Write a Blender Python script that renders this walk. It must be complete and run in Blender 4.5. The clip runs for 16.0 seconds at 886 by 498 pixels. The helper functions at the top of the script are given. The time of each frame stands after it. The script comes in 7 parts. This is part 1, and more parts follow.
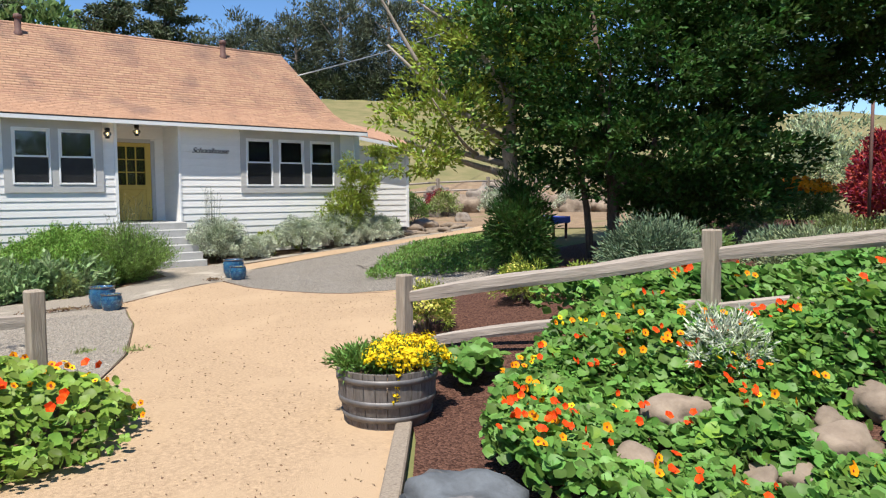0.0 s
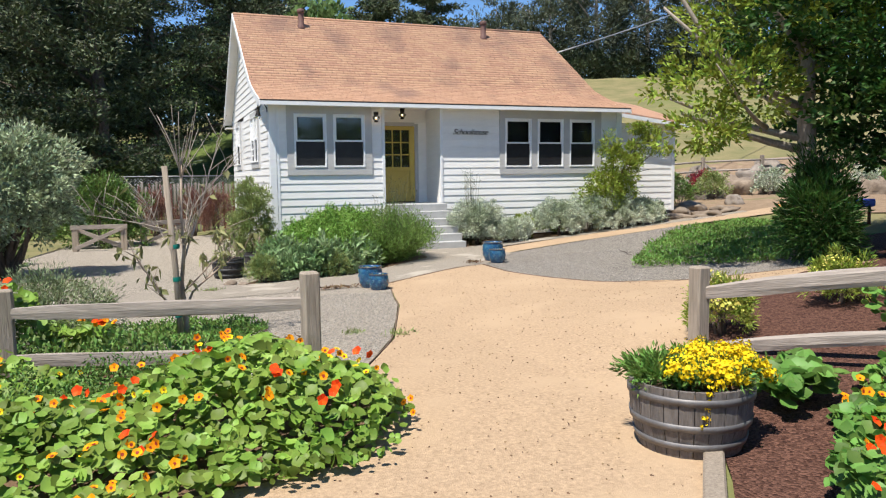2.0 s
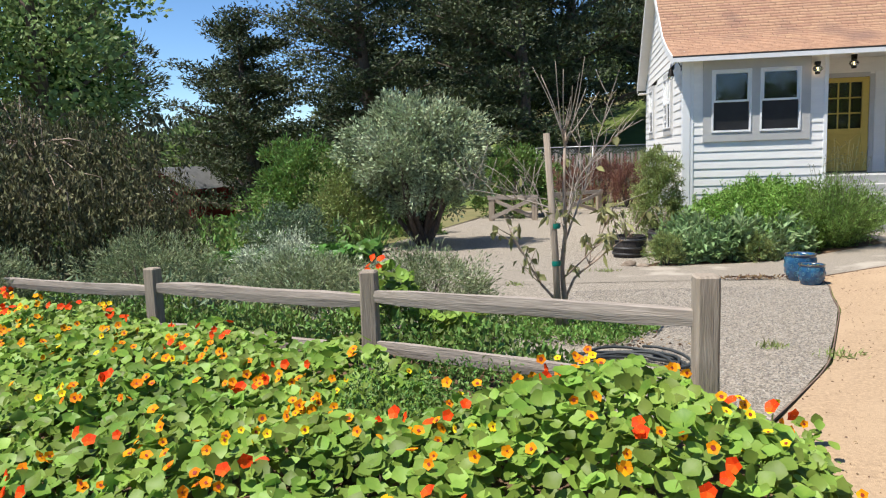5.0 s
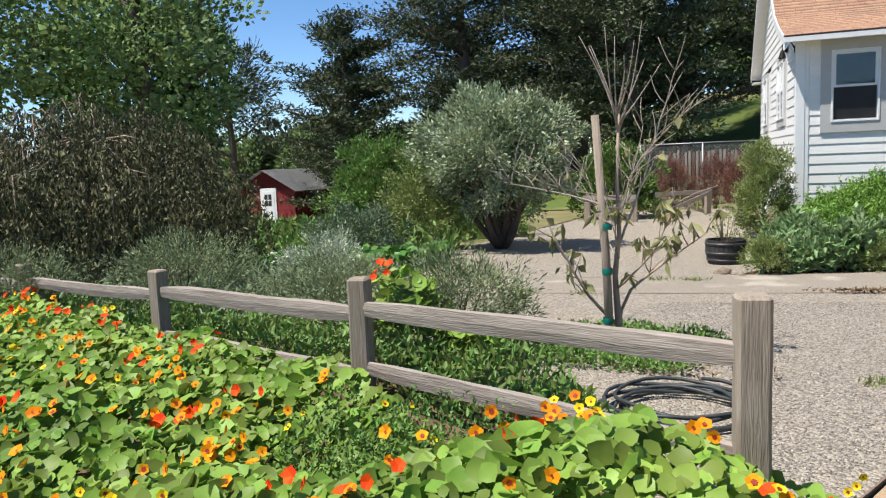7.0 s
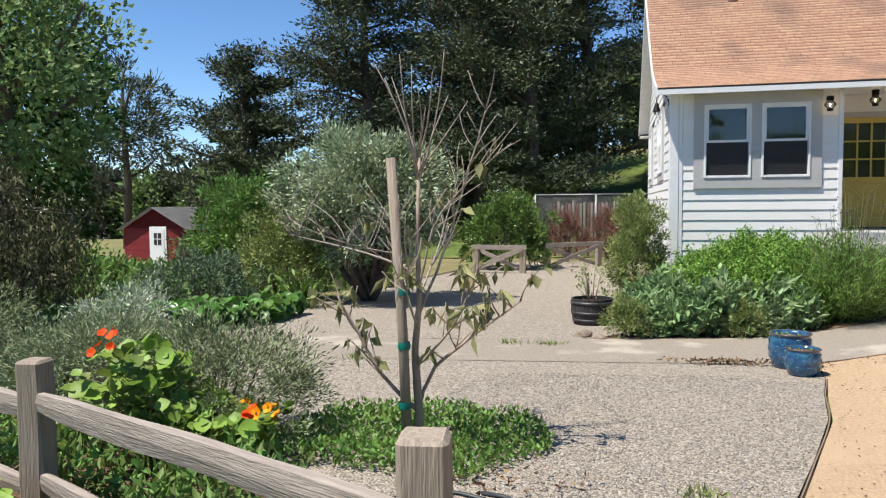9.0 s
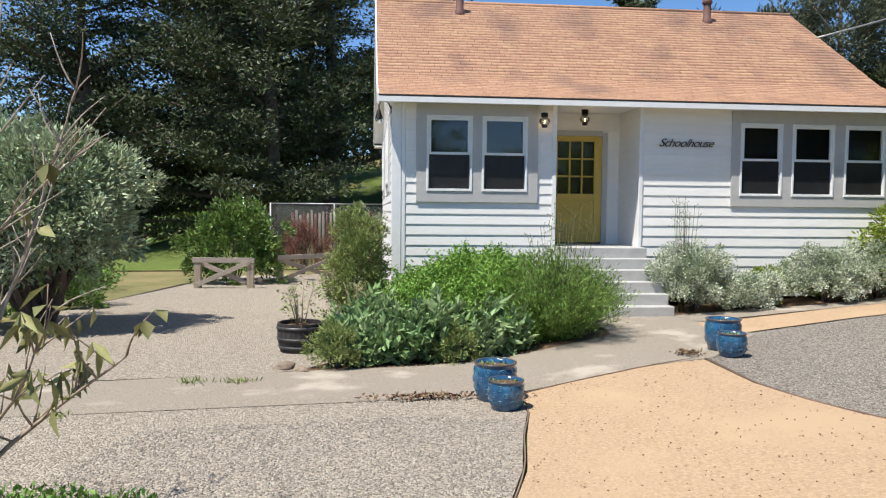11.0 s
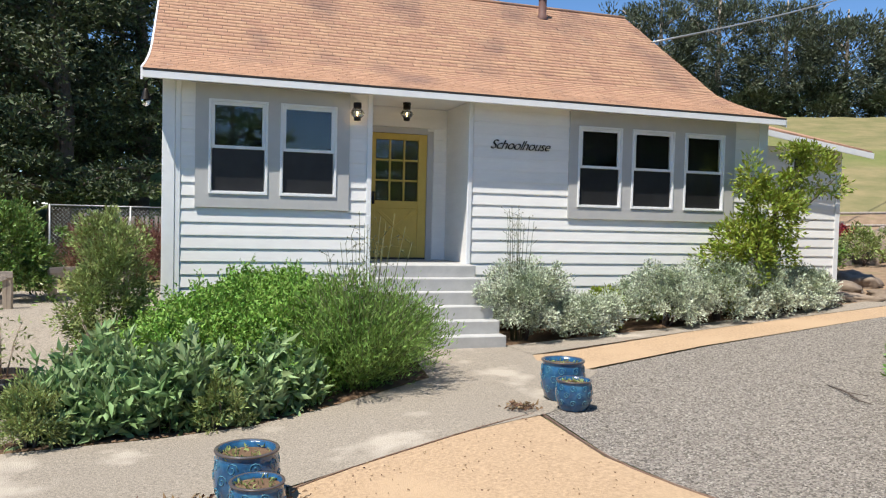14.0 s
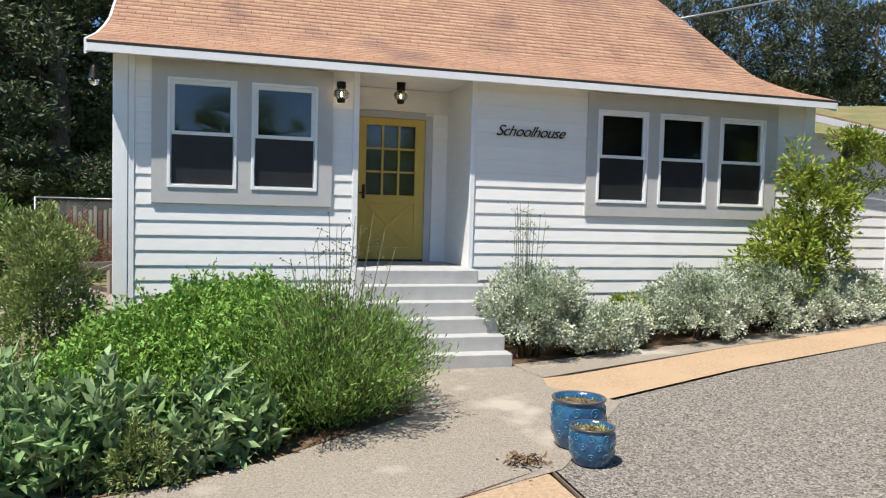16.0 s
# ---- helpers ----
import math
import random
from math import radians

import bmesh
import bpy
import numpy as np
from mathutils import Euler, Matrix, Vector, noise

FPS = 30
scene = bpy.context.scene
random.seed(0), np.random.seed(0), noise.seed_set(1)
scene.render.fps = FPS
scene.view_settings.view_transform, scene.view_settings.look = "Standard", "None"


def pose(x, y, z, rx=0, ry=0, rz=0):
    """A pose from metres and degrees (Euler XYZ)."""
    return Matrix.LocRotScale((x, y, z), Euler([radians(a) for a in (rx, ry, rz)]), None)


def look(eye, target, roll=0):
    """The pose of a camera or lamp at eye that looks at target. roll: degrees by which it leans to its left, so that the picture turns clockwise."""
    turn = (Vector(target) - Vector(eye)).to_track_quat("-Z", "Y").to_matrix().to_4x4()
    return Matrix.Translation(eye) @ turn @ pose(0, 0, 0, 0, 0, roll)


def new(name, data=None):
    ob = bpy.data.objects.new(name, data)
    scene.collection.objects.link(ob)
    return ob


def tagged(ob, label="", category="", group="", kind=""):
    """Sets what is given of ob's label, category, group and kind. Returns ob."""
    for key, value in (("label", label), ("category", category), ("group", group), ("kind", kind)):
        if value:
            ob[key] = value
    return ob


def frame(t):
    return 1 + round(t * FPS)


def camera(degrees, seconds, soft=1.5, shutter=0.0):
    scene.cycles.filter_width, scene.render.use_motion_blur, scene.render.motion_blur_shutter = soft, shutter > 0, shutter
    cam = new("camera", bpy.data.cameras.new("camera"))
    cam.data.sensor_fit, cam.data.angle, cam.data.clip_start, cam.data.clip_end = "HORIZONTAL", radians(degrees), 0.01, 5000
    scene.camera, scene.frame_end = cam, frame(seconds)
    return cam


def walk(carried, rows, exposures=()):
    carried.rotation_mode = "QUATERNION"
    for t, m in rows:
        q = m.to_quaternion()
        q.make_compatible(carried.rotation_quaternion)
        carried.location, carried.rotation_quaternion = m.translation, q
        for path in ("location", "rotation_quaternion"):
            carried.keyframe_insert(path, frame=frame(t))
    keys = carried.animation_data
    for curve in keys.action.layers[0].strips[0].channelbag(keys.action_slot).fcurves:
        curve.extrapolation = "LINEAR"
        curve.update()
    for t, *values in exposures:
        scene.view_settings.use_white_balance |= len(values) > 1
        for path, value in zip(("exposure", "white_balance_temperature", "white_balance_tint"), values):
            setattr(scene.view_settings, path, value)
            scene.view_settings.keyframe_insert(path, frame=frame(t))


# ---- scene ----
cam = camera(61.1, 16.0, soft=1.2)

PATH = [
    (0, (-2.126, -18.766, 1.753), (-0.854, -17.229, 1.602), -0.3),
    (0.5, (-2.086, -18.617, 1.751), (-0.946, -16.982, 1.582), -0.1),
    (1, (-2.053, -18.407, 1.747), (-1.006, -16.713, 1.565), -0.6),
    (1.5, (-2.004, -18.133, 1.726), (-1.099, -16.359, 1.548), -0.7),
    (2, (-1.939, -17.894, 1.717), (-1.231, -16.033, 1.525), -0.7),
    (2.5, (-1.855, -17.651, 1.696), (-1.328, -15.734, 1.478), -1.0),
    (3, (-1.814, -17.379, 1.674), (-1.437, -15.432, 1.412), -0.9),
    (3.5, (-1.776, -17.204, 1.695), (-1.588, -15.233, 1.409), -0.8),
    (4, (-1.695, -16.965, 1.728), (-1.758, -14.987, 1.436), -0.6),
    (4.5, (-1.599, -16.69, 1.682), (-1.834, -14.722, 1.41), -1.3),
    (5, (-1.531, -16.371, 1.692), (-1.89, -14.419, 1.445), -1.9),
    (5.2, (-1.525, -16.248, 1.666), (-1.919, -14.302, 1.429), -2.1),
    (7.5, (-0.847, -14.87, 1.546), (-1.52, -13.0, 1.32), -2.3),
    (8, (-0.696, -14.567, 1.548), (-1.346, -12.687, 1.345), -1.8),
    (8.5, (-0.544, -14.228, 1.555), (-1.096, -12.313, 1.384), -1.3),
    (9, (-0.375, -13.849, 1.563), (-0.818, -11.903, 1.443), -0.5),
    (9.5, (-0.185, -13.607, 1.573), (-0.476, -11.63, 1.485), -0.6),
    (10, (-0.061, -13.29, 1.615), (-0.18, -11.295, 1.53), -0.5),
    (12.5, (0.655, -11.576, 1.631), (1.158, -9.643, 1.515), 1.7),
    (13, (0.812, -11.241, 1.65), (1.364, -9.322, 1.546), 1.4),
    (13.5, (0.938, -10.864, 1.678), (1.54, -8.959, 1.59), 1.2),
    (14, (1.09, -10.543, 1.692), (1.7, -8.64, 1.615), 1.4),
    (14.5, (1.266, -10.262, 1.72), (1.871, -8.359, 1.622), 1.9),
    (15, (1.342, -9.88, 1.697), (1.977, -7.986, 1.591), 1.4),
    (15.5, (1.561, -9.567, 1.716), (2.172, -7.665, 1.607), 1.4),
    (16, (1.746, -9.245, 1.781), (2.315, -7.33, 1.679), 1.5),
]
walk(cam, [(t, look(eye, target, roll)) for t, eye, target, roll in PATH])

# ---- world, sun ----
world = bpy.data.worlds.new("sky")
scene.world = world
world.use_nodes = True
SUN_EL, SUN_AZ = 64.0, 55.0          # height, and turn from the front wall's normal towards the gable
sun_dir = Vector((-math.cos(radians(SUN_EL)) * math.sin(radians(SUN_AZ)),
                  -math.cos(radians(SUN_EL)) * math.cos(radians(SUN_AZ)), math.sin(radians(SUN_EL))))
wn = world.node_tree
sky = wn.nodes.new("ShaderNodeTexSky")
sky.sky_type, sky.sun_disc = "NISHITA", False
sky.sun_elevation = radians(SUN_EL)
sky.sun_rotation = math.atan2(sun_dir.x, sun_dir.y)
sky.air_density, sky.dust_density, sky.ozone_density = 1.0, 0.0, 3.0
sky.altitude = 2500
deep = wn.nodes.new("ShaderNodeHueSaturation")      # a clear, deep blue spring sky
deep.inputs["Saturation"].default_value = 1.14
wn.links.new(sky.outputs[0], deep.inputs["Color"])
wn.links.new(deep.outputs[0], wn.nodes["Background"].inputs[0])
wn.nodes["Background"].inputs[1].default_value = 0.105
sun = new("sun", bpy.data.lights.new("sun", "SUN"))
sun.data.energy, sun.data.angle, sun.data.color = 4.4, radians(0.53), (1.0, 0.95, 0.87)
sun.matrix_world = look(sun_dir * 60, (0, 0, 0))
scene.view_settings.exposure = 0.75

# ---- materials ----


def mat(name, a, b=None, scale=5.0, rough=0.8, metal=0.0, bump=0.0, bscale=60.0, island=0.0, blotch=None,
        blotch_scale=0.8, blotch_at=0.55, trans=0.0, hue=0.028, stretch=(1, 1, 1), spec=0.4, coat=0.0, kind="noise", rand=0.0, soft=0.15):
    """A principled surface: two colours mixed by noise, broad blotches over it, fine bump, variation leaf by leaf or
    piece by piece.
    """
    m = bpy.data.materials.new(name)
    m.use_nodes = True
    nt = m.node_tree
    N, Lk = nt.nodes, nt.links
    bs = N["Principled BSDF"]
    bs.inputs["Roughness"].default_value = rough
    bs.inputs["Metallic"].default_value = metal
    bs.inputs["Specular IOR Level"].default_value = spec
    bs.inputs["Coat Weight"].default_value = coat
    b = b or a
    tc = N.new("ShaderNodeTexCoord")
    mp = N.new("ShaderNodeMapping")
    mp.inputs["Scale"].default_value = stretch
    Lk.new(tc.outputs["Object"], mp.inputs[0])
    if kind == "voronoi":
        n1 = N.new("ShaderNodeTexVoronoi")
        n1.inputs["Scale"].default_value = scale
        sep = N.new("ShaderNodeSeparateColor")
        Lk.new(n1.outputs["Color"], sep.inputs[0])
        fac = sep.outputs[0]
    else:
        n1 = N.new("ShaderNodeTexNoise")
        n1.inputs["Scale"].default_value = scale
        n1.inputs["Detail"].default_value = 6
        n1.inputs["Roughness"].default_value = 0.65
        ramp = N.new("ShaderNodeMapRange")
        ramp.inputs[1].default_value, ramp.inputs[2].default_value = 0.32, 0.68
        Lk.new(n1.outputs[0], ramp.inputs[0])
        fac = ramp.outputs[0]
    Lk.new(mp.outputs[0], n1.inputs["Vector"])
    mix = N.new("ShaderNodeMix")
    mix.data_type = "RGBA"
    mix.inputs[6].default_value, mix.inputs[7].default_value = (*a, 1), (*b, 1)
    Lk.new(fac, mix.inputs[0])
    col = mix.outputs[2]
    if blotch:
        n2 = N.new("ShaderNodeTexNoise")
        n2.inputs["Scale"].default_value = blotch_scale
        n2.inputs["Detail"].default_value = 5
        Lk.new(mp.outputs[0], n2.inputs["Vector"])
        r2 = N.new("ShaderNodeMapRange")
        r2.inputs[1].default_value, r2.inputs[2].default_value = blotch_at, blotch_at + soft
        Lk.new(n2.outputs[0], r2.inputs[0])
        m2 = N.new("ShaderNodeMix")
        m2.data_type = "RGBA"
        m2.inputs[7].default_value = (*blotch, 1)
        Lk.new(r2.outputs[0], m2.inputs[0])
        Lk.new(col, m2.inputs[6])
        col = m2.outputs[2]
    if island or rand:
        if island:
            g = N.new("ShaderNodeNewGeometry").outputs["Random Per Island"]
        else:
            g = N.new("ShaderNodeObjectInfo").outputs["Random"]
        amount = island or rand
        hs = N.new("ShaderNodeHueSaturation")
        r3 = N.new("ShaderNodeMapRange")
        r3.inputs[3].default_value, r3.inputs[4].default_value = 1 - amount, 1 + amount
        Lk.new(g, r3.inputs[0])
        Lk.new(r3.outputs[0], hs.inputs["Value"])
        if island:
            r4 = N.new("ShaderNodeMapRange")
            r4.inputs[3].default_value, r4.inputs[4].default_value = 0.5 - hue, 0.5 + hue
            Lk.new(g, r4.inputs[0])
            Lk.new(r4.outputs[0], hs.inputs["Hue"])
        Lk.new(col, hs.inputs["Color"])
        col = hs.outputs[0]
    Lk.new(col, bs.inputs["Base Color"])
    if bump:
        if kind == "voronoi":
            bt = N.new("ShaderNodeTexVoronoi")
            bt.inputs["Scale"].default_value = scale
            out = bt.outputs["Distance"]
        else:
            bt = N.new("ShaderNodeTexNoise")
            bt.inputs["Scale"].default_value = bscale
            bt.inputs["Detail"].default_value = 4
            out = bt.outputs[0]
        Lk.new(mp.outputs[0], bt.inputs["Vector"])
        bn = N.new("ShaderNodeBump")
        bn.inputs["Strength"].default_value = min(1.0, bump)
        bn.inputs["Distance"].default_value = 0.02
        bn.invert = kind == "voronoi"
        Lk.new(out, bn.inputs["Height"])
        Lk.new(bn.outputs[0], bs.inputs["Normal"])
    if trans:
        tr = N.new("ShaderNodeBsdfTranslucent")
        ms = N.new("ShaderNodeMixShader")
        ms.inputs[0].default_value = trans
        Lk.new(col, tr.inputs[0])
        Lk.new(bs.outputs[0], ms.inputs[1])
        Lk.new(tr.outputs[0], ms.inputs[2])
        Lk.new(ms.outputs[0], N["Material Output"].inputs[0])
    return m


def leafmat(name, a, b, rough=0.55, trans=0.25, island=0.45, spec=0.3, hue=0.028):
    return mat(name, a, b, scale=1.6, rough=rough, island=island, trans=trans, spec=spec, hue=hue)


M_WHITE = mat("white_paint", (0.84, 0.82, 0.785), (0.78, 0.76, 0.73), scale=3, rough=0.55, bump=0.06, bscale=40, stretch=(1, 1, 4), rand=0.03)
M_TRIM = mat("white_trim", (0.82, 0.82, 0.81), (0.76, 0.76, 0.76), scale=6, rough=0.45, bump=0.04)
M_CASING = mat("grey_paint", (0.50, 0.49, 0.47), (0.45, 0.44, 0.43), scale=4, rough=0.6, bump=0.05)
# broad darker blotches over the brown, mixed in by coarse noise
M_ROOF = mat("asphalt_shingle", (0.47, 0.285, 0.185), (0.37, 0.215, 0.14), scale=9, rough=0.95, bump=0.35, bscale=180, spec=0.1,
             island=0.08, hue=0.006, blotch=(0.25, 0.155, 0.12), blotch_scale=0.75, blotch_at=0.53, soft=0.22, stretch=(1.5, 0.75, 0.75))
M_ROOFP = mat("asphalt_shingle_piece", (0.47, 0.285, 0.185), (0.37, 0.215, 0.14), scale=9, rough=0.95, bump=0.35, bscale=180, spec=0.1,
              rand=0.08, blotch=(0.25, 0.155, 0.12), blotch_scale=0.75, blotch_at=0.53, soft=0.22, stretch=(1.5, 0.75, 0.75))
M_FELT = mat("dark_felt", (0.03, 0.027, 0.025), rough=0.9)
M_RUST = mat("rusted_pipe", (0.10, 0.055, 0.05), (0.16, 0.08, 0.06), scale=12, rough=0.7, bump=0.2)
M_YELLOW = mat("yellow_door_paint", (0.58, 0.42, 0.095), (0.52, 0.37, 0.08), scale=5, rough=0.5, bump=0.05)
# near-black: shade of unlit rooms put into the colour; other dark parts share it
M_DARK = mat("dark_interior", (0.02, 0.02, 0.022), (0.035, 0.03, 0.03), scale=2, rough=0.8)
M_SCREEN = mat("insect_screen", (0.012, 0.012, 0.013), (0.022, 0.022, 0.023), scale=3, rough=0.45)
M_BLACK = mat("black_metal", (0.015, 0.013, 0.012), (0.03, 0.025, 0.02), scale=20, rough=0.45, metal=0.6)
M_CONC = mat("worn_concrete", (0.39, 0.338, 0.272), (0.17, 0.146, 0.116), scale=60, rough=0.9, bump=0.55, bscale=110, spec=0.2,
             blotch=(0.42, 0.368, 0.30), blotch_scale=1.3, blotch_at=0.57, soft=0.10)
M_STEP = mat("painted_concrete_step", (0.44, 0.435, 0.42), (0.36, 0.357, 0.345), scale=5, rough=0.7, bump=0.15, bscale=70)
M_SAND = mat("decomposed_granite", (0.50, 0.357, 0.226), (0.31, 0.217, 0.137), scale=38, rough=0.97, bump=0.45, bscale=120, spec=0.1,
             blotch=(0.44, 0.315, 0.20), blotch_scale=0.9, blotch_at=0.5)
M_GRAVEL = mat("grey_gravel", (0.10, 0.087, 0.073), (0.41, 0.365, 0.31), scale=62, rough=0.9, bump=1.0, kind="voronoi", spec=0.2)
M_GRAVEL2 = mat("pale_gravel", (0.19, 0.163, 0.128), (0.46, 0.40, 0.325), scale=58, rough=0.9, bump=0.9, kind="voronoi", spec=0.2)
M_PEBBLE = mat("gravel_stone", (0.23, 0.205, 0.175), (0.42, 0.38, 0.33), scale=30, rough=0.9, island=0.4, hue=0.01, spec=0.2)
M_MULCH = mat("bark_mulch", (0.055, 0.025, 0.018), (0.17, 0.085, 0.06), scale=55, rough=0.95, bump=1.0, kind="voronoi", spec=0.15)
M_SOIL = mat("meadow_ground", (0.135, 0.14, 0.06), (0.25, 0.205, 0.105), scale=0.6, rough=0.95, bump=0.5, bscale=20, spec=0.1,
             blotch=(0.13, 0.17, 0.045), blotch_scale=0.06, blotch_at=0.5)
M_EARTH = mat("garden_soil", (0.10, 0.06, 0.035), (0.19, 0.125, 0.08), scale=9, rough=0.95, bump=0.6, bscale=60, spec=0.1)
M_BANK = mat("bare_earth", (0.30, 0.215, 0.14), (0.20, 0.14, 0.09), scale=3, rough=0.95, bump=0.6, bscale=30, spec=0.1, blotch=(0.14, 0.16, 0.06), blotch_scale=0.5, blotch_at=0.58)
M_LAWN = mat("lawn_grass", (0.085, 0.13, 0.03), (0.14, 0.17, 0.05), scale=2, rough=0.95, bump=0.5, bscale=40, spec=0.1, blotch=(0.24, 0.22, 0.09), blotch_scale=0.25, blotch_at=0.56)
M_EDGE = mat("rusty_edging", (0.18, 0.115, 0.08), (0.24, 0.165, 0.12), scale=10, rough=0.8)
M_WOOD = mat("weathered_wood", (0.39, 0.335, 0.285), (0.25, 0.21, 0.175), scale=7, rough=0.85, bump=0.4, bscale=20, spec=0.2, stretch=(0.5, 8, 8), rand=0.12, blotch=(0.16, 0.13, 0.105), blotch_scale=2.4, blotch_at=0.62)
M_WOODP = mat("weathered_post", (0.37, 0.31, 0.245), (0.23, 0.185, 0.14), scale=7, rough=0.85, bump=0.4, bscale=20, spec=0.2, stretch=(8, 8, 0.5), rand=0.1, blotch=(0.15, 0.115, 0.09), blotch_scale=2.4, blotch_at=0.62)
M_BARREL = mat("grey_oak_stave", (0.20, 0.175, 0.155), (0.10, 0.085, 0.075), scale=6, rough=0.8, bump=0.4, bscale=30, stretch=(7, 7, 0.7), rand=0.15)
M_BARREL2 = mat("dark_stave", (0.05, 0.043, 0.04), (0.028, 0.025, 0.024), scale=6, rough=0.75, bump=0.3, stretch=(7, 7, 0.7), rand=0.15)
M_HOOP = mat("galvanised_hoop", (0.22, 0.21, 0.205), (0.12, 0.11, 0.105), scale=9, rough=0.55, metal=0.5)
M_HOOP2 = mat("dark_hoop", (0.10, 0.10, 0.10), (0.05, 0.05, 0.05), scale=9, rough=0.5, metal=0.5)
M_BLUE = mat("blue_glaze", (0.022, 0.105, 0.22), (0.012, 0.05, 0.115), scale=14, rough=0.18, coat=0.6, bump=0.25, bscale=25, blotch=(0.05, 0.155, 0.24), blotch_scale=9, blotch_at=0.55)
M_RIM = mat("bare_rim_glaze", (0.05, 0.055, 0.07), (0.11, 0.075, 0.05), scale=20, rough=0.35, coat=0.3)
M_BLUE2 = mat("blue_glaze_light", (0.07, 0.215, 0.29), (0.04, 0.14, 0.21), scale=18, rough=0.22, coat=0.5)
M_ROCK = mat("field_stone", (0.30, 0.24, 0.18), (0.16, 0.12, 0.09), scale=4, rough=0.9, bump=0.6, bscale=14, spec=0.2, rand=0.2)
M_ROCKL = mat("pale_boulder", (0.31, 0.265, 0.22), (0.16, 0.132, 0.11), scale=3, rough=0.9, bump=0.6, bscale=10, spec=0.2, rand=0.15)
M_ROCKG = mat("blue_grey_stone", (0.15, 0.165, 0.18), (0.08, 0.085, 0.09), scale=4, rough=0.85, bump=0.6, bscale=14, spec=0.2, blotch=(0.34, 0.30, 0.27), blotch_scale=3, blotch_at=0.6)
M_BARK = mat("grey_bark", (0.16, 0.12, 0.095), (0.07, 0.052, 0.042), scale=8, rough=0.95, bump=0.7, bscale=25, stretch=(4, 4, 0.6))
M_PALEBARK = mat("pale_bark", (0.42, 0.36, 0.30), (0.25, 0.205, 0.165), scale=8, rough=0.9, bump=0.4, bscale=25, stretch=(4, 4, 0.6))
M_TWIG = mat("bare_twig", (0.42, 0.33, 0.25), (0.25, 0.185, 0.14), scale=8, rough=0.85)
M_GTWIG = mat("green_stalk", (0.12, 0.13, 0.05), (0.075, 0.075, 0.04), scale=8, rough=0.8)
M_RED = mat("red_barn_board", (0.24, 0.022, 0.022), (0.17, 0.016, 0.018), scale=6, rough=0.75, bump=0.2, rand=0.1)
M_METALROOF = mat("grey_metal_roof", (0.33, 0.33, 0.32), (0.26, 0.26, 0.25), scale=3, rough=0.6, metal=0.2)
M_HOSE = mat("black_hose", (0.03, 0.035, 0.035), (0.05, 0.055, 0.055), scale=15, rough=0.5)
M_WIRE = mat("galvanised_wire", (0.35, 0.35, 0.34), rough=0.5, metal=0.6)
M_BLUECLOTH = mat("blue_cloth", (0.06, 0.12, 0.55), (0.04, 0.09, 0.45), scale=6, rough=0.85)
M_REDWOOD = mat("red_brown_wood", (0.17, 0.055, 0.035), (0.10, 0.035, 0.025), scale=8, rough=0.8)
M_TIE = mat("green_tape", (0.0, 0.16, 0.12), rough=0.5)

L_HEDGE = leafmat("hedge_leaf", (0.14, 0.27, 0.04), (0.27, 0.42, 0.085), hue=0.015)
L_SAGE = leafmat("sage_leaf", (0.16, 0.27, 0.095), (0.33, 0.43, 0.21), hue=0.012)
L_BROOM = leafmat("broom_leaf", (0.12, 0.215, 0.04), (0.25, 0.37, 0.09), hue=0.015)
L_SILVER = leafmat("silver_leaf", (0.28, 0.34, 0.20), (0.64, 0.67, 0.54), trans=0.1, island=0.5, hue=0.01)
L_SILVERTREE = leafmat("silver_tree_leaf", (0.20, 0.26, 0.13), (0.48, 0.53, 0.34), trans=0.15, island=0.55)
L_LIME = leafmat("lime_leaf", (0.20, 0.27, 0.035), (0.34, 0.38, 0.06))
L_MAPLE = leafmat("maple_leaf", (0.028, 0.075, 0.015), (0.065, 0.135, 0.024), trans=0.3)
L_OAK = leafmat("oak_leaf", (0.20, 0.27, 0.035), (0.34, 0.39, 0.06), trans=0.3)
L_CYPRESS = leafmat("cypress_leaf", (0.034, 0.055, 0.026), (0.105, 0.118, 0.055), trans=0.08, island=0.6)
L_EUC = leafmat("eucalyptus_leaf", (0.06, 0.075, 0.045), (0.135, 0.15, 0.095), trans=0.1, island=0.5)
L_POPLAR = leafmat("poplar_leaf", (0.13, 0.205, 0.06), (0.29, 0.38, 0.16), trans=0.35, hue=0.015)
L_WEEP = leafmat("weeping_leaf", (0.045, 0.06, 0.022), (0.19, 0.17, 0.09), trans=0.12, island=0.6, spec=0.18)
L_SHRUB = leafmat("shrub_leaf", (0.11, 0.20, 0.045), (0.19, 0.29, 0.07))
L_BLUEGREEN = leafmat("blue_green_leaf", (0.11, 0.16, 0.09), (0.20, 0.26, 0.14), trans=0.1)
L_OLIVE = leafmat("olive_leaf", (0.20, 0.25, 0.07), (0.32, 0.36, 0.13), trans=0.15)
L_CAMELLIA = leafmat("glossy_leaf", (0.07, 0.14, 0.03), (0.18, 0.25, 0.06), rough=0.3, trans=0.1)
L_LAV = leafmat("grey_green_leaf", (0.18, 0.22, 0.105), (0.31, 0.35, 0.18), trans=0.1)
L_COVER = leafmat("ground_cover_leaf", (0.11, 0.21, 0.04), (0.20, 0.32, 0.07))
L_NAST = leafmat("nasturtium_leaf", (0.12, 0.225, 0.03), (0.28, 0.385, 0.068), trans=0.3, rough=0.5, hue=0.014)
L_NASTD = leafmat("nasturtium_leaf_dark", (0.085, 0.20, 0.038), (0.18, 0.32, 0.065), trans=0.3, rough=0.5, hue=0.014)
L_RHUB = leafmat("broad_leaf", (0.055, 0.14, 0.025), (0.13, 0.25, 0.05), rough=0.35, hue=0.015)
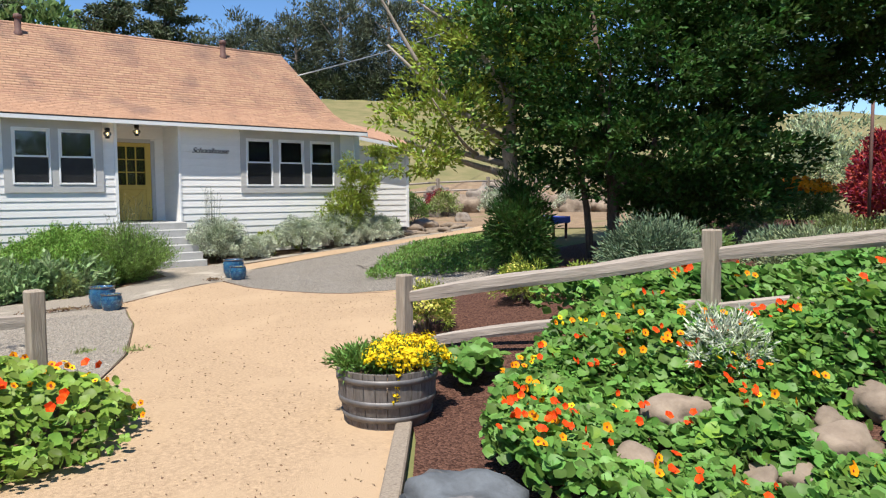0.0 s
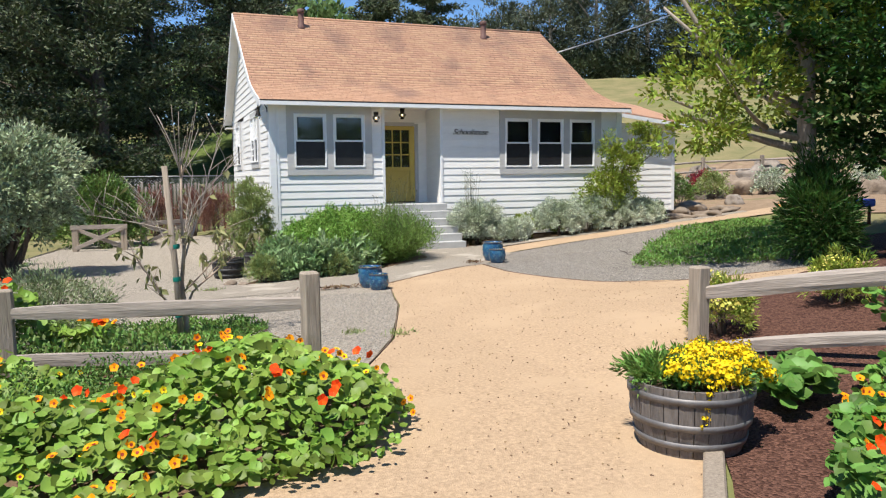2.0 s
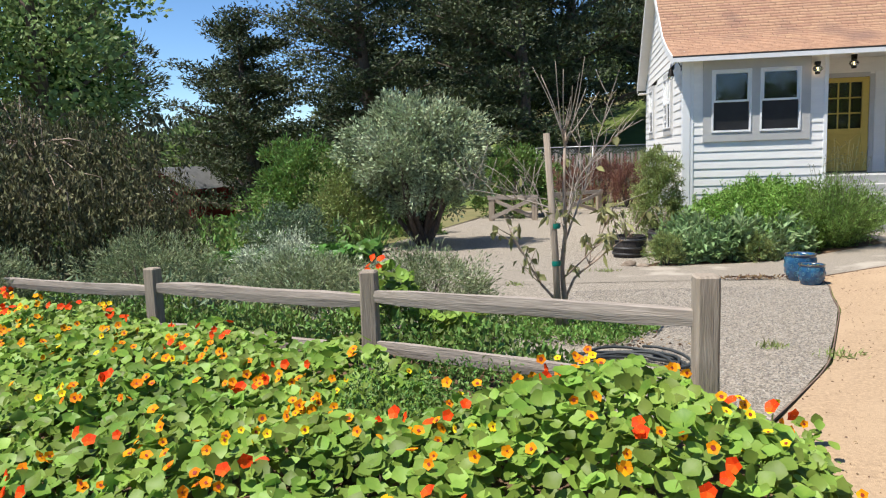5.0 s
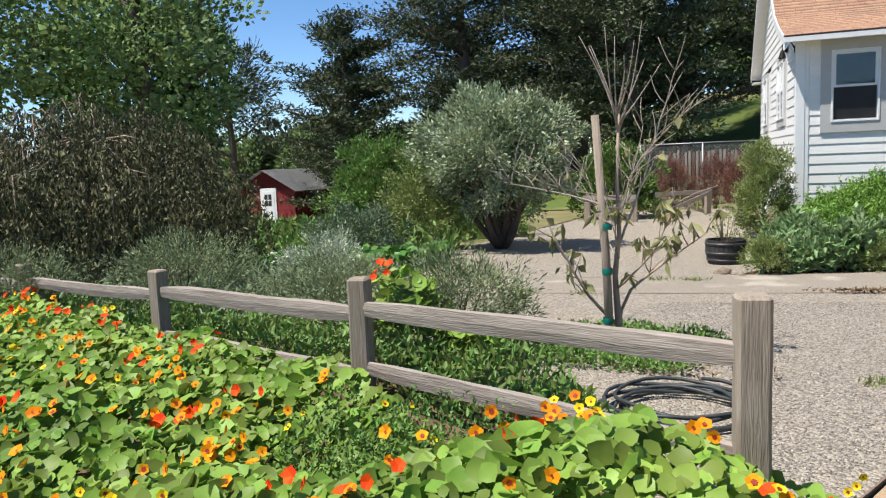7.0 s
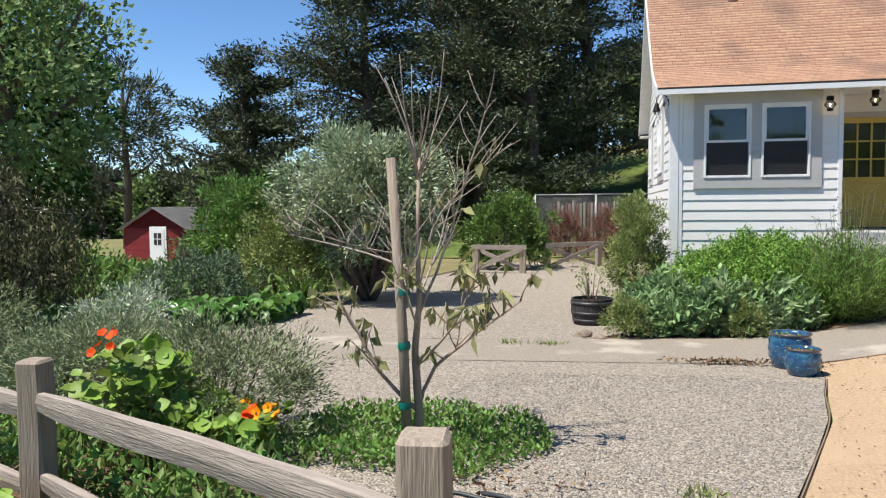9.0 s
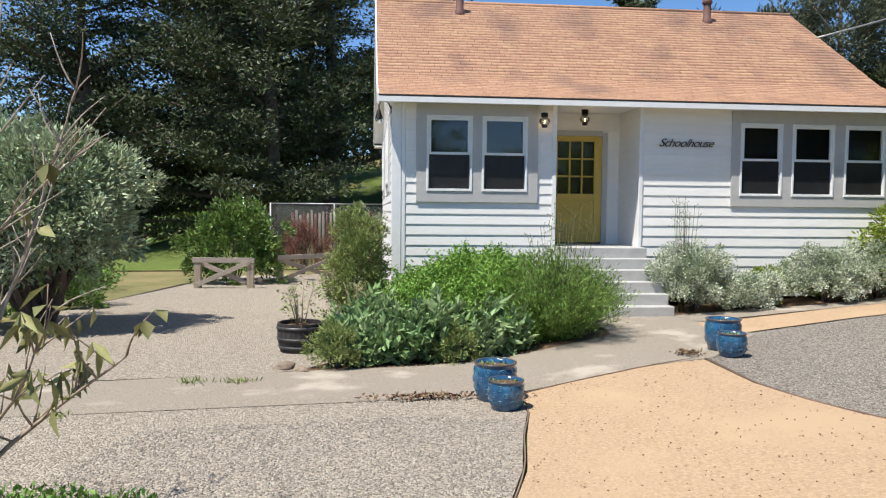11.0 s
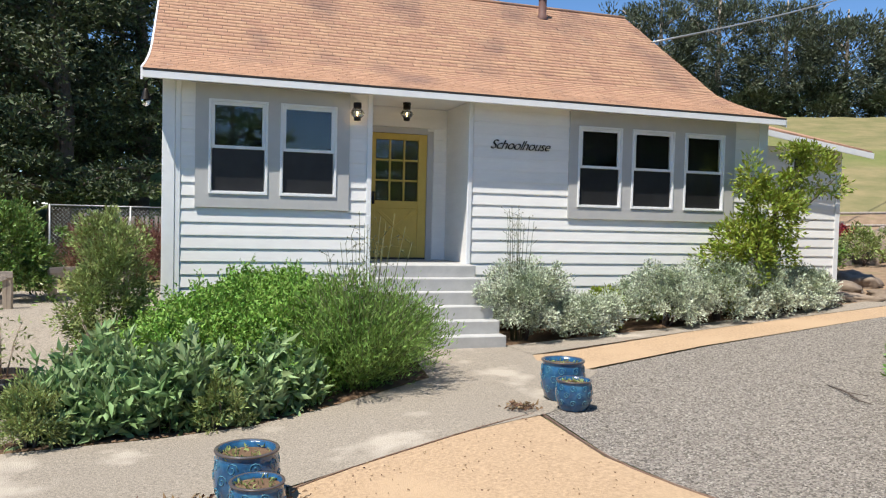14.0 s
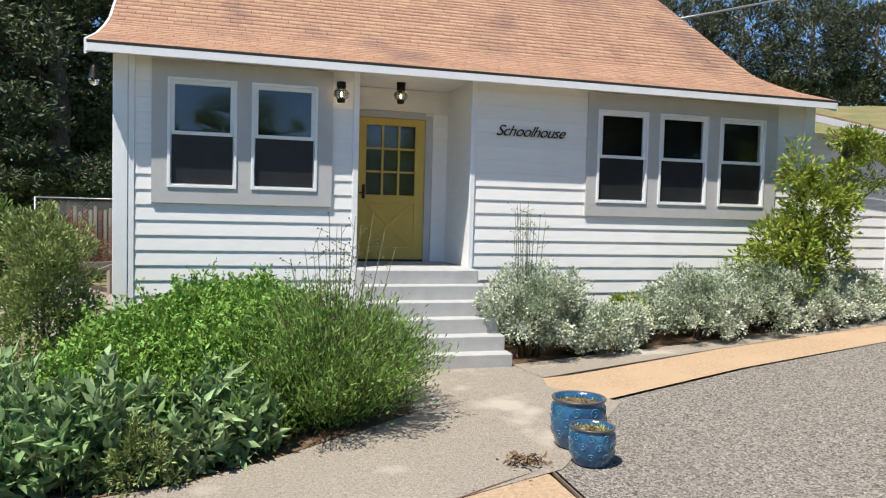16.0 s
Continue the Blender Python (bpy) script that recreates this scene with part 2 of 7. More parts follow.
L_DRYP = mat("drying_leaf", (0.36, 0.31, 0.13), (0.15, 0.20, 0.07), scale=9, rough=0.6, rand=0.45, trans=0.2)
L_REDLEAF = leafmat("red_leaf", (0.19, 0.02, 0.03), (0.42, 0.04, 0.07))
L_REDBROWN = leafmat("red_brown_twig", (0.17, 0.075, 0.055), (0.26, 0.12, 0.09), trans=0.05)
F_RED = leafmat("red_petal", (0.72, 0.035, 0.008), (0.80, 0.085, 0.008), island=0.15, hue=0.006, spec=0.1, trans=0.15)
F_ORANGE = leafmat("orange_petal", (0.82, 0.22, 0.006), (0.86, 0.36, 0.008), island=0.15, hue=0.006, spec=0.1, trans=0.15)
F_YELLOW = leafmat("yellow_petal", (0.78, 0.52, 0.012), (0.80, 0.62, 0.02), island=0.15, hue=0.006, spec=0.1, trans=0.15)
F_PALEY = leafmat("pale_yellow_flower", (0.60, 0.56, 0.10), (0.72, 0.66, 0.16), island=0.15)
F_WHITE = leafmat("white_flower", (0.7, 0.7, 0.62), (0.8, 0.8, 0.75), island=0.1)
M_THROAT = mat("flower_throat", (0.25, 0.02, 0.005), rough=0.7)

# glass panes that mirror the sky and show a dark room
M_GLASS = bpy.data.materials.new("window_glass")
M_GLASS.use_nodes = True
gb = M_GLASS.node_tree.nodes["Principled BSDF"]
gb.inputs["Base Color"].default_value = (0.9, 0.95, 0.95, 1)
gb.inputs["Roughness"].default_value = 0.0
gb.inputs["Transmission Weight"].default_value = 1.0
gb.inputs["IOR"].default_value = 1.5
M_BULB = bpy.data.materials.new("lit_bulb")
M_BULB.use_nodes = True
bb = M_BULB.node_tree.nodes["Principled BSDF"]
bb.inputs["Emission Color"].default_value = (1.0, 0.62, 0.25, 1)
bb.inputs["Emission Strength"].default_value = 6.0

# ---- building helpers ----
rng = np.random.default_rng(7)


def mesh_of(name, bm):
    me = bpy.data.meshes.new(name)
    bm.to_mesh(me)
    bm.free()
    return me


def thing(name, label, category, at=(0, 0, 0), group="", kind="", turn=0.0):
    e = new(name)
    e.empty_display_size = 0.1
    e.matrix_world = pose(*at, 0, 0, turn)
    return tagged(e, label, category, group, kind)


def part(name, data, material, parent, label="", m=None):
    """One mesh under a thing or a part; its coordinates are the parent's own."""
    me = mesh_of(name, data) if isinstance(data, bmesh.types.BMesh) else data
    if material and not me.materials:
        me.materials.append(material)
    ob = new(name, me)
    ob.parent = parent
    if m is not None:
        ob.matrix_basis = m
    return tagged(ob, label)


def solid(name, data, material, label, category, at=(0, 0, 0), group="", kind="", turn=0.0):
    """One mesh that is a thing by itself."""
    me = mesh_of(name, data) if isinstance(data, bmesh.types.BMesh) else data
    if material and not me.materials:
        me.materials.append(material)
    ob = new(name, me)
    ob.matrix_world = pose(*at, 0, 0, turn)
    return tagged(ob, label, category, group, kind)


def box(x0, x1, y0, y1, z0, z1, bevel=0.0, bm=None):
    b = bmesh.new()
    bmesh.ops.create_cube(b, size=1)
    for v in b.verts:
        v.co = Vector(((x0 + x1) / 2 + v.co.x * (x1 - x0), (y0 + y1) / 2 + v.co.y * (y1 - y0), (z0 + z1) / 2 + v.co.z * (z1 - z0)))
    if bevel:
        bmesh.ops.bevel(b, geom=b.edges[:], offset=bevel, segments=1, affect="EDGES")
    if bm is None:
        return b
    me = bpy.data.meshes.new("tmp")
    b.to_mesh(me)
    b.free()
    bm.from_mesh(me)
    bpy.data.meshes.remove(me)
    return bm


def lathe(profile, sides=32, bm=None):
    """Turns (radius, z) pairs round the z axis."""
    bm = bm or bmesh.new()
    rings = []
    for r, z in profile:
        rings.append([bm.verts.new((r * math.cos(2 * math.pi * i / sides), r * math.sin(2 * math.pi * i / sides), z)) for i in range(sides)])
    for a, b in zip(rings, rings[1:]):
        for i in range(sides):
            f = bm.faces.new((a[i], a[(i + 1) % sides], b[(i + 1) % sides], b[i]))
            f.smooth = True
    return bm


def tube(points, radii, sides=7, bm=None):
    bm = bm or bmesh.new()
    pts = [Vector(p) for p in points]
    rings = []
    for i, p in enumerate(pts):
        d = (pts[min(i + 1, len(pts) - 1)] - pts[max(i - 1, 0)]).normalized()
        u = d.cross(Vector((0.31, 0.87, 0.38)) if abs(d.z) > 0.5 else Vector((0, 0, 1))).normalized()
        w = d.cross(u)
        r = radii[i] if hasattr(radii, "__len__") else radii
        rings.append([bm.verts.new(p + (u * math.cos(2 * math.pi * k / sides) + w * math.sin(2 * math.pi * k / sides)) * r) for k in range(sides)])
    for a, b in zip(rings, rings[1:]):
        for k in range(sides):
            f = bm.faces.new((a[k], a[(k + 1) % sides], b[(k + 1) % sides], b[k]))
            f.smooth = True
    bm.faces.new(rings[-1])
    bm.faces.new(rings[0][::-1])
    return bm


def from_arrays(name, verts, faces, smooth=False):
    """A mesh from numpy arrays; faces is an (n, k) array."""
    me = bpy.data.meshes.new(name)
    n, k = faces.shape
    me.vertices.add(len(verts))
    me.vertices.foreach_set("co", np.asarray(verts, dtype=np.float32).ravel())
    me.loops.add(n * k)
    me.loops.foreach_set("vertex_index", faces.astype(np.int32).ravel())
    me.polygons.add(n)
    me.polygons.foreach_set("loop_start", np.arange(0, n * k, k, dtype=np.int32))
    if smooth:
        me.polygons.foreach_set("use_smooth", np.ones(n, dtype=bool))
    me.update(calc_edges=True)
    return me


def unit(a):
    return a / np.maximum(np.linalg.norm(a, axis=1, keepdims=True), 1e-9)


def leaves(name, P, D, length, width, fold=0.25, jitter=0.35):
    """Pointed, folded leaves at P along D, all in one mesh."""
    n = len(P)
    D = unit(D)
    S = unit(np.cross(D, rng.normal(size=(n, 3))))
    U = np.cross(S, D)
    Ls = (length * (1 + jitter * (rng.random(n) * 2 - 1)))[:, None]
    Ws = (width * (1 + jitter * (rng.random(n) * 2 - 1)))[:, None]
    mid = P + D * Ls * 0.45
    V = np.stack([P, mid + S * Ws / 2 + U * Ws * fold, P + D * Ls - U * Ls * 0.08, mid - S * Ws / 2 + U * Ws * fold], axis=1).reshape(-1, 3)
    i = np.arange(n)[:, None] * 4
    F = np.concatenate([i + np.array([[0, 1, 2]]), i + np.array([[0, 2, 3]])], axis=0)
    return from_arrays(name, V, F)


def discs(name, P, N, radius, sides=8, cup=0.18, jitter=0.35, lobe=0.0):
    """Round leaves, a little cupped, facing N."""
    n = len(P)
    N = unit(N)
    A = unit(np.cross(N, rng.normal(size=(n, 3))))
    B = np.cross(N, A)
    R = (radius * (1 + jitter * (rng.random(n) * 2 - 1)))[:, None]
    ring = []
    for k in range(sides):
        a = 2 * math.pi * k / sides
        wob = 1 + 0.10 * (rng.random((n, 1)) - 0.5) - (lobe if k % 2 else 0.0)
        ring.append(P + (A * math.cos(a) + B * math.sin(a)) * R * wob + N * R * cup * (0.6 + 0.8 * rng.random((n, 1))))
    V = np.stack([P] + ring, axis=1).reshape(-1, 3)
    i = np.arange(n)[:, None] * (sides + 1)
    F = np.concatenate([i + np.array([[0, 1 + k, 1 + (k + 1) % sides]]) for k in range(sides)], axis=0)
    return from_arrays(name, V, F)


def flowers(name, P, N, radius, petals=5):
    """Open five-petalled flowers: broad petals round a sunken throat."""
    n = len(P)
    N = unit(N)
    A = unit(np.cross(N, rng.normal(size=(n, 3))))
    B = np.cross(N, A)
    R = (radius * (0.75 + 0.5 * rng.random(n)))[:, None]
    V, F, base = [], [], 0
    cols = []
    for k in range(petals):
        a = 2 * math.pi * k / petals
        c = A * math.cos(a) + B * math.sin(a)
        s = -A * math.sin(a) + B * math.cos(a)
        cols += [P - N * R * 0.35, P + c * R * 0.7 + s * R * 0.5 + N * R * 0.1, P + c * R * 1.05 + N * R * 0.02, P + c * R * 0.7 - s * R * 0.5 + N * R * 0.1]
    V = np.stack(cols, axis=1).reshape(-1, 3)
    m = petals * 4
    i = np.arange(n)[:, None] * m
    F = np.concatenate([i + np.array([[4 * k, 4 * k + 1, 4 * k + 2, 4 * k + 3]]) for k in range(petals)], axis=0)
    return from_arrays(name, V, F)


def ball(n):
    return unit(rng.normal(size=(n, 3)))


def clumps(center, radii, count, per, clump_r, inner=0.55, up=0.3, low=-0.7, flat=1.0):
    """Leaf places and directions of a crown made of many uneven clumps."""
    c = ball(count * 3)
    c = c[c[:, 2] > low][:count]
    count = len(c)
    rad = inner + (1 - inner) * rng.random((count, 1)) ** 0.6
    lump = 1 + 0.22 * np.sin(c[:, :1] * 5.1 + center[0]) * np.cos(c[:, 1:2] * 4.3 + c[:, 2:3] * 3.7)
    c = np.asarray(center) + c * np.asarray(radii) * rad * lump
    k = rng.integers(0, count, count * per)
    o = ball(count * per) * (rng.random((count * per, 1)) ** 0.5)
    o[:, 2] *= flat
    scale = clump_r * (0.6 + 0.8 * rng.random(count))
    P = c[k] + o * scale[k][:, None]
    D = o + unit(P - np.asarray(center)) * 0.7 + np.array([0, 0, up]) + rng.normal(size=o.shape) * 0.35
    return P, D


def h(x, y):
    """Height of the ground."""
    x, y = np.asarray(x, float), np.asarray(y, float)

    def ss(a, b, v):
        t = np.clip((v - a) / (b - a), 0, 1)
        return t * t * (3 - 2 * t)
    z = -0.025 * ss(3.5, -1.5, x) * np.clip(y + 6.5, 0, 16) - 0.13 * ss(3.6, 1.2, x) * ss(-13, -7, y)
    back = 0.062 * np.clip(x - 5.5, 0, 14)
    bed = 0.13 * np.clip(x - 1.3, 0, 5)
    w = ss(-8.0, -12.0, y)
    z = z + back * (1 - w) + bed * w
    u = y + 0.5 * x
    hill = (0.17 + 0.05 * ss(0, 12, x)) * np.clip(u - 16.5, 0, 44) * ss(-17, -3, x) * ss(12, 22, u)
    z = z + hill - 1.3 * ss(-8, -22, x) * ss(-12, 6, y)
    return z


def hz(x, y):
    return float(h(x, y))


def inside(poly, x, y):
    x, y = np.asarray(x), np.asarray(y)
    r = np.zeros(x.shape, bool)
    for (x0, y0), (x1, y1) in zip(poly, poly[1:] + poly[:1]):
        c = ((y0 > y) != (y1 > y)) & (x < (x1 - x0) * (y - y0) / (y1 - y0 + 1e-12) + x0)
        r ^= c
    return r


def scatter(poly, n):
    xs, ys = [p[0] for p in poly], [p[1] for p in poly]
    X = rng.uniform(min(xs), max(xs), n * 4)
    Y = rng.uniform(min(ys), max(ys), n * 4)
    k = inside(poly, X, Y)
    return X[k][:n], Y[k][:n]


def smooth_line(pts, step=0.25, loop=True):
    """Catmull-Rom through the points."""
    out = []
    n = len(pts)
    rng_i = range(n if loop else n - 1)
    for i in rng_i:
        p0, p1, p2, p3 = [pts[(i + k) % n] if loop else pts[min(max(i + k, 0), n - 1)] for k in (-1, 0, 1, 2)]
        k = max(1, int(math.dist(p1, p2) / step))
        for j in range(k):
            t = j / k
            out.append(tuple(0.5 * (2 * b + (c - a) * t + (2 * a - 5 * b + 4 * c - d) * t * t + (3 * b - a - 3 * c + d) * t ** 3) for a, b, c, d in zip(p0, p1, p2, p3)))
    if not loop:
        out.append(pts[-1])
    return out


def lay(name, poly, lift, material, label, category, cell=0.35, rounded=True, wobble=0.0):
    """A sheet of paving or bed that follows the ground, a little above it."""
    from mathutils.geometry import delaunay_2d_cdt
    line = smooth_line(poly, 0.3) if rounded else poly
    if wobble:
        line = [(x + wobble * noise.noise((x * 3, y * 3, 1)), y + wobble * noise.noise((x * 3, y * 3, 7))) for x, y in line]
    xs, ys = [p[0] for p in line], [p[1] for p in line]
    gx, gy = np.meshgrid(np.arange(min(xs), max(xs), cell), np.arange(min(ys), max(ys), cell))
    k = inside(line, gx.ravel(), gy.ravel())
    pts = [Vector(p) for p in line] + [Vector(p) for p in zip(gx.ravel()[k], gy.ravel()[k])]
    n = len(line)
    v, e, f, *_ = delaunay_2d_cdt(pts, [(i, (i + 1) % n) for i in range(n)], [], 1, 1e-4)
    me = bpy.data.meshes.new(name)
    V = np.array([tuple(p) for p in v])
    z = h(V[:, 0], V[:, 1]) + lift
    me.from_pydata([(*p, q) for p, q in zip(V.tolist(), z.tolist())], [], [t for t in f])
    me.materials.append(material)
    ob = new(name, me)
    return tagged(ob, label, category, kind="structure")

# ---- ground ----


def ground_sheet():
    a = np.concatenate([np.linspace(-400, -60, 18), np.linspace(-55, -14, 20), np.arange(-12.5, 16, 0.3), np.linspace(17, 60, 30), np.linspace(66, 400, 18)])
    b = np.concatenate([np.linspace(-400, -60, 12), np.linspace(-55, -26, 8), np.arange(-25, 12, 0.3), np.linspace(13, 80, 50), np.linspace(90, 400, 16)])
    X, Y = np.meshgrid(a, b)
    Z = h(X, Y) - 0.02
    V = np.stack([X, Y, Z], -1).reshape(-1, 3)
    n, m = len(a), len(b)
    i = (np.arange(m - 1)[:, None] * n + np.arange(n - 1)[None]).reshape(-1, 1)
    F = i + np.array([[0, 1, n + 1, n]])
    me = from_arrays("ground", V, F, True)
    me.materials.append(M_SOIL)
    tagged(new("ground", me), "dry grassy meadow ground rising to a hill", "ground", kind="structure")


ground_sheet()
SAND = [(-12, -26), (3.5, -26), (1.6, -20), (0.0, -15.8), (1.05, -14.5), (2.3, -12.8), (3.6, -11.4), (8.5, -9.4), (8.0, -8.9), (6.0, -8.3),
        (4.68, -7.68), (4.2, -6.88), (4.02, -6.45), (3.89, -5.8), (3.92, -4.45), (3.05, -4.86), (2.12, -5.24), (1.66, -5.5), (1.58, -6.3), (1.42, -6.9), (1.25, -7.7),
        (0.9, -8.75), (0.42, -10.1), (0.0, -10.95), (-0.4, -11.7), (-0.4, -12.8), (-0.9, -13.6), (-1.6, -13.75), (-12, -14.1)]
GRAVEL_R = [(3.98, -4.55), (5.3, -2.95), (7.3, -2.35), (11.2, -1.6), (11.5, -4), (8.4, -9.0), (6.0, -8.32), (4.70, -7.70), (4.22, -6.90), (4.04, -6.45), (3.91, -5.8)]
GRAVEL_L = [(1.64, -5.60), (0.6, -5.62), (-2.2, -5.97), (-4.4, -6.17), (-4.6, -9), (-2.3, -9.8), (-1.2, -11.9), (-0.45, -11.75), (-0.02, -10.95), (0.40, -10.1),
            (0.88, -8.75), (1.23, -7.7), (1.40, -6.9), (1.56, -6.3)]
CONCRETE = [(3.3, -1.2), (5.05, -1.2), (5.1, -1.75), (4.95, -2.3), (5.4, -3.02), (4.06, -4.62), (3.05, -4.95), (2.12, -5.33), (1.66, -5.58), (0.6, -5.70), (-2.2, -6.05),
            (-4.4, -6.25), (-7.5, -6.1), (-7.5, -4.2), (-4.4, -4.55), (-2.5, -4.65), (-0.9, -4.25), (0.8, -4.1), (1.53, -3.97), (2.19, -3.68), (3.4, -3.0), (3.5, -2.1)]
DRIVE = [(-7.5, -4.18), (-4.4, -4.53), (-2.5, -4.63), (-0.9, -4.23), (0.45, -3.9), (0.5, 3), (0.5, 12), (-4.6, 12), (-5.6, 2), (-6.2, -2.2)]
STRIP = [(4.8, -2.2), (5.3, -2.9), (7.3, -2.3), (10.8, -1.7), (14.5, -1.3), (16, 0.2), (12.3, -0.75), (7.7, -1.3), (5.12, -1.85)]
MULCH = [(1.02, -14.65), (2.25, -12.8), (3.5, -11.35), (8.45, -9.3), (11.5, -6.5), (20, -6), (24, -20), (4, -23), (1.65, -20), (0.02, -15.85)]
BED_L = [(-0.4, -11.75), (-0.35, -12.8), (-0.9, -13.65), (-1.6, -13.8), (-12, -14.05), (-13, -8.5), (-4.5, -8.9), (-2.3, -9.75), (-1.25, -11.9)]
lay("sand_path", SAND, 0.012, M_SAND, "tan decomposed granite path, raked and dusty", "path", rounded=False, wobble=0.06)
lay("gravel_bed_right", GRAVEL_R, 0.016, M_GRAVEL, "grey crushed gravel bed beside the path", "gravel", rounded=False)
lay("gravel_bed_left", GRAVEL_L, 0.018, M_GRAVEL2, "grey crushed gravel bed behind the rail fence", "gravel", rounded=False)
lay("concrete_walk", CONCRETE, 0.022, M_CONC, "worn pale concrete walk with patched stains", "pavement", rounded=False, wobble=0.08)
lay("gravel_drive", DRIVE, 0.014, M_GRAVEL2, "pale gravel drive beside the house", "gravel", rounded=False, wobble=0.2)
lay("sand_strip", STRIP, 0.02, M_SAND, "tan granite strip along the planting", "path", rounded=False, wobble=0.05)
lay("mulch_bed", MULCH, 0.006, M_MULCH, "red-brown bark mulch bed behind the rail fence", "mulch", rounded=False, wobble=0.05)
lay("garden_bed", BED_L, 0.008, M_EARTH, "dark garden soil under the flowers", "soil", rounded=False)
lay("planting_bed", [(-0.6, -4.2), (0.8, -4.05), (1.53, -3.93), (2.19, -3.64), (3.4, -2.95), (3.5, -1.2), (3.4, 0.2), (0.3, 0.2), (0.2, -3)], 0.018, M_EARTH,
    "dark planting bed under the hedge", "soil", rounded=False)
lay("planting_bed_right", [(4.95, -1.0), (5.15, -1.8), (7.7, -1.27), (12.3, -0.72), (15, 0.3), (14, 3), (10.2, 1), (4.95, 0.2)], 0.01, M_EARTH, "brown soil under the silver shrubs", "soil", rounded=False)


def pebbles(name, poly, n, r, lift, material, label):
    """Loose angular stones lying on a gravel bed, one mesh."""
    X, Y = scatter(poly, n)
    n = len(X)
    C = np.stack([X, Y, h(X, Y) + lift + r * 0.25], 1)
    k = r * rng.uniform(0.5, 1.4, (n, 1))
    A = unit(rng.normal(size=(n, 3)) * [1, 1, 0.25])
    B = unit(np.cross(rng.normal(size=(n, 3)) * 0.2 + [0, 0, 1], A))
    U = np.cross(A, B)
    corner = [C + A * k * 1.25, C + B * k * 0.9, C - A * k, C - B * k * 0.95, C + U * k * 0.6 + A * k * 0.25, C - U * k * 0.6]
    V = np.stack(corner, 1).reshape(-1, 3) + rng.normal(size=(n * 6, 3)) * r * 0.12
    f = np.array([(0, 1, 4), (1, 2, 4), (2, 3, 4), (3, 0, 4), (1, 0, 5), (2, 1, 5), (3, 2, 5), (0, 3, 5)])
    F = (np.arange(n)[:, None, None] * 6 + f[None]).reshape(-1, 3)
    solid(name, from_arrays(name, V, F), material, label, "gravel", kind="stuff")


pebbles("gravel_stones", [(1.50, -6.5), (0.6, -6.3), (-1.6, -6.6), (-1.9, -8.0), (-0.9, -8.9), (-0.7, -11.6), (-0.05, -10.95), (0.38, -10.1), (0.85, -8.75), (1.2, -7.7)], 11500, 0.0085, 0.018, M_PEBBLE,
        "loose grey and tan gravel stones on the bed")
pebbles("gravel_stones", [(4.0, -5.0), (5.2, -3.6), (8.2, -4.6), (8.2, -8.6), (6.0, -8.25), (4.72, -7.65), (4.24, -6.88), (4.06, -6.4)], 11500, 0.0085, 0.016, M_PEBBLE,
        "loose grey gravel stones on the bed")


def edging(line, label):
    bm = bmesh.new()
    pts = smooth_line(line, 0.2, loop=False)
    for (x0, y0), (x1, y1) in zip(pts, pts[1:]):
        d = Vector((x1 - x0, y1 - y0, 0)).normalized()
        s = Vector((-d.y, d.x, 0)) * 0.005
        q = [bm.verts.new((x + s.x * k, y + s.y * k, hz(x, y) + z)) for (x, y) in ((x0, y0), (x1, y1)) for k, z in ((-1, 0.0), (-1, 0.0215), (1, 0.0215), (1, 0.0))]
        for a, b in ((0, 1), (1, 2), (2, 3)):
            bm.faces.new((q[a], q[b], q[4 + b], q[4 + a]))
    solid("edging", bm, M_EDGE, label, "edging", kind="structure")


lay("lawn", [(-16, 15), (1, 16), (4, 24), (6, 40), (-4, 52), (-18, 44), (-20, 26)], 0.02, M_LAWN, "green mown lawn sloping up under the cypresses", "lawn", cell=1.2)
lay("border_walk", [(5.0, -1.25), (5.05, -1.9), (7.7, -1.36), (12.3, -0.82), (14.5, -0.3), (14.6, 0.1), (12.2, -0.25), (7.7, -0.92)], 0.026, M_CONC, "narrow pale concrete border below the silver shrubs", "pavement", rounded=False, wobble=0.08)
edging([(1.66, -5.62), (1.57, -6.3), (1.41, -6.9), (1.24, -7.7), (0.89, -8.75), (0.41, -10.1), (-0.01, -10.95), (-0.42, -11.7)], "thin rusty steel edging between gravel and sand")
edging([(3.95, -4.56), (3.90, -5.8), (4.03, -6.45), (4.21, -6.89), (4.69, -7.69), (6.0, -8.31), (8.0, -8.9)], "thin rusty steel edging of the gravel bed")
edging([(3.93, -4.55), (3.05, -4.965), (2.12, -5.345), (1.66, -5.595)], "thin dark edging between concrete and sand")

# ---- house ----
X0, X1, YB = 0.60, 10.2, 8.75
WALL_TOP = 3.46
house = thing("house", "white clapboard cottage with brown shingle roof and grey window casings", "house")
TREAD_X0, TREAD_X1 = 3.37, 4.86
RX0, RX1, RY = 3.37, 4.84, 1.10     # porch recess
FLOOR_Z = 1.05
EXPO = 0.175

# wall cores, with openings left free
WIN = []
for x0, x1 in ((1.15, 1.92), (2.085, 2.86)):
    WIN.append((x0, x1, 1.97, 3.23))
for x0, x1 in ((6.62, 7.39), (7.57, 8.35), (8.545, 9.32)):
    WIN.append((x0, x1, 1.945, 3.205))


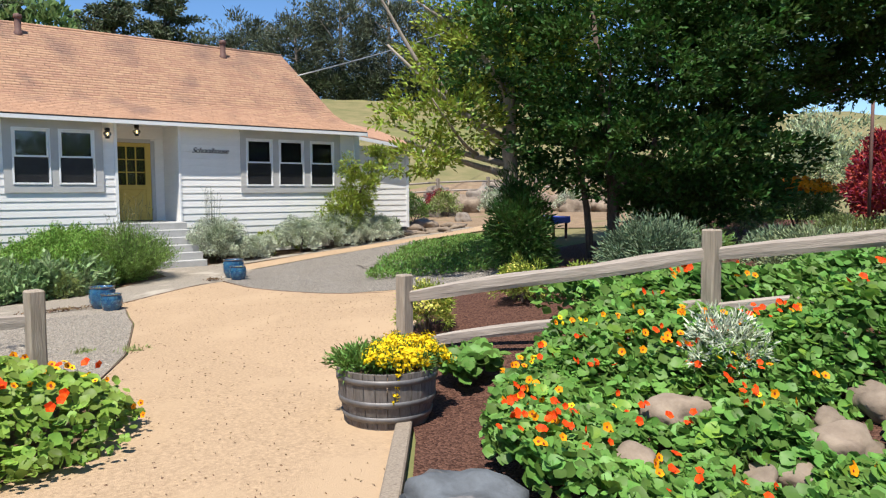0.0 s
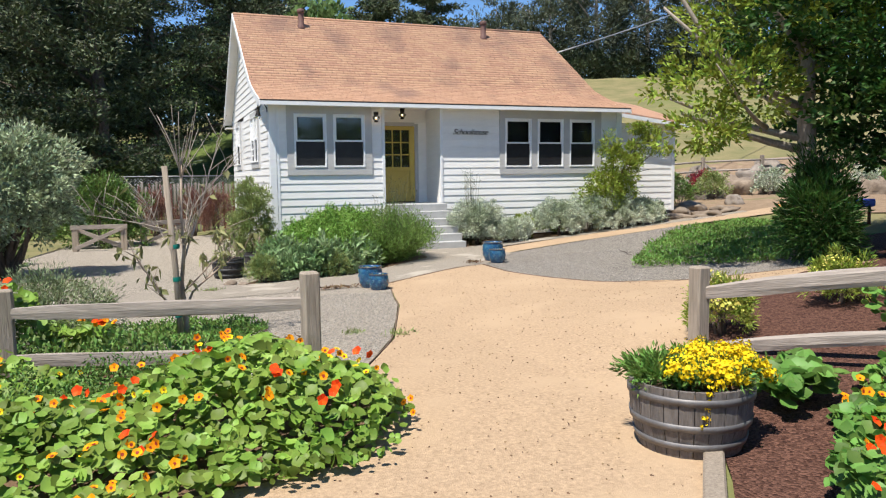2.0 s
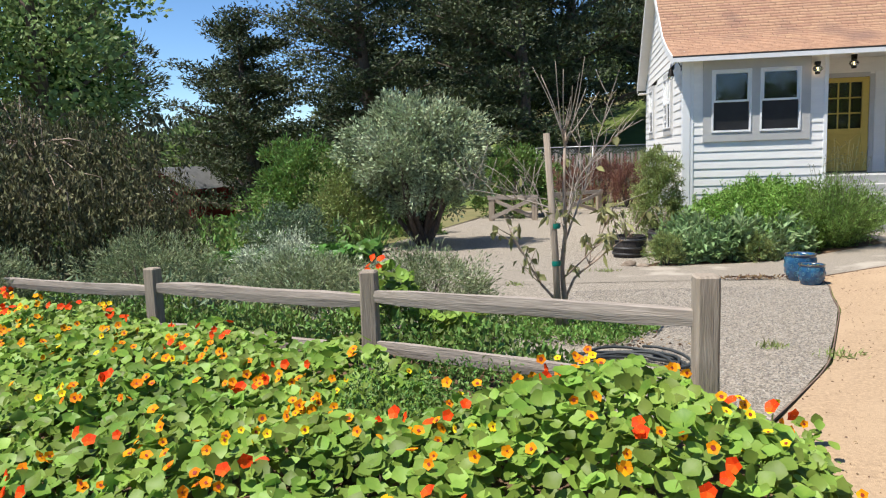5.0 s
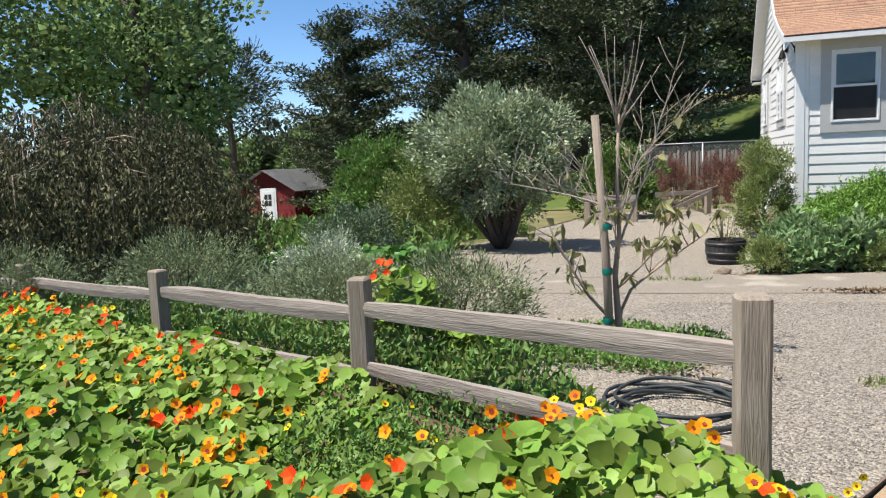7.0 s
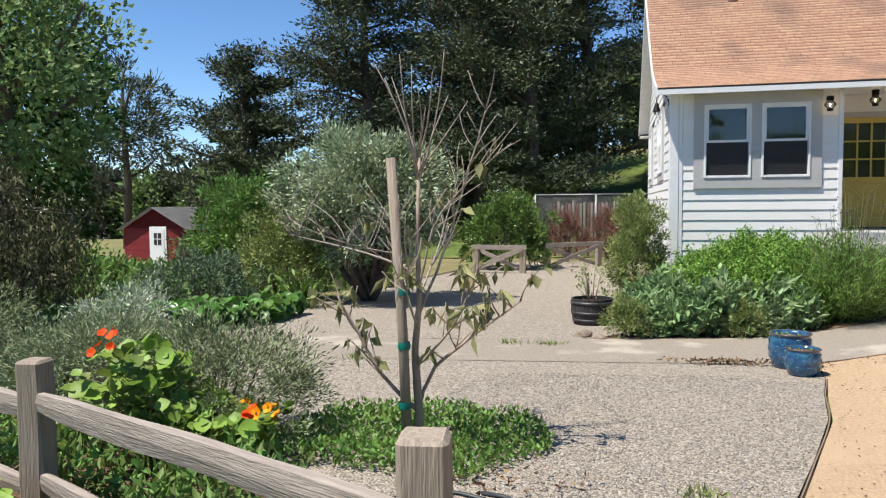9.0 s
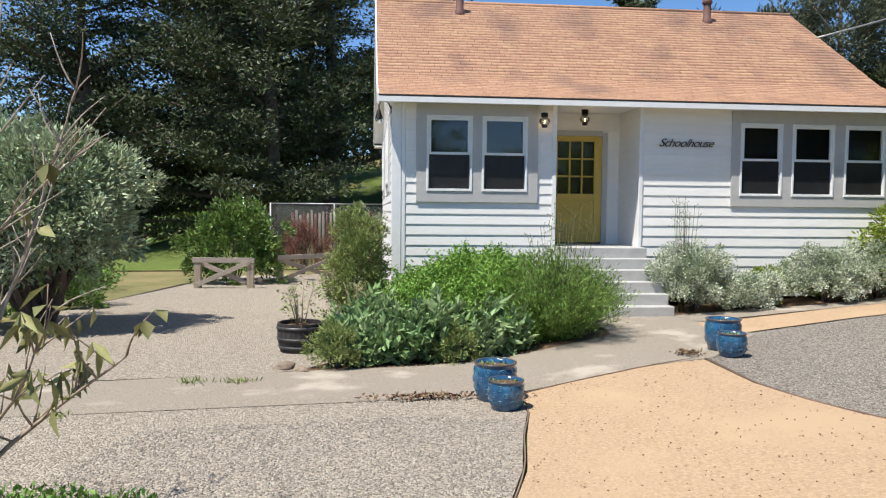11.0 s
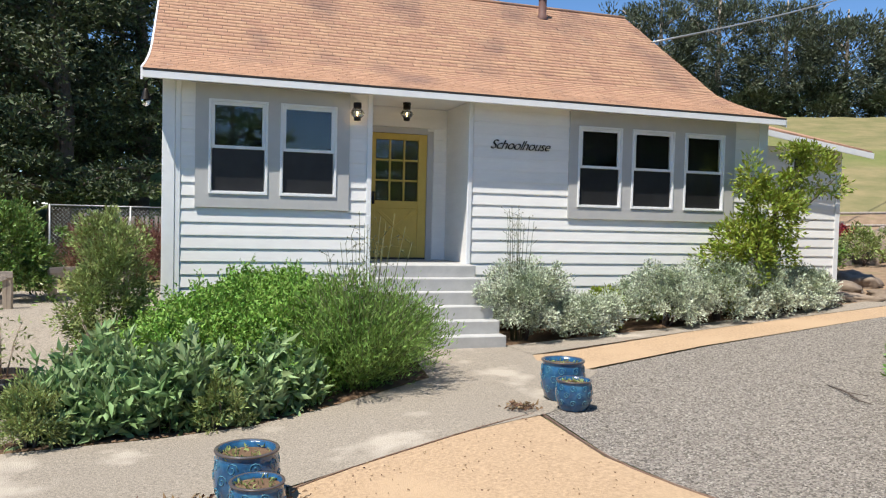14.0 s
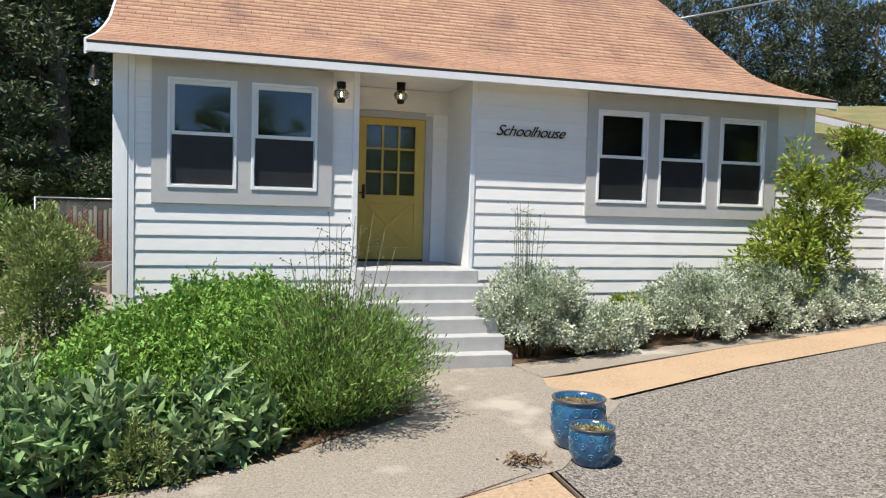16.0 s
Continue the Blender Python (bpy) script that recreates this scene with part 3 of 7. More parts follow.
def wall_with_holes(name, u0, u1, z0, z1, holes, place, thick=0.12):
    """Wall pieces round the holes; place maps (u, depth, z) to the world."""
    bm = bmesh.new()
    us = sorted({u0, u1, *[q for hh in holes for q in hh[:2]]})
    for a, b in zip(us, us[1:]):
        spans = [(z0, z1)]
        for hh in holes:
            if hh[0] < (a + b) / 2 < hh[1]:
                spans = [(z0, hh[2]), (hh[3], z1)]
        for c, d in spans:
            vs = [bm.verts.new(place(u, t, z)) for u in (a, b) for t in (0, thick) for z in (c, d)]
            for f in ((0, 1, 3, 2), (4, 6, 7, 5), (0, 4, 5, 1), (2, 3, 7, 6), (0, 2, 6, 4), (1, 5, 7, 3)):
                bm.faces.new([vs[i] for i in f])
    bmesh.ops.remove_doubles(bm, verts=bm.verts, dist=1e-5)
    bmesh.ops.recalc_face_normals(bm, faces=bm.faces)
    return part(name, bm, M_WHITE, house)


front = lambda u, t, z: (u, t, z)
wall_l = wall_with_holes("wall", X0, RX0, 0.25, WALL_TOP, WIN[:2], front)
wall_r = wall_with_holes("wall", RX1, X1, 0.25, WALL_TOP, WIN[2:], front)
SIDEWIN = [(1.95, 3.35, 2.15, 3.35), (6.2, 7.2, 2.15, 3.35)]
wall_side = wall_with_holes("wall", 0.12, YB, -0.4, WALL_TOP + 0.2, SIDEWIN, lambda u, t, z: (X0 + t, u, z))
wall_east = wall_with_holes("wall", 0.12, YB, 0.2, WALL_TOP + 0.2, [], lambda u, t, z: (X1 - t, u, z))
wall_back = wall_with_holes("wall", X0 + 0.12, X1 - 0.12, -0.2, WALL_TOP, [], lambda u, t, z: (u, YB - t, z))
door_hole = [(3.50, 4.54, FLOOR_Z, 3.08)]
wall_porch = wall_with_holes("wall", RX0 - 0.1, RX1 + 0.1, 0.6, WALL_TOP, door_hole, lambda u, t, z: (u, RY + t, z))
part("wall", box(RX0 - 0.1, RX0, 0.12, RY, 0.6, WALL_TOP), M_WHITE, house)
part("wall", box(RX1, RX1 + 0.1, 0.12, RY, 0.6, WALL_TOP), M_WHITE, house)
part("porch_floor", box(RX0, RX1, -0.0, RY + 0.12, 0.85, FLOOR_Z, 0.008), M_STEP, house, "grey painted concrete porch floor")
solid("ceiling_porch", box(RX0 - 0.1, RX1 + 0.1, -0.02, RY + 0.1, 3.465, 3.49), M_WHITE, "white painted porch ceiling", "ceiling", kind="structure")
# gable ends
PROFILE = [(-0.34, 3.515), (0.42, 3.74), (1.0, 3.95), (1.5, 4.17), (2.76, 5.02), (4.86, 6.43), (6.9, 5.05), (8.1, 4.2), (8.95, 3.62)]
for gx in (X0, X1 - 0.12):
    bm = bmesh.new()
    pr = [(0.0, 3.45)] + [(y, z - 0.05) for y, z in PROFILE[1:-1]] + [(YB, 3.45)]
    a = [bm.verts.new((gx, y, z)) for y, z in pr]
    b = [bm.verts.new((gx + 0.12, y, z)) for y, z in pr]
    bm.faces.new(a)
    bm.faces.new(b[::-1])
    for i in range(len(a)):
        bm.faces.new((a[i], b[i], b[(i + 1) % len(a)], a[(i + 1) % len(a)]))
    bmesh.ops.recalc_face_normals(bm, faces=bm.faces)
    part("gable_wall", bm, M_WHITE, house)

# roof deck, fascia, rake boards
def roof_z(y):
    for (y0, z0), (y1, z1) in zip(PROFILE, PROFILE[1:]):
        if y <= y1:
            return z0 + (z1 - z0) * (y - y0) / (y1 - y0)
    return PROFILE[-1][1]


RXA, RXB = 0.35, 10.27
bm = bmesh.new()
ring = [[bm.verts.new((x, y, z - dz)) for y, z in PROFILE] for x in (RXA, RXB) for dz in (0.0, 0.06)]
for i in range(len(PROFILE) - 1):
    bm.faces.new((ring[0][i], ring[2][i], ring[2][i + 1], ring[0][i + 1]))
    bm.faces.new((ring[1][i], ring[1][i + 1], ring[3][i + 1], ring[3][i]))
    bm.faces.new((ring[0][i], ring[0][i + 1], ring[1][i + 1], ring[1][i]))
    bm.faces.new((ring[2][i], ring[3][i], ring[3][i + 1], ring[2][i + 1]))
bm.faces.new((ring[0][0], ring[1][0], ring[3][0], ring[2][0]))
bmesh.ops.recalc_face_normals(bm, faces=bm.faces)
roof = part("roof", bm, M_FELT, house, "brown asphalt shingle roof with broad darker blotches")
part("fascia", box(RXA, RXB, -0.355, -0.325, 3.392, 3.486, 0.006), M_TRIM, house, "white painted fascia board")
# felt-black strip: dark roof edge with the shingles' shadow put into its colour
part("drip_edge", box(RXA, RXB, -0.357, -0.33, 3.488, 3.514), M_FELT, house)
part("soffit", box(RXA + 0.02, RXB - 0.02, -0.325, 0.0, 3.462, 3.478), M_WHITE, house)
for rx in (RXA - 0.028, RXB + 0.002):
    bm = bmesh.new()
    a = [(y, z) for y, z in PROFILE]
    vs = [[bm.verts.new((rx + dx, y, z + dz)) for y, z in a] for dx in (0, 0.026) for dz in (0.012 if rx < RXA else -0.03, -0.15)]
    for i in range(len(a) - 1):
        for p, q in ((0, 1), (1, 3), (3, 2), (2, 0)):
            bm.faces.new((vs[p][i], vs[q][i], vs[q][i + 1], vs[p][i + 1]))
    for e in (0, -1):
        bm.faces.new((vs[0][e], vs[1][e], vs[3][e], vs[2][e]))
    bmesh.ops.recalc_face_normals(bm, faces=bm.faces)
    part("rake_board", bm, M_TRIM, house, "white rake board along the gable")
# flat white underside boxed at the back of the left gable overhang
part("rake_soffit", box(RXA, X0, 8.3, 8.95, 3.40, 3.43), M_WHITE, house)
for sx0, sx1 in ((RXA + 0.002, X0 - 0.001), (X1 + 0.001, RXB - 0.002)):
    bm = bmesh.new()
    rows = [[bm.verts.new((x, y, z - dz)) for y, z in PROFILE] for x in (sx0, sx1) for dz in (0.064, 0.082)]
    for i in range(len(PROFILE) - 1):
        for p, q in ((0, 1), (1, 3), (3, 2), (2, 0)):
            bm.faces.new((rows[p][i], rows[q][i], rows[q][i + 1], rows[p][i + 1]))
    bmesh.ops.recalc_face_normals(bm, faces=bm.faces)
    part("rake_soffit", bm, M_WHITE, house, "white boarded underside of the gable overhang")


def corner_board(x0, x1, y0, y1, z0, z1):
    part("corner_board", box(x0, x1, y0, y1, z0, z1, 0.006), M_TRIM, house, "white corner board")


corner_board(X0 - 0.03, X0 + 0.13, -0.04, 0.0, 0.0, 3.46)
corner_board(X0 + 0.132, X0 + 0.20, -0.03, 0.0, 0.0, 3.46)
corner_board(X0 - 0.032, X0, 0.0, 0.14, -0.2, 3.6)
corner_board(RX0 - 0.075, RX0 - 0.002, -0.035, 0.0, 0.6, 3.46)
corner_board(RX1 - 0.02, RX1 + 0.05, -0.035, 0.0, 0.35, 3.46)
corner_board(X1 - 0.18, X1, -0.035, 0.0, 0.3, 3.46)

# grey casings round the window groups
for (a, b, z0, z1), wins in (((0.98, 3.04, 1.79, 3.42), WIN[:2]), ((6.47, 9.53, 1.765, 3.42), WIN[2:])):
    us = [a] + [q for w in wins for q in w[:2]] + [b]
    for i in range(0, len(us), 2):
        part("casing", box(us[i], us[i + 1], -0.045, 0.0, wins[0][2], wins[0][3]), M_CASING, house, "grey painted window casing")
    part("casing", box(a, b, -0.047, 0.0, wins[0][3], z1), M_CASING, house, "grey painted head casing")
    part("casing", box(a - 0.0, b, -0.047, 0.0, z0, wins[0][2]), M_CASING, house, "grey painted sill casing")


def window(x0, x1, z0, z1, m, cols=1):
    """A double-hung window; the upper sash stands before the lower one."""
    w = new("window")
    w.parent = house
    w.matrix_basis = m
    tagged(w, "white double-hung window with dark reflecting glass")
    t = 0.035
    bm = bmesh.new()
    for q in ((x0, x0 + t, z0, z1), (x1 - t, x1, z0, z1), (x0 + t, x1 - t, z1 - t, z1), (x0 + t, x1 - t, z0, z0 + t)):
        box(q[0], q[1], -0.062, 0.07, q[2], q[3], 0.004, bm)
    part("window_frame", bm, M_TRIM, w)
    zm = z0 + (z1 - z0) * 0.50
    for name, za, zb, yy, s in (("upper_sash", zm - 0.02, z1 - t, 0.0, 0.042), ("lower_sash", z0 + t, zm + 0.02, 0.034, 0.04)):
        a, b = x0 + t, x1 - t
        bm = bmesh.new()
        for q in ((a, a + s, za, zb), (b - s, b, za, zb), (a + s, b - s, zb - s, zb), (a + s, b - s, za, za + s)):
            box(q[0], q[1], yy - 0.04, yy - 0.008, q[2], q[3], 0.003, bm)
        for c in range(1, cols):
            xm = a + (b - a) * c / cols
            box(xm - 0.011, xm + 0.011, yy - 0.036, yy - 0.012, za + s, zb - s, 0.0, bm)
        part(name, bm, M_TRIM, w)
        if name == "lower_sash":
            part("insect_screen", box(a + 0.012, b - 0.012, yy - 0.052, yy - 0.046, za + 0.012, zb - 0.03), M_SCREEN, w, "dark insect screen")
        g = part("pane", box(a + s - 0.005, b - s + 0.005, yy - 0.026, yy - 0.02, za + s - 0.005, zb - s + 0.005), M_GLASS, w)
        g.visible_shadow = False
    return w


for x0, x1, z0, z1 in WIN:
    window(x0, x1, z0, z1, Matrix())
for u0, u1, z0, z1 in SIDEWIN:
    n = 2 if u1 - u0 > 1.2 else 1
    for k in range(n):
        du = (u1 - u0) / n
        window(0.0, du, z0, z1, pose(X0, u0 + du * (k + 1), 0, 0, 0, -90), cols=2)
    part("casing", box(X0 - 0.04, X0, u0 - 0.12, u1 + 0.12, z0 - 0.15, z0), M_CASING, house, "grey painted sill casing")
    part("casing", box(X0 - 0.04, X0, u0 - 0.12, u1 + 0.12, z1, z1 + 0.12), M_CASING, house, "grey painted head casing")
    for q in (u0 - 0.12, u1):
        part("casing", box(X0 - 0.04, X0, q, q + 0.12, z0, z1), M_CASING, house, "grey painted window casing")

# rooms behind the glass: near-black boxes whose colour stands in for indoor shade
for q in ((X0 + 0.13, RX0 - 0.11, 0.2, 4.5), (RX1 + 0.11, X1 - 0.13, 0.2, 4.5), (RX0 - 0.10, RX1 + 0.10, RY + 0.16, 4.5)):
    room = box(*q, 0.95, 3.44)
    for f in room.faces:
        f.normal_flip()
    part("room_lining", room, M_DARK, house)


def door():
    d = new("door")
    d.parent = house
    d.matrix_basis = pose(3.53, RY + 0.02, FLOOR_Z + 0.03)
    tagged(d, "yellow painted door with nine panes and cross-braced panel")
    W, H = 0.975, 1.965
    z_mid = 0.80
    bm = bmesh.new()
    box(0, 0.14, -0.045, 0, 0, H, 0.003, bm)
    box(W - 0.14, W, -0.045, 0, 0, H, 0.003, bm)
    box(0.14, W - 0.14, -0.045, 0, H - 0.10, H, 0.003, bm)
    box(0.14, W - 0.14, -0.045, 0, z_mid - 0.02, z_mid + 0.10, 0.003, bm)
    box(0.14, W - 0.14, -0.045, 0, 0.0, 0.17, 0.003, bm)
    part("door_frame", bm, M_YELLOW, d)
    part("door_panel", box(0.135, W - 0.135, -0.028, -0.008, 0.165, z_mid), M_YELLOW, d)
    x0, x1, z0, z1 = 0.19, W - 0.19, 0.20, z_mid - 0.05
    for s in (1, -1):
        L = math.hypot(x1 - x0, z1 - z0)
        ang = math.atan2(z1 - z0, x1 - x0) * s
        part("cross_brace", box(-L / 2, L / 2, -0.008, 0.008, -0.03, 0.03, 0.003), M_YELLOW, d,
             m=Matrix.Translation(((x0 + x1) / 2, -0.034 - 0.004 * s, (z0 + z1) / 2)) @ Euler((0, -ang, 0)).to_matrix().to_4x4())
    gx0, gx1, gz0, gz1 = 0.14, W - 0.14, z_mid + 0.10, H - 0.10
    for c in (1, 2):
        xm = gx0 + (gx1 - gx0) * c / 3
        part("glazing_bar", box(xm - 0.014, xm + 0.014, -0.04, -0.006, gz0, gz1, 0.003), M_YELLOW, d)
        zm = gz0 + (gz1 - gz0) * c / 3
        part("glazing_bar", box(gx0, gx1, -0.038, -0.008, zm - 0.014, zm + 0.014, 0.003), M_YELLOW, d)
    for i in range(3):
        for j in range(3):
            g = part("pane", box(gx0 + (gx1 - gx0) * i / 3 + 0.012, gx0 + (gx1 - gx0) * (i + 1) / 3 - 0.012, -0.022, -0.017,
                                 gz0 + (gz1 - gz0) * j / 3 + 0.012, gz0 + (gz1 - gz0) * (j + 1) / 3 - 0.012), M_GLASS, d)
            g.visible_shadow = False
    hd = part("door_handle", box(0.085, 0.13, -0.058, -0.045, 0.84, 1.04, 0.006), M_BLACK, d, "black handle plate with lever")
    part("lever", tube([(0.107, -0.06, 0.92), (0.107, -0.09, 0.92), (0.04, -0.095, 0.92)], 0.009), M_BLACK, hd)
    part("kick_strip", box(0, W, -0.05, 0.0, -0.03, 0.0), M_DARK, d)
    for q in ((-0.045, -0.006, -0.03, H + 0.06), (W + 0.006, W + 0.10, -0.03, H + 0.06)):
        part("door_casing", box(q[0], q[1], -0.05, 0.0 - 0.021, q[2], q[3]), M_CASING, d, "grey door casing")
    part("door_casing", box(-0.006, W + 0.006, -0.05, -0.021, H + 0.006, H + 0.10), M_CASING, d, "grey door casing")


door()

# steps
steps = thing("front_steps", "grey painted concrete steps up to the porch", "steps")
N_ST = 6
for i in range(N_ST):
    z1 = FLOOR_Z * (N_ST - i) / N_ST - (0.002 if i == 0 else 0)
    yf = -0.36 - (1.34 - 0.36) * i / (N_ST - 1)
    bm = box(TREAD_X0, TREAD_X1 + 0.02 * i, yf, 0.0 if i == 0 else yf + 0.205, -0.15, z1, 0.012)
    part("step", bm, M_STEP, steps)

# chimneys (vent pipes)
for cx in (2.2, 7.95):
    v = thing("vent_pipe", "rusty brown metal vent pipe with a cap on the roof", "vent pipe", (cx, 4.3, roof_z(4.3) - 0.05))
    part("pipe", lathe([(0.11, 0), (0.11, 0.10), (0.085, 0.12), (0.085, 0.46)], 16), M_RUST, v)
    part("cap", lathe([(0.0, 0.60), (0.105, 0.56), (0.115, 0.47), (0.09, 0.45)], 16), M_RUST, v)

# wing at the right
wing = thing("wing", "low white clapboard side wing with a shingle lean-to roof", "house wing")
WX1, WY = 12.62, 0.82
part("wall", box(X1 + 0.001, WX1, WY, WY + 0.12, 0.64, 3.2), M_WHITE, wing)
part("wall", box(WX1 - 0.12, WX1, WY + 0.12, 6.5, 0.64, 3.1), M_WHITE, wing)
part("corner_board", box(WX1 - 0.09, WX1 + 0.02, WY - 0.03, WY, 0.62, 3.15, 0.005), M_TRIM, wing)
bm = bmesh.new()
va = [(X1 + 0.09, 0.5, 3.47), (13.05, 0.5, 3.13), (13.05, 3.4, 3.95), (X1 + 0.09, 3.4, 4.29)]
top = [bm.verts.new((x, y, z + 0.05)) for x, y, z in va]
bot = [bm.verts.new((x, y, z)) for x, y, z in va]
bm.faces.new(top)
bm.faces.new(bot[::-1])
for i in range(4):
    bm.faces.new((top[i], bot[i], bot[(i + 1) % 4], top[(i + 1) % 4]))
bmesh.ops.recalc_face_normals(bm, faces=bm.faces)
part("roof", bm, M_ROOF, wing)
bm = box(X1 + 0.085, 13.06, 0.465, 0.493, 3.385, 3.49)
for v in bm.verts:
    v.co.z -= (v.co.x - X1) * 0.1232
part("fascia", bm, M_TRIM, wing, "white eave board of the wing")
for px in (X1 + 0.4, 12.3):
    part("pier", box(px - 0.12, px + 0.12, WY + 0.2, WY + 0.5, 0.1, 0.64), M_ROCK, wing)
part("dark_vent", box(11.55, 11.75, WY - 0.012, WY - 0.001, 2.6, 3.0), M_DARK, wing)

# wall lamps
def lantern(at, hang):
    """A glass onion lantern; hang: 1 under a ceiling, 0 on a bracket of the wall."""
    l = thing("lantern", "black metal onion lantern with a clear glass globe and lit bulb", "lamp", at, group="porch lanterns")
    part("cap", lathe([(0.0, 0.02), (0.055, 0.02), (0.055, -0.045), (0.04, -0.055), (0.0, -0.055)], 16), M_BLACK, l)
    g = part("globe", lathe([(0.04, -0.055), (0.072, -0.08), (0.088, -0.115), (0.072, -0.15), (0.045, -0.175)], 20), M_GLASS, l, "clear glass globe")
    g.visible_shadow = False
    part("base", lathe([(0.045, -0.172), (0.05, -0.18), (0.045, -0.215), (0.0, -0.22)], 16), M_BLACK, l)
    part("bulb", lathe([(0.0, -0.07), (0.018, -0.085), (0.02, -0.11), (0.012, -0.14), (0.012, -0.172)], 10), M_BULB, l, "warm glowing bulb")
    for z, r in ((-0.115, 0.094), (-0.09, 0.084), (-0.14, 0.084)):
        part("cage_ring", tube([(r * math.cos(a), r * math.sin(a), z) for a in np.linspace(0, 2 * math.pi, 25)], 0.0035, 5), M_BLACK, l)
    for k in range(4):
        a = k * math.pi / 2 + 0.4
        part("cage_bar", tube([(r * math.cos(a), r * math.sin(a), z) for r, z in ((0.05, -0.05), (0.085, -0.08), (0.096, -0.115), (0.085, -0.15), (0.05, -0.178))], 0.0035, 5), M_BLACK, l)
    if hang:
        part("ceiling_plate", lathe([(0.0, 0.05), (0.06, 0.05), (0.06, 0.02), (0.0, 0.02)], 16), M_BLACK, l)
    else:
        part("bracket", box(-0.03, 0.03, 0.0, 0.125, -0.03, 0.015, 0.004), M_BLACK, l)
    return l


for lat, hang in (((3.12, -0.16, 3.27), 0), ((4.03, 0.60, 3.413), 1)):
    lantern(lat, hang).scale = (1.04, 1.04, 1.04)
s = thing("gooseneck_lamp", "black gooseneck wall lamp with a small glass shade", "lamp", (X0 - 0.032, 0.10, 3.2))
part("arm", tube([(0.0, 0, 0.12), (-0.06, 0, 0.24), (-0.16, 0, 0.28), (-0.21, 0, 0.2), (-0.21, 0, 0.1)], 0.01), M_BLACK, s)
part("wall_plate", box(-0.012, 0.0, -0.04, 0.04, 0.06, 0.18, 0.003), M_BLACK, s)
sh = part("shade", lathe([(0.02, 0.12), (0.035, 0.09), (0.05, 0.03), (0.07, -0.03)], 16), M_BLACK, s, m=Matrix.Translation((-0.21, 0, 0)))
part("globe", lathe([(0.05, 0.0), (0.06, -0.04), (0.045, -0.09), (0.0, -0.11)], 14), M_GLASS, s, "clear glass globe", m=Matrix.Translation((-0.21, 0, 0)))

# lettering on the wall
cu = bpy.data.curves.new("sign_text", "FONT")
cu.body, cu.size, cu.extrude, cu.shear, cu.space_character = "Schoolhouse", 0.20, 0.006, 0.45, 0.9
cu.offset = -0.0012
tmp = new("sign_tmp", cu)
dg = bpy.context.evaluated_depsgraph_get()
me = bpy.data.meshes.new_from_object(tmp.evaluated_get(dg))
bpy.data.objects.remove(tmp)
xs = [v.co.x for v in me.vertices]
k = 0.98 / (max(xs) - min(xs))
for v in me.vertices:
    v.co.x, v.co.y = (v.co.x - min(xs)) * k, v.co.y * 1.0
me.materials.clear()
me.materials.append(M_BLACK)
sg = new("wall_sign", me)
sg.matrix_world = pose(5.17, -0.032, 2.78, 90, 0, 0)
tagged(sg, "black metal lettering Schoolhouse on the white wall", "sign")

# roof shingles and clapboards are laid at the end of the file

# ---- fences ----


def post(x, y, top, z0=None, w=0.066):
    z0 = hz(x, y) - 0.15 if z0 is None else z0
    p = thing("fence_post", "weathered grey square fence post", "fence post", (x, y, z0), group="rail fence posts", turn=rng.uniform(-8, 8))
    bm = box(-w, w, -w, w, 0, top - z0, 0.014)
    bmesh.ops.subdivide_edges(bm, edges=[e for e in bm.edges if abs(e.verts[0].co.z - e.verts[1].co.z) > 0.3], cuts=6)
    for v in bm.verts:
        v.co.x += 0.006 * noise.noise((x + v.co.x * 3, y, v.co.z * 4))
        v.co.y += 0.006 * noise.noise((x, y + v.co.y * 3, v.co.z * 4 + 9))
    part("shaft", bm, M_WOODP, p)
    return p


def rail(a, b, r=0.075, sag=0.004):
    """A split rail from a to b, rough and tapered at its ends."""
    a, b = Vector(a), Vector(b)
    d = b - a
    L = d.length
    bm = bmesh.new()
    n = 16
    prof = [(-0.35, -1.0), (0.35, -0.9), (0.5, 0.0), (0.42, 0.85), (-0.1, 1.0), (-0.45, 0.6), (-0.5, -0.4)]
    rings = []
    sd = a.x * 3.1 + a.y
    for i in range(n + 1):
        t = i / n
        tap = 0.72 + 0.28 * min(1, 6 * min(t, 1 - t))
        ring = []
        for j, (py, pz) in enumerate(prof):
            k = r * tap * (1 + 0.22 * noise.noise((sd, t * 3.5, j * 1.7)))
            ring.append(bm.verts.new((t * L, py * k * 1.1 + 0.02 * noise.noise((sd, t * 2, 5)), pz * k + 0.018 * noise.noise((sd, t * 2.2, 50)) - sag * 4 * t * (1 - t))))
        rings.append(ring)
    m = len(prof)
    for p, q in zip(rings, rings[1:]):
        for j in range(m):
            bm.faces.new((p[j], p[(j + 1) % m], q[(j + 1) % m], q[j]))
    bm.faces.new(rings[0][::-1])
    bm.faces.new(rings[-1])
    bmesh.ops.recalc_face_normals(bm, faces=bm.faces)
    ob = solid("fence_rail", bm, M_WOOD, "weathered grey split fence rail between posts", "fence rail", group="rail fence rails")
    rot = d.to_track_quat("X", "Z").to_matrix().to_4x4()
    ob.matrix_world = Matrix.Translation(a) @ rot
    return ob


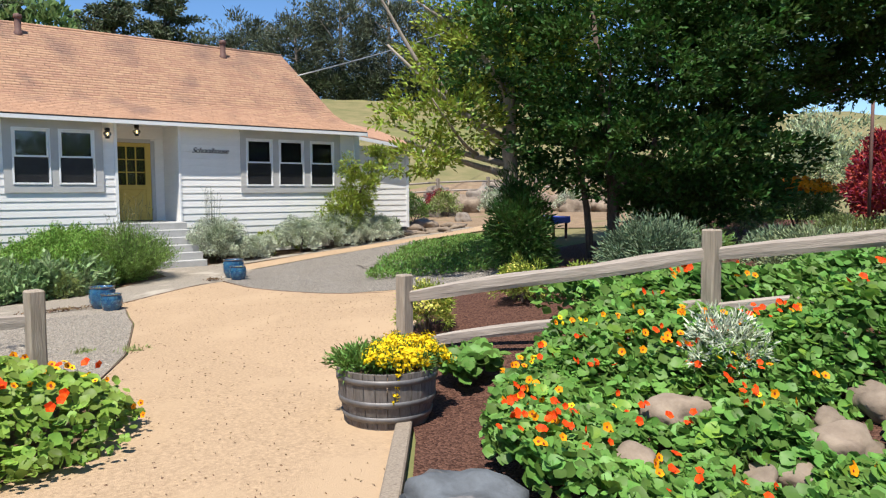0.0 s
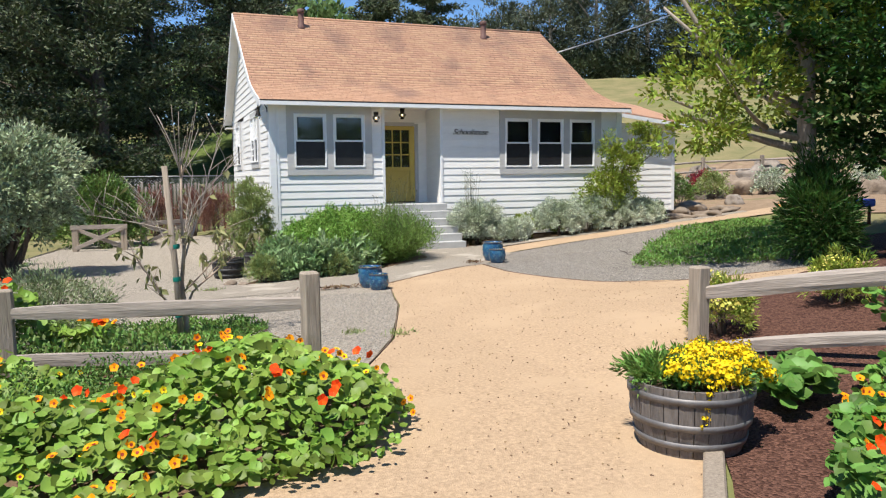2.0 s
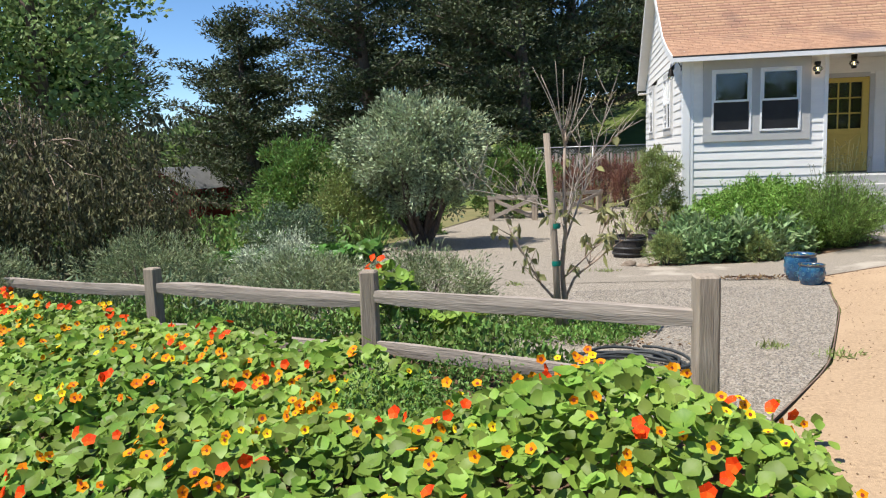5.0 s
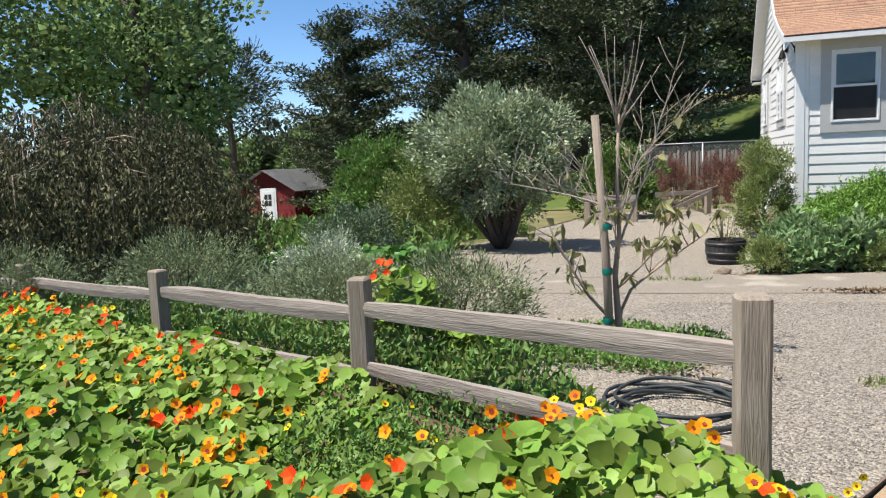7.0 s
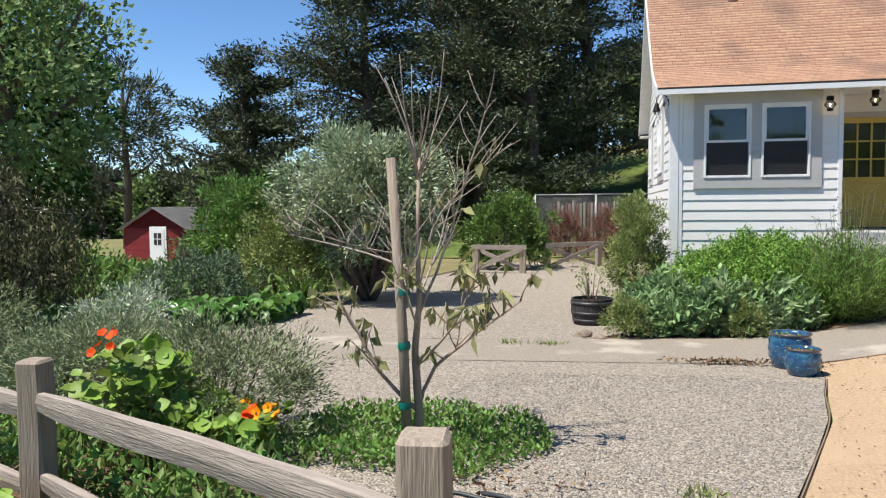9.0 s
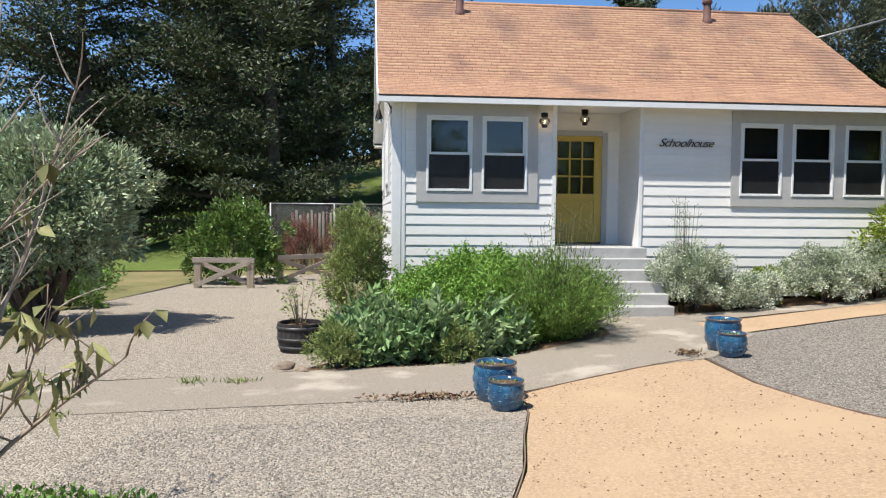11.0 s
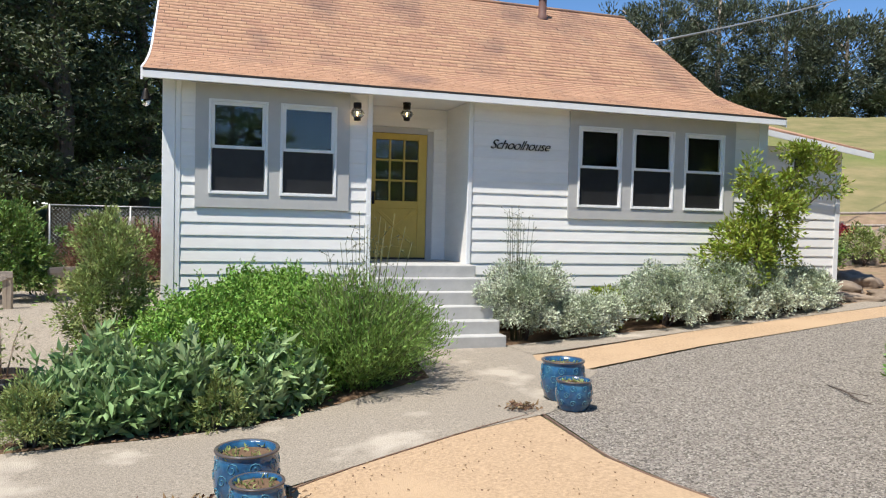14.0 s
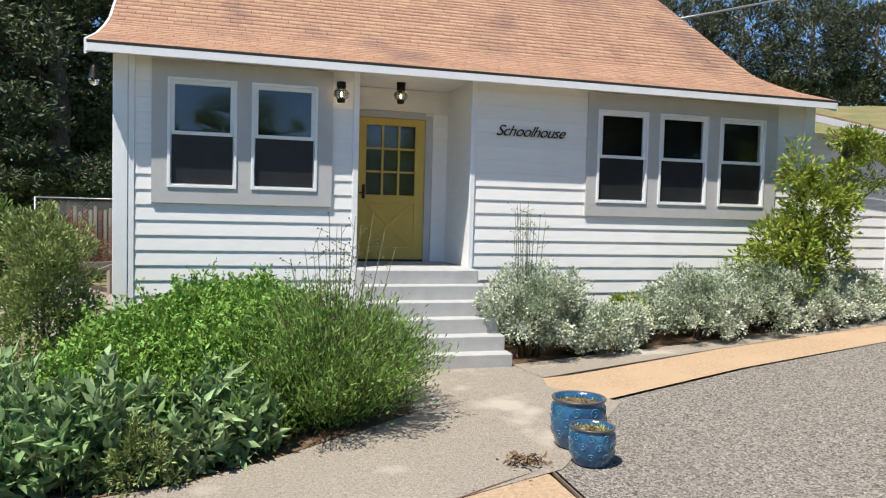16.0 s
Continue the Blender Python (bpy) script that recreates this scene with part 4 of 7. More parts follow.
LEFT_POSTS = [(-0.84, -12.04, 0.985), (-3.18, -10.70, 0.81), (-5.72, -9.62, 0.68), (-8.3, -8.75, 0.60), (-10.9, -8.1, 0.55)]
for x, y, z in LEFT_POSTS:
    post(x, y, z)
for (xa, ya, za), (xb, yb, zb) in zip(LEFT_POSTS, LEFT_POSTS[1:]):
    rail((xa, ya, za - 0.24), (xb, yb, zb - 0.20), 0.066)
    rail((xa, ya, za - 0.66), (xb, yb, zb - 0.60), 0.06)
RIGHT_POSTS = [(2.31, -12.80, 0.94), (3.86, -15.22, 1.42), (5.35, -17.6, 1.78)]
for x, y, z in RIGHT_POSTS:
    post(x, y, z)
for (xa, ya, za), (xb, yb, zb) in zip(RIGHT_POSTS, RIGHT_POSTS[1:]):
    rail((xa, ya, za - 0.22), (xb, yb, zb - 0.22), 0.072)
    rail((xa, ya, za - 0.70), (xb, yb, zb - 0.66), 0.056)

# ---- tubs and pots ----


def half_barrel(at, r0, r1, height, stave, hoop, label, group=""):
    b = thing("half_barrel", label, "planter", at, group=group)
    n = 26
    for k in range(n):
        bm = bmesh.new()
        a0, a1 = 2 * math.pi * k / n, 2 * math.pi * (k + 0.94) / n
        vs = []
        for z in (0.0, 0.5, 1.0):
            R = r1 + (r0 - r1) * z + 0.02 * math.sin(math.pi * z)
            for rr in (R, R - 0.028):
                for a in (a0, a1):
                    vs.append(bm.verts.new((rr * math.cos(a), rr * math.sin(a), z * height)))
        for i in (0, 4):
            bm.faces.new((vs[i], vs[i + 1], vs[i + 5], vs[i + 4]))
            bm.faces.new((vs[i + 2], vs[i + 6], vs[i + 7], vs[i + 3]))
            bm.faces.new((vs[i], vs[i + 4], vs[i + 6], vs[i + 2]))
            bm.faces.new((vs[i + 1], vs[i + 3], vs[i + 7], vs[i + 5]))
        bm.faces.new((vs[8], vs[9], vs[11], vs[10]))
        bmesh.ops.recalc_face_normals(bm, faces=bm.faces)
        part("stave", bm, stave, b)
    for z in (0.14, 0.42, 0.80):
        R = r1 + (r0 - r1) * z + 0.02 * math.sin(math.pi * z)
        R2 = r1 + (r0 - r1) * (z + 0.1) + 0.02 * math.sin(math.pi * (z + 0.1))
        part("hoop", lathe([(R - 0.002, z * height), (R + 0.007, z * height), (R2 + 0.007, (z + 0.1) * height), (R2 - 0.002, (z + 0.1) * height)], 40), hoop, b, "grey metal hoop")
    part("soil", lathe([(0.0, height * 0.90), (r0 - 0.05, height * 0.86)], 24), M_EARTH, b)
    return b


def blue_pot(at, r, height, group):
    p = thing("blue_pot", "glossy blue glazed pot with raised scroll pattern and dry soil", "flower pot", at, group=group)
    prof = [(0.0, 0.0), (r * 0.72, 0.0), (r * 0.80, height * 0.06), (r * 0.97, height * 0.35), (r, height * 0.60), (r * 0.95, height * 0.86), (r * 0.90, height * 0.93),
            (r * 0.97, height * 0.965), (r * 0.97, height), (r * 0.86, height), (r * 0.84, height * 0.86)]
    part("body", lathe(prof, 40), M_BLUE, p)
    part("soil", lathe([(0.0, height * 0.90), (r * 0.85, height * 0.87)], 20), M_EARTH, p)
    part("rim", lathe([(r * 0.975, height * 0.968), (r * 0.985, height * 0.985), (r * 0.97, height * 1.004), (r * 0.87, height * 1.004), (r * 0.855, height * 0.98)], 40), M_RIM, p, "dark brown-blue rim")
    # raised scrolls round the belly
    for row, zc in enumerate((0.30, 0.56, 0.78)):
        for k in range(9):
            a0 = 2 * math.pi * (k + 0.5 * row) / 9
            pts = []
            for s in np.linspace(0, 1, 12):
                ang = s * 2.6 * math.pi
                rad = 0.115 * height * (1 - 0.75 * s)
                z = zc * height + rad * math.sin(ang)
                da = rad * math.cos(ang) / r
                zz = z / height
                R = np.interp(zz, [0.06, 0.35, 0.6, 0.86, 0.93], [r * 0.8, r * 0.97, r, r * 0.95, r * 0.9])
                pts.append((R * math.cos(a0 + da), R * math.sin(a0 + da), z))
            part("scroll", tube(pts, 0.0045, 5), M_BLUE2, p)
    n = 60
    P = np.stack([rng.uniform(-r * 0.7, r * 0.7, n), rng.uniform(-r * 0.7, r * 0.7, n), np.full(n, height * 0.89)], 1)
    part("seedling", leaves("seedling", P, rng.normal(size=(n, 3)) * 0.9 + [0, 0, 0.6], 0.042, 0.014), L_OLIVE, p, "small dry seedlings")
    return p


# places of the pots' feet follow the ground
def on_ground(x, y, lift=0.03):
    return (x, y, hz(x, y) + lift)


blue_pot(on_ground(1.37, -5.75, 0.012), 0.205, 0.36, "pots at the walk")
blue_pot(on_ground(1.41, -6.10, 0.012), 0.165, 0.265, "pots at the walk")
blue_pot(on_ground(4.37, -4.14, 0.02), 0.21, 0.375, "pots at the gravel bed")
blue_pot(on_ground(4.29, -4.52, 0.018), 0.165, 0.27, "pots at the gravel bed")

barrel = half_barrel((1.17, -14.10, 0.01), 0.385, 0.315, 0.43, M_BARREL, M_HOOP, "grey weathered half barrel planter full of yellow flowers")
part("greenery", leaves("greenery", *clumps((-0.16, 0.1, 0.45), (0.24, 0.24, 0.09), 40, 40, 0.06, low=-0.1), 0.05, 0.018), L_COVER, barrel, "low green foliage")
P, D = clumps((0.12, -0.05, 0.47), (0.31, 0.30, 0.13), 90, 26, 0.05, low=-0.15)
part("leafage", leaves("leafage", P, D, 0.045, 0.012), L_COVER, barrel)
P, D = clumps((0.12, -0.06, 0.49), (0.32, 0.31, 0.14), 170, 46, 0.05, low=-0.15)
part("blossom", discs("blossom", P, D, 0.0095, 6), F_YELLOW, barrel, "mass of small yellow flowers")
n = 120
P = np.stack([rng.normal(-0.13, 0.03, n), rng.uniform(-0.52, -0.40, n), rng.uniform(0.22, 0.50, n)], 1)
P[:, 1] = -0.33 - 0.12 * (P[:, 2] - 0.2)
part("blossom", discs("blossom", P, rng.normal(size=(n, 3)) + [0, -1.5, 0.6], 0.010, 6), F_YELLOW, barrel, "trailing yellow flowers")

for bx, by, gz in ((-0.68, -2.75, -0.18), (0.05, -1.75, -0.10)):
    b = half_barrel((bx, by, hz(bx, by) + 0.012), 0.30, 0.26, 0.38, M_BARREL2, M_HOOP2, "dark half barrel planter with a sparse young shrub", "barrels by the hedge")
    tips = []
    for k in range(9):
        a = rng.uniform(0, 6.28)
        t = (0.25 * math.cos(a) * rng.random(), 0.25 * math.sin(a) * rng.random(), 0.36 + rng.uniform(0.25, 0.6))
        part("stem", tube([(0.05 * math.cos(a), 0.05 * math.sin(a), 0.34), (t[0] * 0.6, t[1] * 0.6, t[2] * 0.75), t], [0.008, 0.006, 0.003], 5), M_TWIG, b)
        tips.append(t)
    T = np.repeat(np.array(tips), 26, 0)
    P = T * [1, 1, 0] + np.array([0, 0, 1]) * (0.45 + (T[:, 2:] - 0.4) * rng.random((len(T), 1))) + rng.normal(size=T.shape) * 0.05
    part("leafage", leaves("leafage", P, rng.normal(size=P.shape) + [0, 0, 0.4], 0.05, 0.022), L_OLIVE, b)["kind"] = "stuff"

# timber edge by the barrel
tm = solid("timber_edge", box(-0.06, 0.06, -1.55, 0.9, -0.1, 0.075, 0.012), M_WOODP, "old grey timber edging the path by the barrel", "timber", (0.98, -14.55, 0.0), turn=-40)

# ---- trees and shrubs ----


def limb_path(a, b, bend=0.15, n=6):
    a, b = Vector(a), Vector(b)
    side = Vector(rng.normal(size=3)).normalized() * (b - a).length * bend
    return [tuple(a.lerp(b, t) + side * math.sin(math.pi * t) * (1 - 0.3 * t)) for t in np.linspace(0, 1, n)]


def shrub(name, label, at, radii, count, per, clump_r, leaf, lmat, low=-0.3, inner=0.4, up=0.3, category="shrub", stems=7, z=None, extra=None, group="", flat=1.0):
    """A bush: several stems from one foot and a crown of clumps down to the ground."""
    x, y = at
    s = thing(name, label, category, (x, y, hz(x, y) if z is None else z), group=group)
    bm = bmesh.new()
    for k in range(stems):
        a = rng.uniform(0, 6.28)
        r = 0.6 * rng.random()
        tube(limb_path((0.04 * math.cos(a), 0.04 * math.sin(a), -0.05), (radii[0] * r * math.cos(a), radii[1] * r * math.sin(a), radii[2] * 1.1), 0.1, 5),
             np.linspace(0.018, 0.005, 5) * max(1, radii[2]), 5, bm)
    part("branchwork", bm, M_BARK, s)
    cz = radii[2] * 0.95 if low > -0.5 else radii[2]
    P, D = clumps((0, 0, cz * 0.62), (radii[0], radii[1], radii[2] * 1.05), count, per, clump_r, inner=inner, low=low, up=up, flat=flat)
    P[:, 2] = np.abs(P[:, 2]) * 1.0 + 0.02
    part("foliage", leaves("foliage", P, D, leaf[0], leaf[1]), lmat, s)
    return s


# hedge of green perennials left of the steps, in three plants


def hedge_top(x, y):
    t = np.clip((x + 0.6) / 2.2, 0, 1)
    d = np.clip((y + 4.3) / 1.1, 0.4, 1)
    return (0.58 + 0.42 * t) * d ** 0.5 + 0.15 * np.sin(3.1 * x + 1.3 * y) * np.cos(2.3 * y - x) + 0.10 * np.sin(7 * x + 2 * y) * np.sin(6 * y) + 0.06 * np.sin(13 * x) * np.cos(11 * y)


def hedge(name, label, poly, n, leaf, lmat, top, depth=0.55, sprigs=900):
    X, Y = scatter(poly, n)
    d = np.full(len(X), 9.0)
    for (xa, ya), (xb, yb) in zip(poly, poly[1:] + poly[:1]):
        L2 = (xb - xa) ** 2 + (yb - ya) ** 2
        q = np.clip(((X - xa) * (xb - xa) + (Y - ya) * (yb - ya)) / L2, 0, 1)
        d = np.minimum(d, np.hypot(X - xa - q * (xb - xa), Y - ya - q * (yb - ya)))
    T = top(X, Y) * (0.35 + 0.65 * np.sqrt(np.clip(d / 0.55, 0, 1)))
    deep = np.where(d < 0.3, 0.95, depth)
    Z = h(X, Y) + T * (1 - deep * rng.random(len(X)) ** 1.5) + rng.normal(size=len(X)) * 0.04
    s = thing(name, label, "shrub", (0, 0, 0))
    D = rng.normal(size=(len(X), 3)) * 0.8 + [0, -0.35, 0.8]
    part("foliage", leaves("foliage", np.stack([X, Y, Z], 1), D, leaf[0], leaf[1]), lmat, s)
    # upright sprigs that break the outline
    k = rng.integers(0, len(X), sprigs)
    k = k[Z[k] - h(X[k], Y[k]) > 0.55 * T[k]]
    tall = rng.uniform(0.08, 0.30, len(k))
    SP, SD = [], []
    for i, t in zip(k, tall):
        m = 22
        f = rng.random((m, 1))
        tip = np.array([rng.normal() * 0.05, rng.normal() * 0.05 - 0.02, t])
        SP.append(np.array([X[i], Y[i], Z[i]]) + tip * f + rng.normal(size=(m, 3)) * 0.012)
        SD.append(rng.normal(size=(m, 3)) * 0.7 + [0, 0, 0.55])
    if SP:
        part("sprig_growth", leaves("sprig_growth", np.concatenate(SP), np.concatenate(SD), leaf[0] * 0.75, leaf[1] * 0.8), lmat, s)["kind"] = "stuff"
    k = rng.integers(0, len(X), 160)
    bm = bmesh.new()
    for i in k[:60]:
        z0 = hz(X[i], Y[i])
        tube([(X[i], Y[i], z0 - 0.02), (X[i] + rng.normal() * 0.05, Y[i] + rng.normal() * 0.05, max(z0 + 0.1, Z[i]))], [0.008, 0.004], 4, bm)
    part("branchwork", bm, M_GTWIG, s)
    return s


hedge("green_hedge", "bushy bright green perennial hedge beside the steps", [(-0.1, -3.3), (0.5, -3.75), (1.5, -3.85), (2.35, -3.4), (2.9, -2.4), (2.8, -0.3), (0.7, -0.3), (0.15, -1.8)], 56000, (0.058, 0.028), L_HEDGE, hedge_top)
hedge("sage_plant", "leafy grey-green sage along the walk", [(-0.28, -4.05), (0.8, -3.98), (1.5, -3.88), (2.2, -3.55), (1.9, -3.2), (0.9, -3.4), (0.15, -2.6), (-0.2, -3.2)], 6200, (0.17, 0.058), L_SAGE,
      lambda x, y: 0.56 + 0.14 * np.sin(5 * x) * np.cos(4 * y) + 0.1 * np.clip(x, 0, 2), sprigs=160)
shrub("dry_shrub", "small olive dry shrub at the hedge's foot", (-0.16, -4.02), (0.28, 0.28, 0.30), 60, 60, 0.08, (0.045, 0.012), L_OLIVE)
shrub("dry_shrub", "small olive dry shrub at the hedge's foot", (1.25, -3.88), (0.25, 0.22, 0.24), 50, 60, 0.07, (0.045, 0.012), L_OLIVE)


def broom(at, r, height, n, label):
    x, y = at
    s = thing("broom_shrub", label, "shrub", (x, y, hz(x, y)))
    bm = bmesh.new()
    tips = []
    for k in range(n):
        a, q = rng.uniform(0, 6.28), rng.random() ** 0.6
        hh = height * (1.0 - 0.45 * q * q) * rng.uniform(0.6, 1.0)
        t = Vector((r * q * math.cos(a), r * q * math.sin(a), hh))
        tube([(t.x * 0.15, t.y * 0.15, 0), (t.x * 0.5, t.y * 0.5, hh * 0.55), tuple(t)], [0.006, 0.004, 0.002], 4, bm)
        tips.append((t.x, t.y, hh))
    part("branchwork", bm, M_GTWIG, s)
    T = np.repeat(np.array(tips), 90, 0)
    f = rng.random((len(T), 1)) ** 0.7
    P = T * [1, 1, 0] * (0.15 + 0.85 * f) + np.array([0, 0, 1]) * T[:, 2:] * f * 0.97 + rng.normal(size=T.shape) * 0.045
    part("foliage", leaves("foliage", P, rng.normal(size=P.shape) * 0.5 + unit(T) * 0.8 + [0, 0, 0.5], 0.055, 0.013), L_BROOM, s)
    return s


broom((2.66, -2.92), 1.05, 1.30, 330, "wiry green broom-like shrub beside the steps")
broom((3.05, -2.2), 0.6, 0.95, 90, "wiry green shrub beside the steps")


def stalks(at, n, r, zmin, zmax, label):
    x, y = at
    s = thing("flower_stalks", label, "plant", (x, y, hz(x, y)))
    for k in range(n):
        a, q = rng.uniform(0, 6.28), rng.random()
        t = Vector((r * q * math.cos(a) * 1.2, r * q * math.sin(a), rng.uniform(zmin, zmax)))
        bm = tube([(t.x * 0.4, t.y * 0.4, 0.0), (t.x * 0.7, t.y * 0.7, t.z * 0.6), tuple(t)], [0.0055, 0.004, 0.0025], 4)
        for j in range(5):
            f = rng.uniform(0.62, 1.0)
            p = t * f
            e = p + Vector((rng.normal() * 0.06, rng.normal() * 0.06, rng.uniform(0.03, 0.10)))
            tube([tuple(p), tuple(e)], [0.002, 0.0015], 4, bm)
            bmesh.ops.create_icosphere(bm, subdivisions=1, radius=0.009, matrix=Matrix.Translation(e))
        part("stalk", bm, M_GTWIG, s)


stalks((2.7, -2.85), 18, 0.45, 1.35, 1.85, "tall thin dried flower stalks above the shrub")
stalks((5.35, -0.75), 13, 0.28, 1.4, 1.95, "tall thin dried flower stalks by the wall")

# silver shrubs right of the steps
for sx, sy, r0, r1, hh in ((5.5, -0.72, 0.70, 0.60, 0.98), (6.35, -0.78, 0.72, 0.45, 0.50), (7.85, -0.66, 0.88, 0.55, 0.74), (8.85, -0.60, 0.9, 0.58, 0.78), (9.8, -0.50, 0.85, 0.55, 0.68), (10.8, -0.3, 0.6, 0.45, 0.55)):
    shrub("silver_shrub", "silvery grey-leaved shrub mounding against the white wall", (sx, sy), (r0, r1, hh * 0.72), 210, 105, 0.12, (0.038, 0.021), L_SILVER, stems=9, group="silver shrubs by the wall")
for sx, sy, hh in ((6.95, -0.45, 0.62), (8.05, -0.3, 0.66), (9.35, -0.35, 0.70)):
    shrub("lime_shrub", "bright lime-green shrub behind the silver plants", (sx, sy), (0.32, 0.22, hh * 0.6), 60, 50, 0.08, (0.07, 0.03), L_LIME, stems=4, group="lime shrubs by the wall")


def tree(name, label, at, trunk_pts, trunk_r, limbs, crowns, lmat, bark=M_BARK, leaf=(0.09, 0.05), category="tree", z=None, sides=9, group=""):
    """Trunk, limbs, and a crown of clumps; crowns: (centre, radii, count, per, clump radius, low, flat)."""
    x, y = at
    t = thing(name, label, category, (x, y, hz(x, y) if z is None else z), group=group)
    part("trunk", tube(trunk_pts, trunk_r, sides), bark, t)
    if limbs:
        for a, b, r in limbs:
            part("limb", tube(limb_path(a, b, 0.12, 7), np.linspace(r, r * 0.25, 7), 6), bark, t)
    Ps, Ds = [], []
    for c, rad, count, per, cr, low, flat in crowns:
        P, D = clumps(c, rad, count, per, cr, low=low, flat=flat, inner=0.35)
        Ps.append(P)
        Ds.append(D)
    P, D = np.concatenate(Ps), np.concatenate(Ds)
    P[:, 2] = np.maximum(P[:, 2], 0.05)
    part("crown", leaves("crown", P, D, *leaf), lmat, t)
    return t


# young fruit tree against the right wall
tree("fruit_tree", "leaning young fruit tree with yellow-green leaves by the wall", (9.45, -0.50), [(0, 0, 0), (0.05, 0, 0.5), (0.2, 0, 1.0), (0.5, 0.02, 1.6), (0.95, 0.05, 2.2)], [0.05, 0.045, 0.04, 0.03, 0.012],
     [((0.1, 0, 0.6), (-0.75, -0.1, 1.35), 0.025), ((0.2, 0, 1.0), (0.1, 0, 2.3), 0.025), ((0.5, 0, 1.6), (1.75, -0.1, 2.4), 0.02), ((0.6, 0, 1.8), (1.3, 0.0, 2.8), 0.016), ((0.3, 0, 1.2), (1.2, -0.2, 1.6), 0.02)],
     [((0.0, -0.05, 1.05), (0.75, 0.40, 0.62), 85, 44, 0.15, -1, 1), ((0.45, -0.05, 1.7), (0.55, 0.35, 0.55), 62, 42, 0.14, -1, 1), ((0.05, -0.05, 2.25), (0.25, 0.2, 0.4), 18, 30, 0.11, -1, 1),
      ((1.30, -0.05, 2.25), (0.60, 0.25, 0.35), 36, 34, 0.12, -1, 1), ((1.15, 0.0, 2.72), (0.55, 0.2, 0.16), 26, 30, 0.1, -1, 1), ((-0.6, -0.1, 0.7), (0.3, 0.3, 0.4), 18, 30, 0.12, -1, 1)],
     L_LIME, leaf=(0.085, 0.036), category="tree")
shrub("dark_shrub", "small dark shrub at the foot of the wing", (11.35, 0.2), (0.45, 0.3, 0.32), 40, 36, 0.1, (0.10, 0.045), L_CAMELLIA)
shrub("corner_shrub", "olive-green upright shrub at the house corner", (0.02, -0.75), (0.48, 0.5, 1.2), 260, 90, 0.13, (0.05, 0.018), L_OLIVE, low=-0.6)

# bare young tree with its stake: stems forking low, a fan of pale twigs at the top
TX, TY = -1.71, -8.90
bt = thing("young_tree", "thin bare young tree with few drying leaves, tied to a stake", "tree", (TX, TY, hz(TX, TY)))
part("trunk", tube([(0.03, 0, -0.05), (0.03, 0, 0.22), (0.0, 0.01, 0.65), (0.04, 0.0, 1.0), (0.03, 0.0, 1.45), (0.05, 0.0, 2.0)], [0.036, 0.032, 0.026, 0.02, 0.016, 0.011], 8), M_TWIG, bt)
MAIN = [((0.02, 0.24), (-0.2, -0.1, 0.5), (-0.5, -0.15, 1.05), 0.020), ((0.04, 0.26), (0.12, 0.1, 0.52), (0.72, 0.1, 1.0), 0.018), ((0.02, 0.55), (0.3, -0.15, 0.85), (0.5, -0.2, 1.25), 0.013),
        ((0.03, 0.9), (0.2, 0.1, 1.35), (0.48, 0.15, 2.3), 0.014), ((0.04, 1.1), (0.22, -0.1, 1.6), (0.68, -0.1, 2.05), 0.012), ((0.0, 1.2), (-0.35, 0.05, 1.32), (-0.95, 0.1, 1.45), 0.012),
        ((0.02, 1.3), (-0.4, -0.2, 1.4), (-0.75, -0.3, 1.55), 0.009), ((0.03, 0.75), (-0.15, 0.3, 1.1), (-0.3, 0.55, 1.5), 0.011), ((0.03, 1.0), (0.1, 0.4, 1.4), (0.2, 0.6, 1.9), 0.011),
        ((0.03, 0.8), (0.05, -0.35, 1.1), (0.15, -0.6, 1.45), 0.011)]
tips = []
for (x0, z0), mid, end, r in MAIN:
    path = smooth_line([(x0, 0.0, z0), mid, end], 0.1, loop=False)
    path = [(x + 0.012 * noise.noise((z * 9, x, r * 90)), y, z) for x, y, z in path]
    part("branch", tube(path, np.linspace(r * 0.85, r * 0.25, len(path)), 6), M_TWIG if end[2] < 1.3 else M_PALEBARK, bt)
    for j in range(13):
        p = Vector(path[int(rng.integers(len(path) // 3, len(path)))])
        q = p + Vector((rng.normal() * 0.13 + 0.1 * (end[0] - x0), rng.normal() * 0.13, rng.uniform(0.10, 0.36)))
        twig = limb_path(tuple(p), tuple(q), 0.10, 5)
        part("twig", tube(twig, np.linspace(r * 0.38, 0.0022, 5), 5), M_PALEBARK if p.z > 1.1 else M_TWIG, bt)
        tips += [twig[-1], twig[3]]
for k in range(11):
    e = (0.05 + rng.normal() * 0.17, rng.normal() * 0.15, rng.uniform(2.3, 2.75))
    part("twig", tube(limb_path((0.04, 0, 1.8 + 0.02 * k), e, 0.06, 6), np.linspace(0.008, 0.0025, 6), 5), M_PALEBARK, bt)
T = np.array(tips)
T = np.concatenate([T[T[:, 2] < 1.3], T[T[:, 2] >= 1.3][::12]])
T = T[rng.integers(0, len(T), 170)]
shared = [leaves("leaf", np.zeros((1, 3)), np.array([[1.0, 0, -0.2]]), 0.125, 0.055) for _ in range(4)]
for me in shared:
    me.materials.append(L_DRYP)
for p in T:
    m = Matrix.Translation(Vector(p)) @ Euler((rng.uniform(-0.9, 0.9), rng.uniform(0.0, 1.4), rng.uniform(0, 6.28))).to_matrix().to_4x4()
    part("leaf", shared[int(rng.integers(0, 4))], None, bt, m=m)
st = thing("tree_stake", "weathered round wooden tree stake with green ties", "stake", (-1.76, -8.98, hz(-1.76, -8.98)))
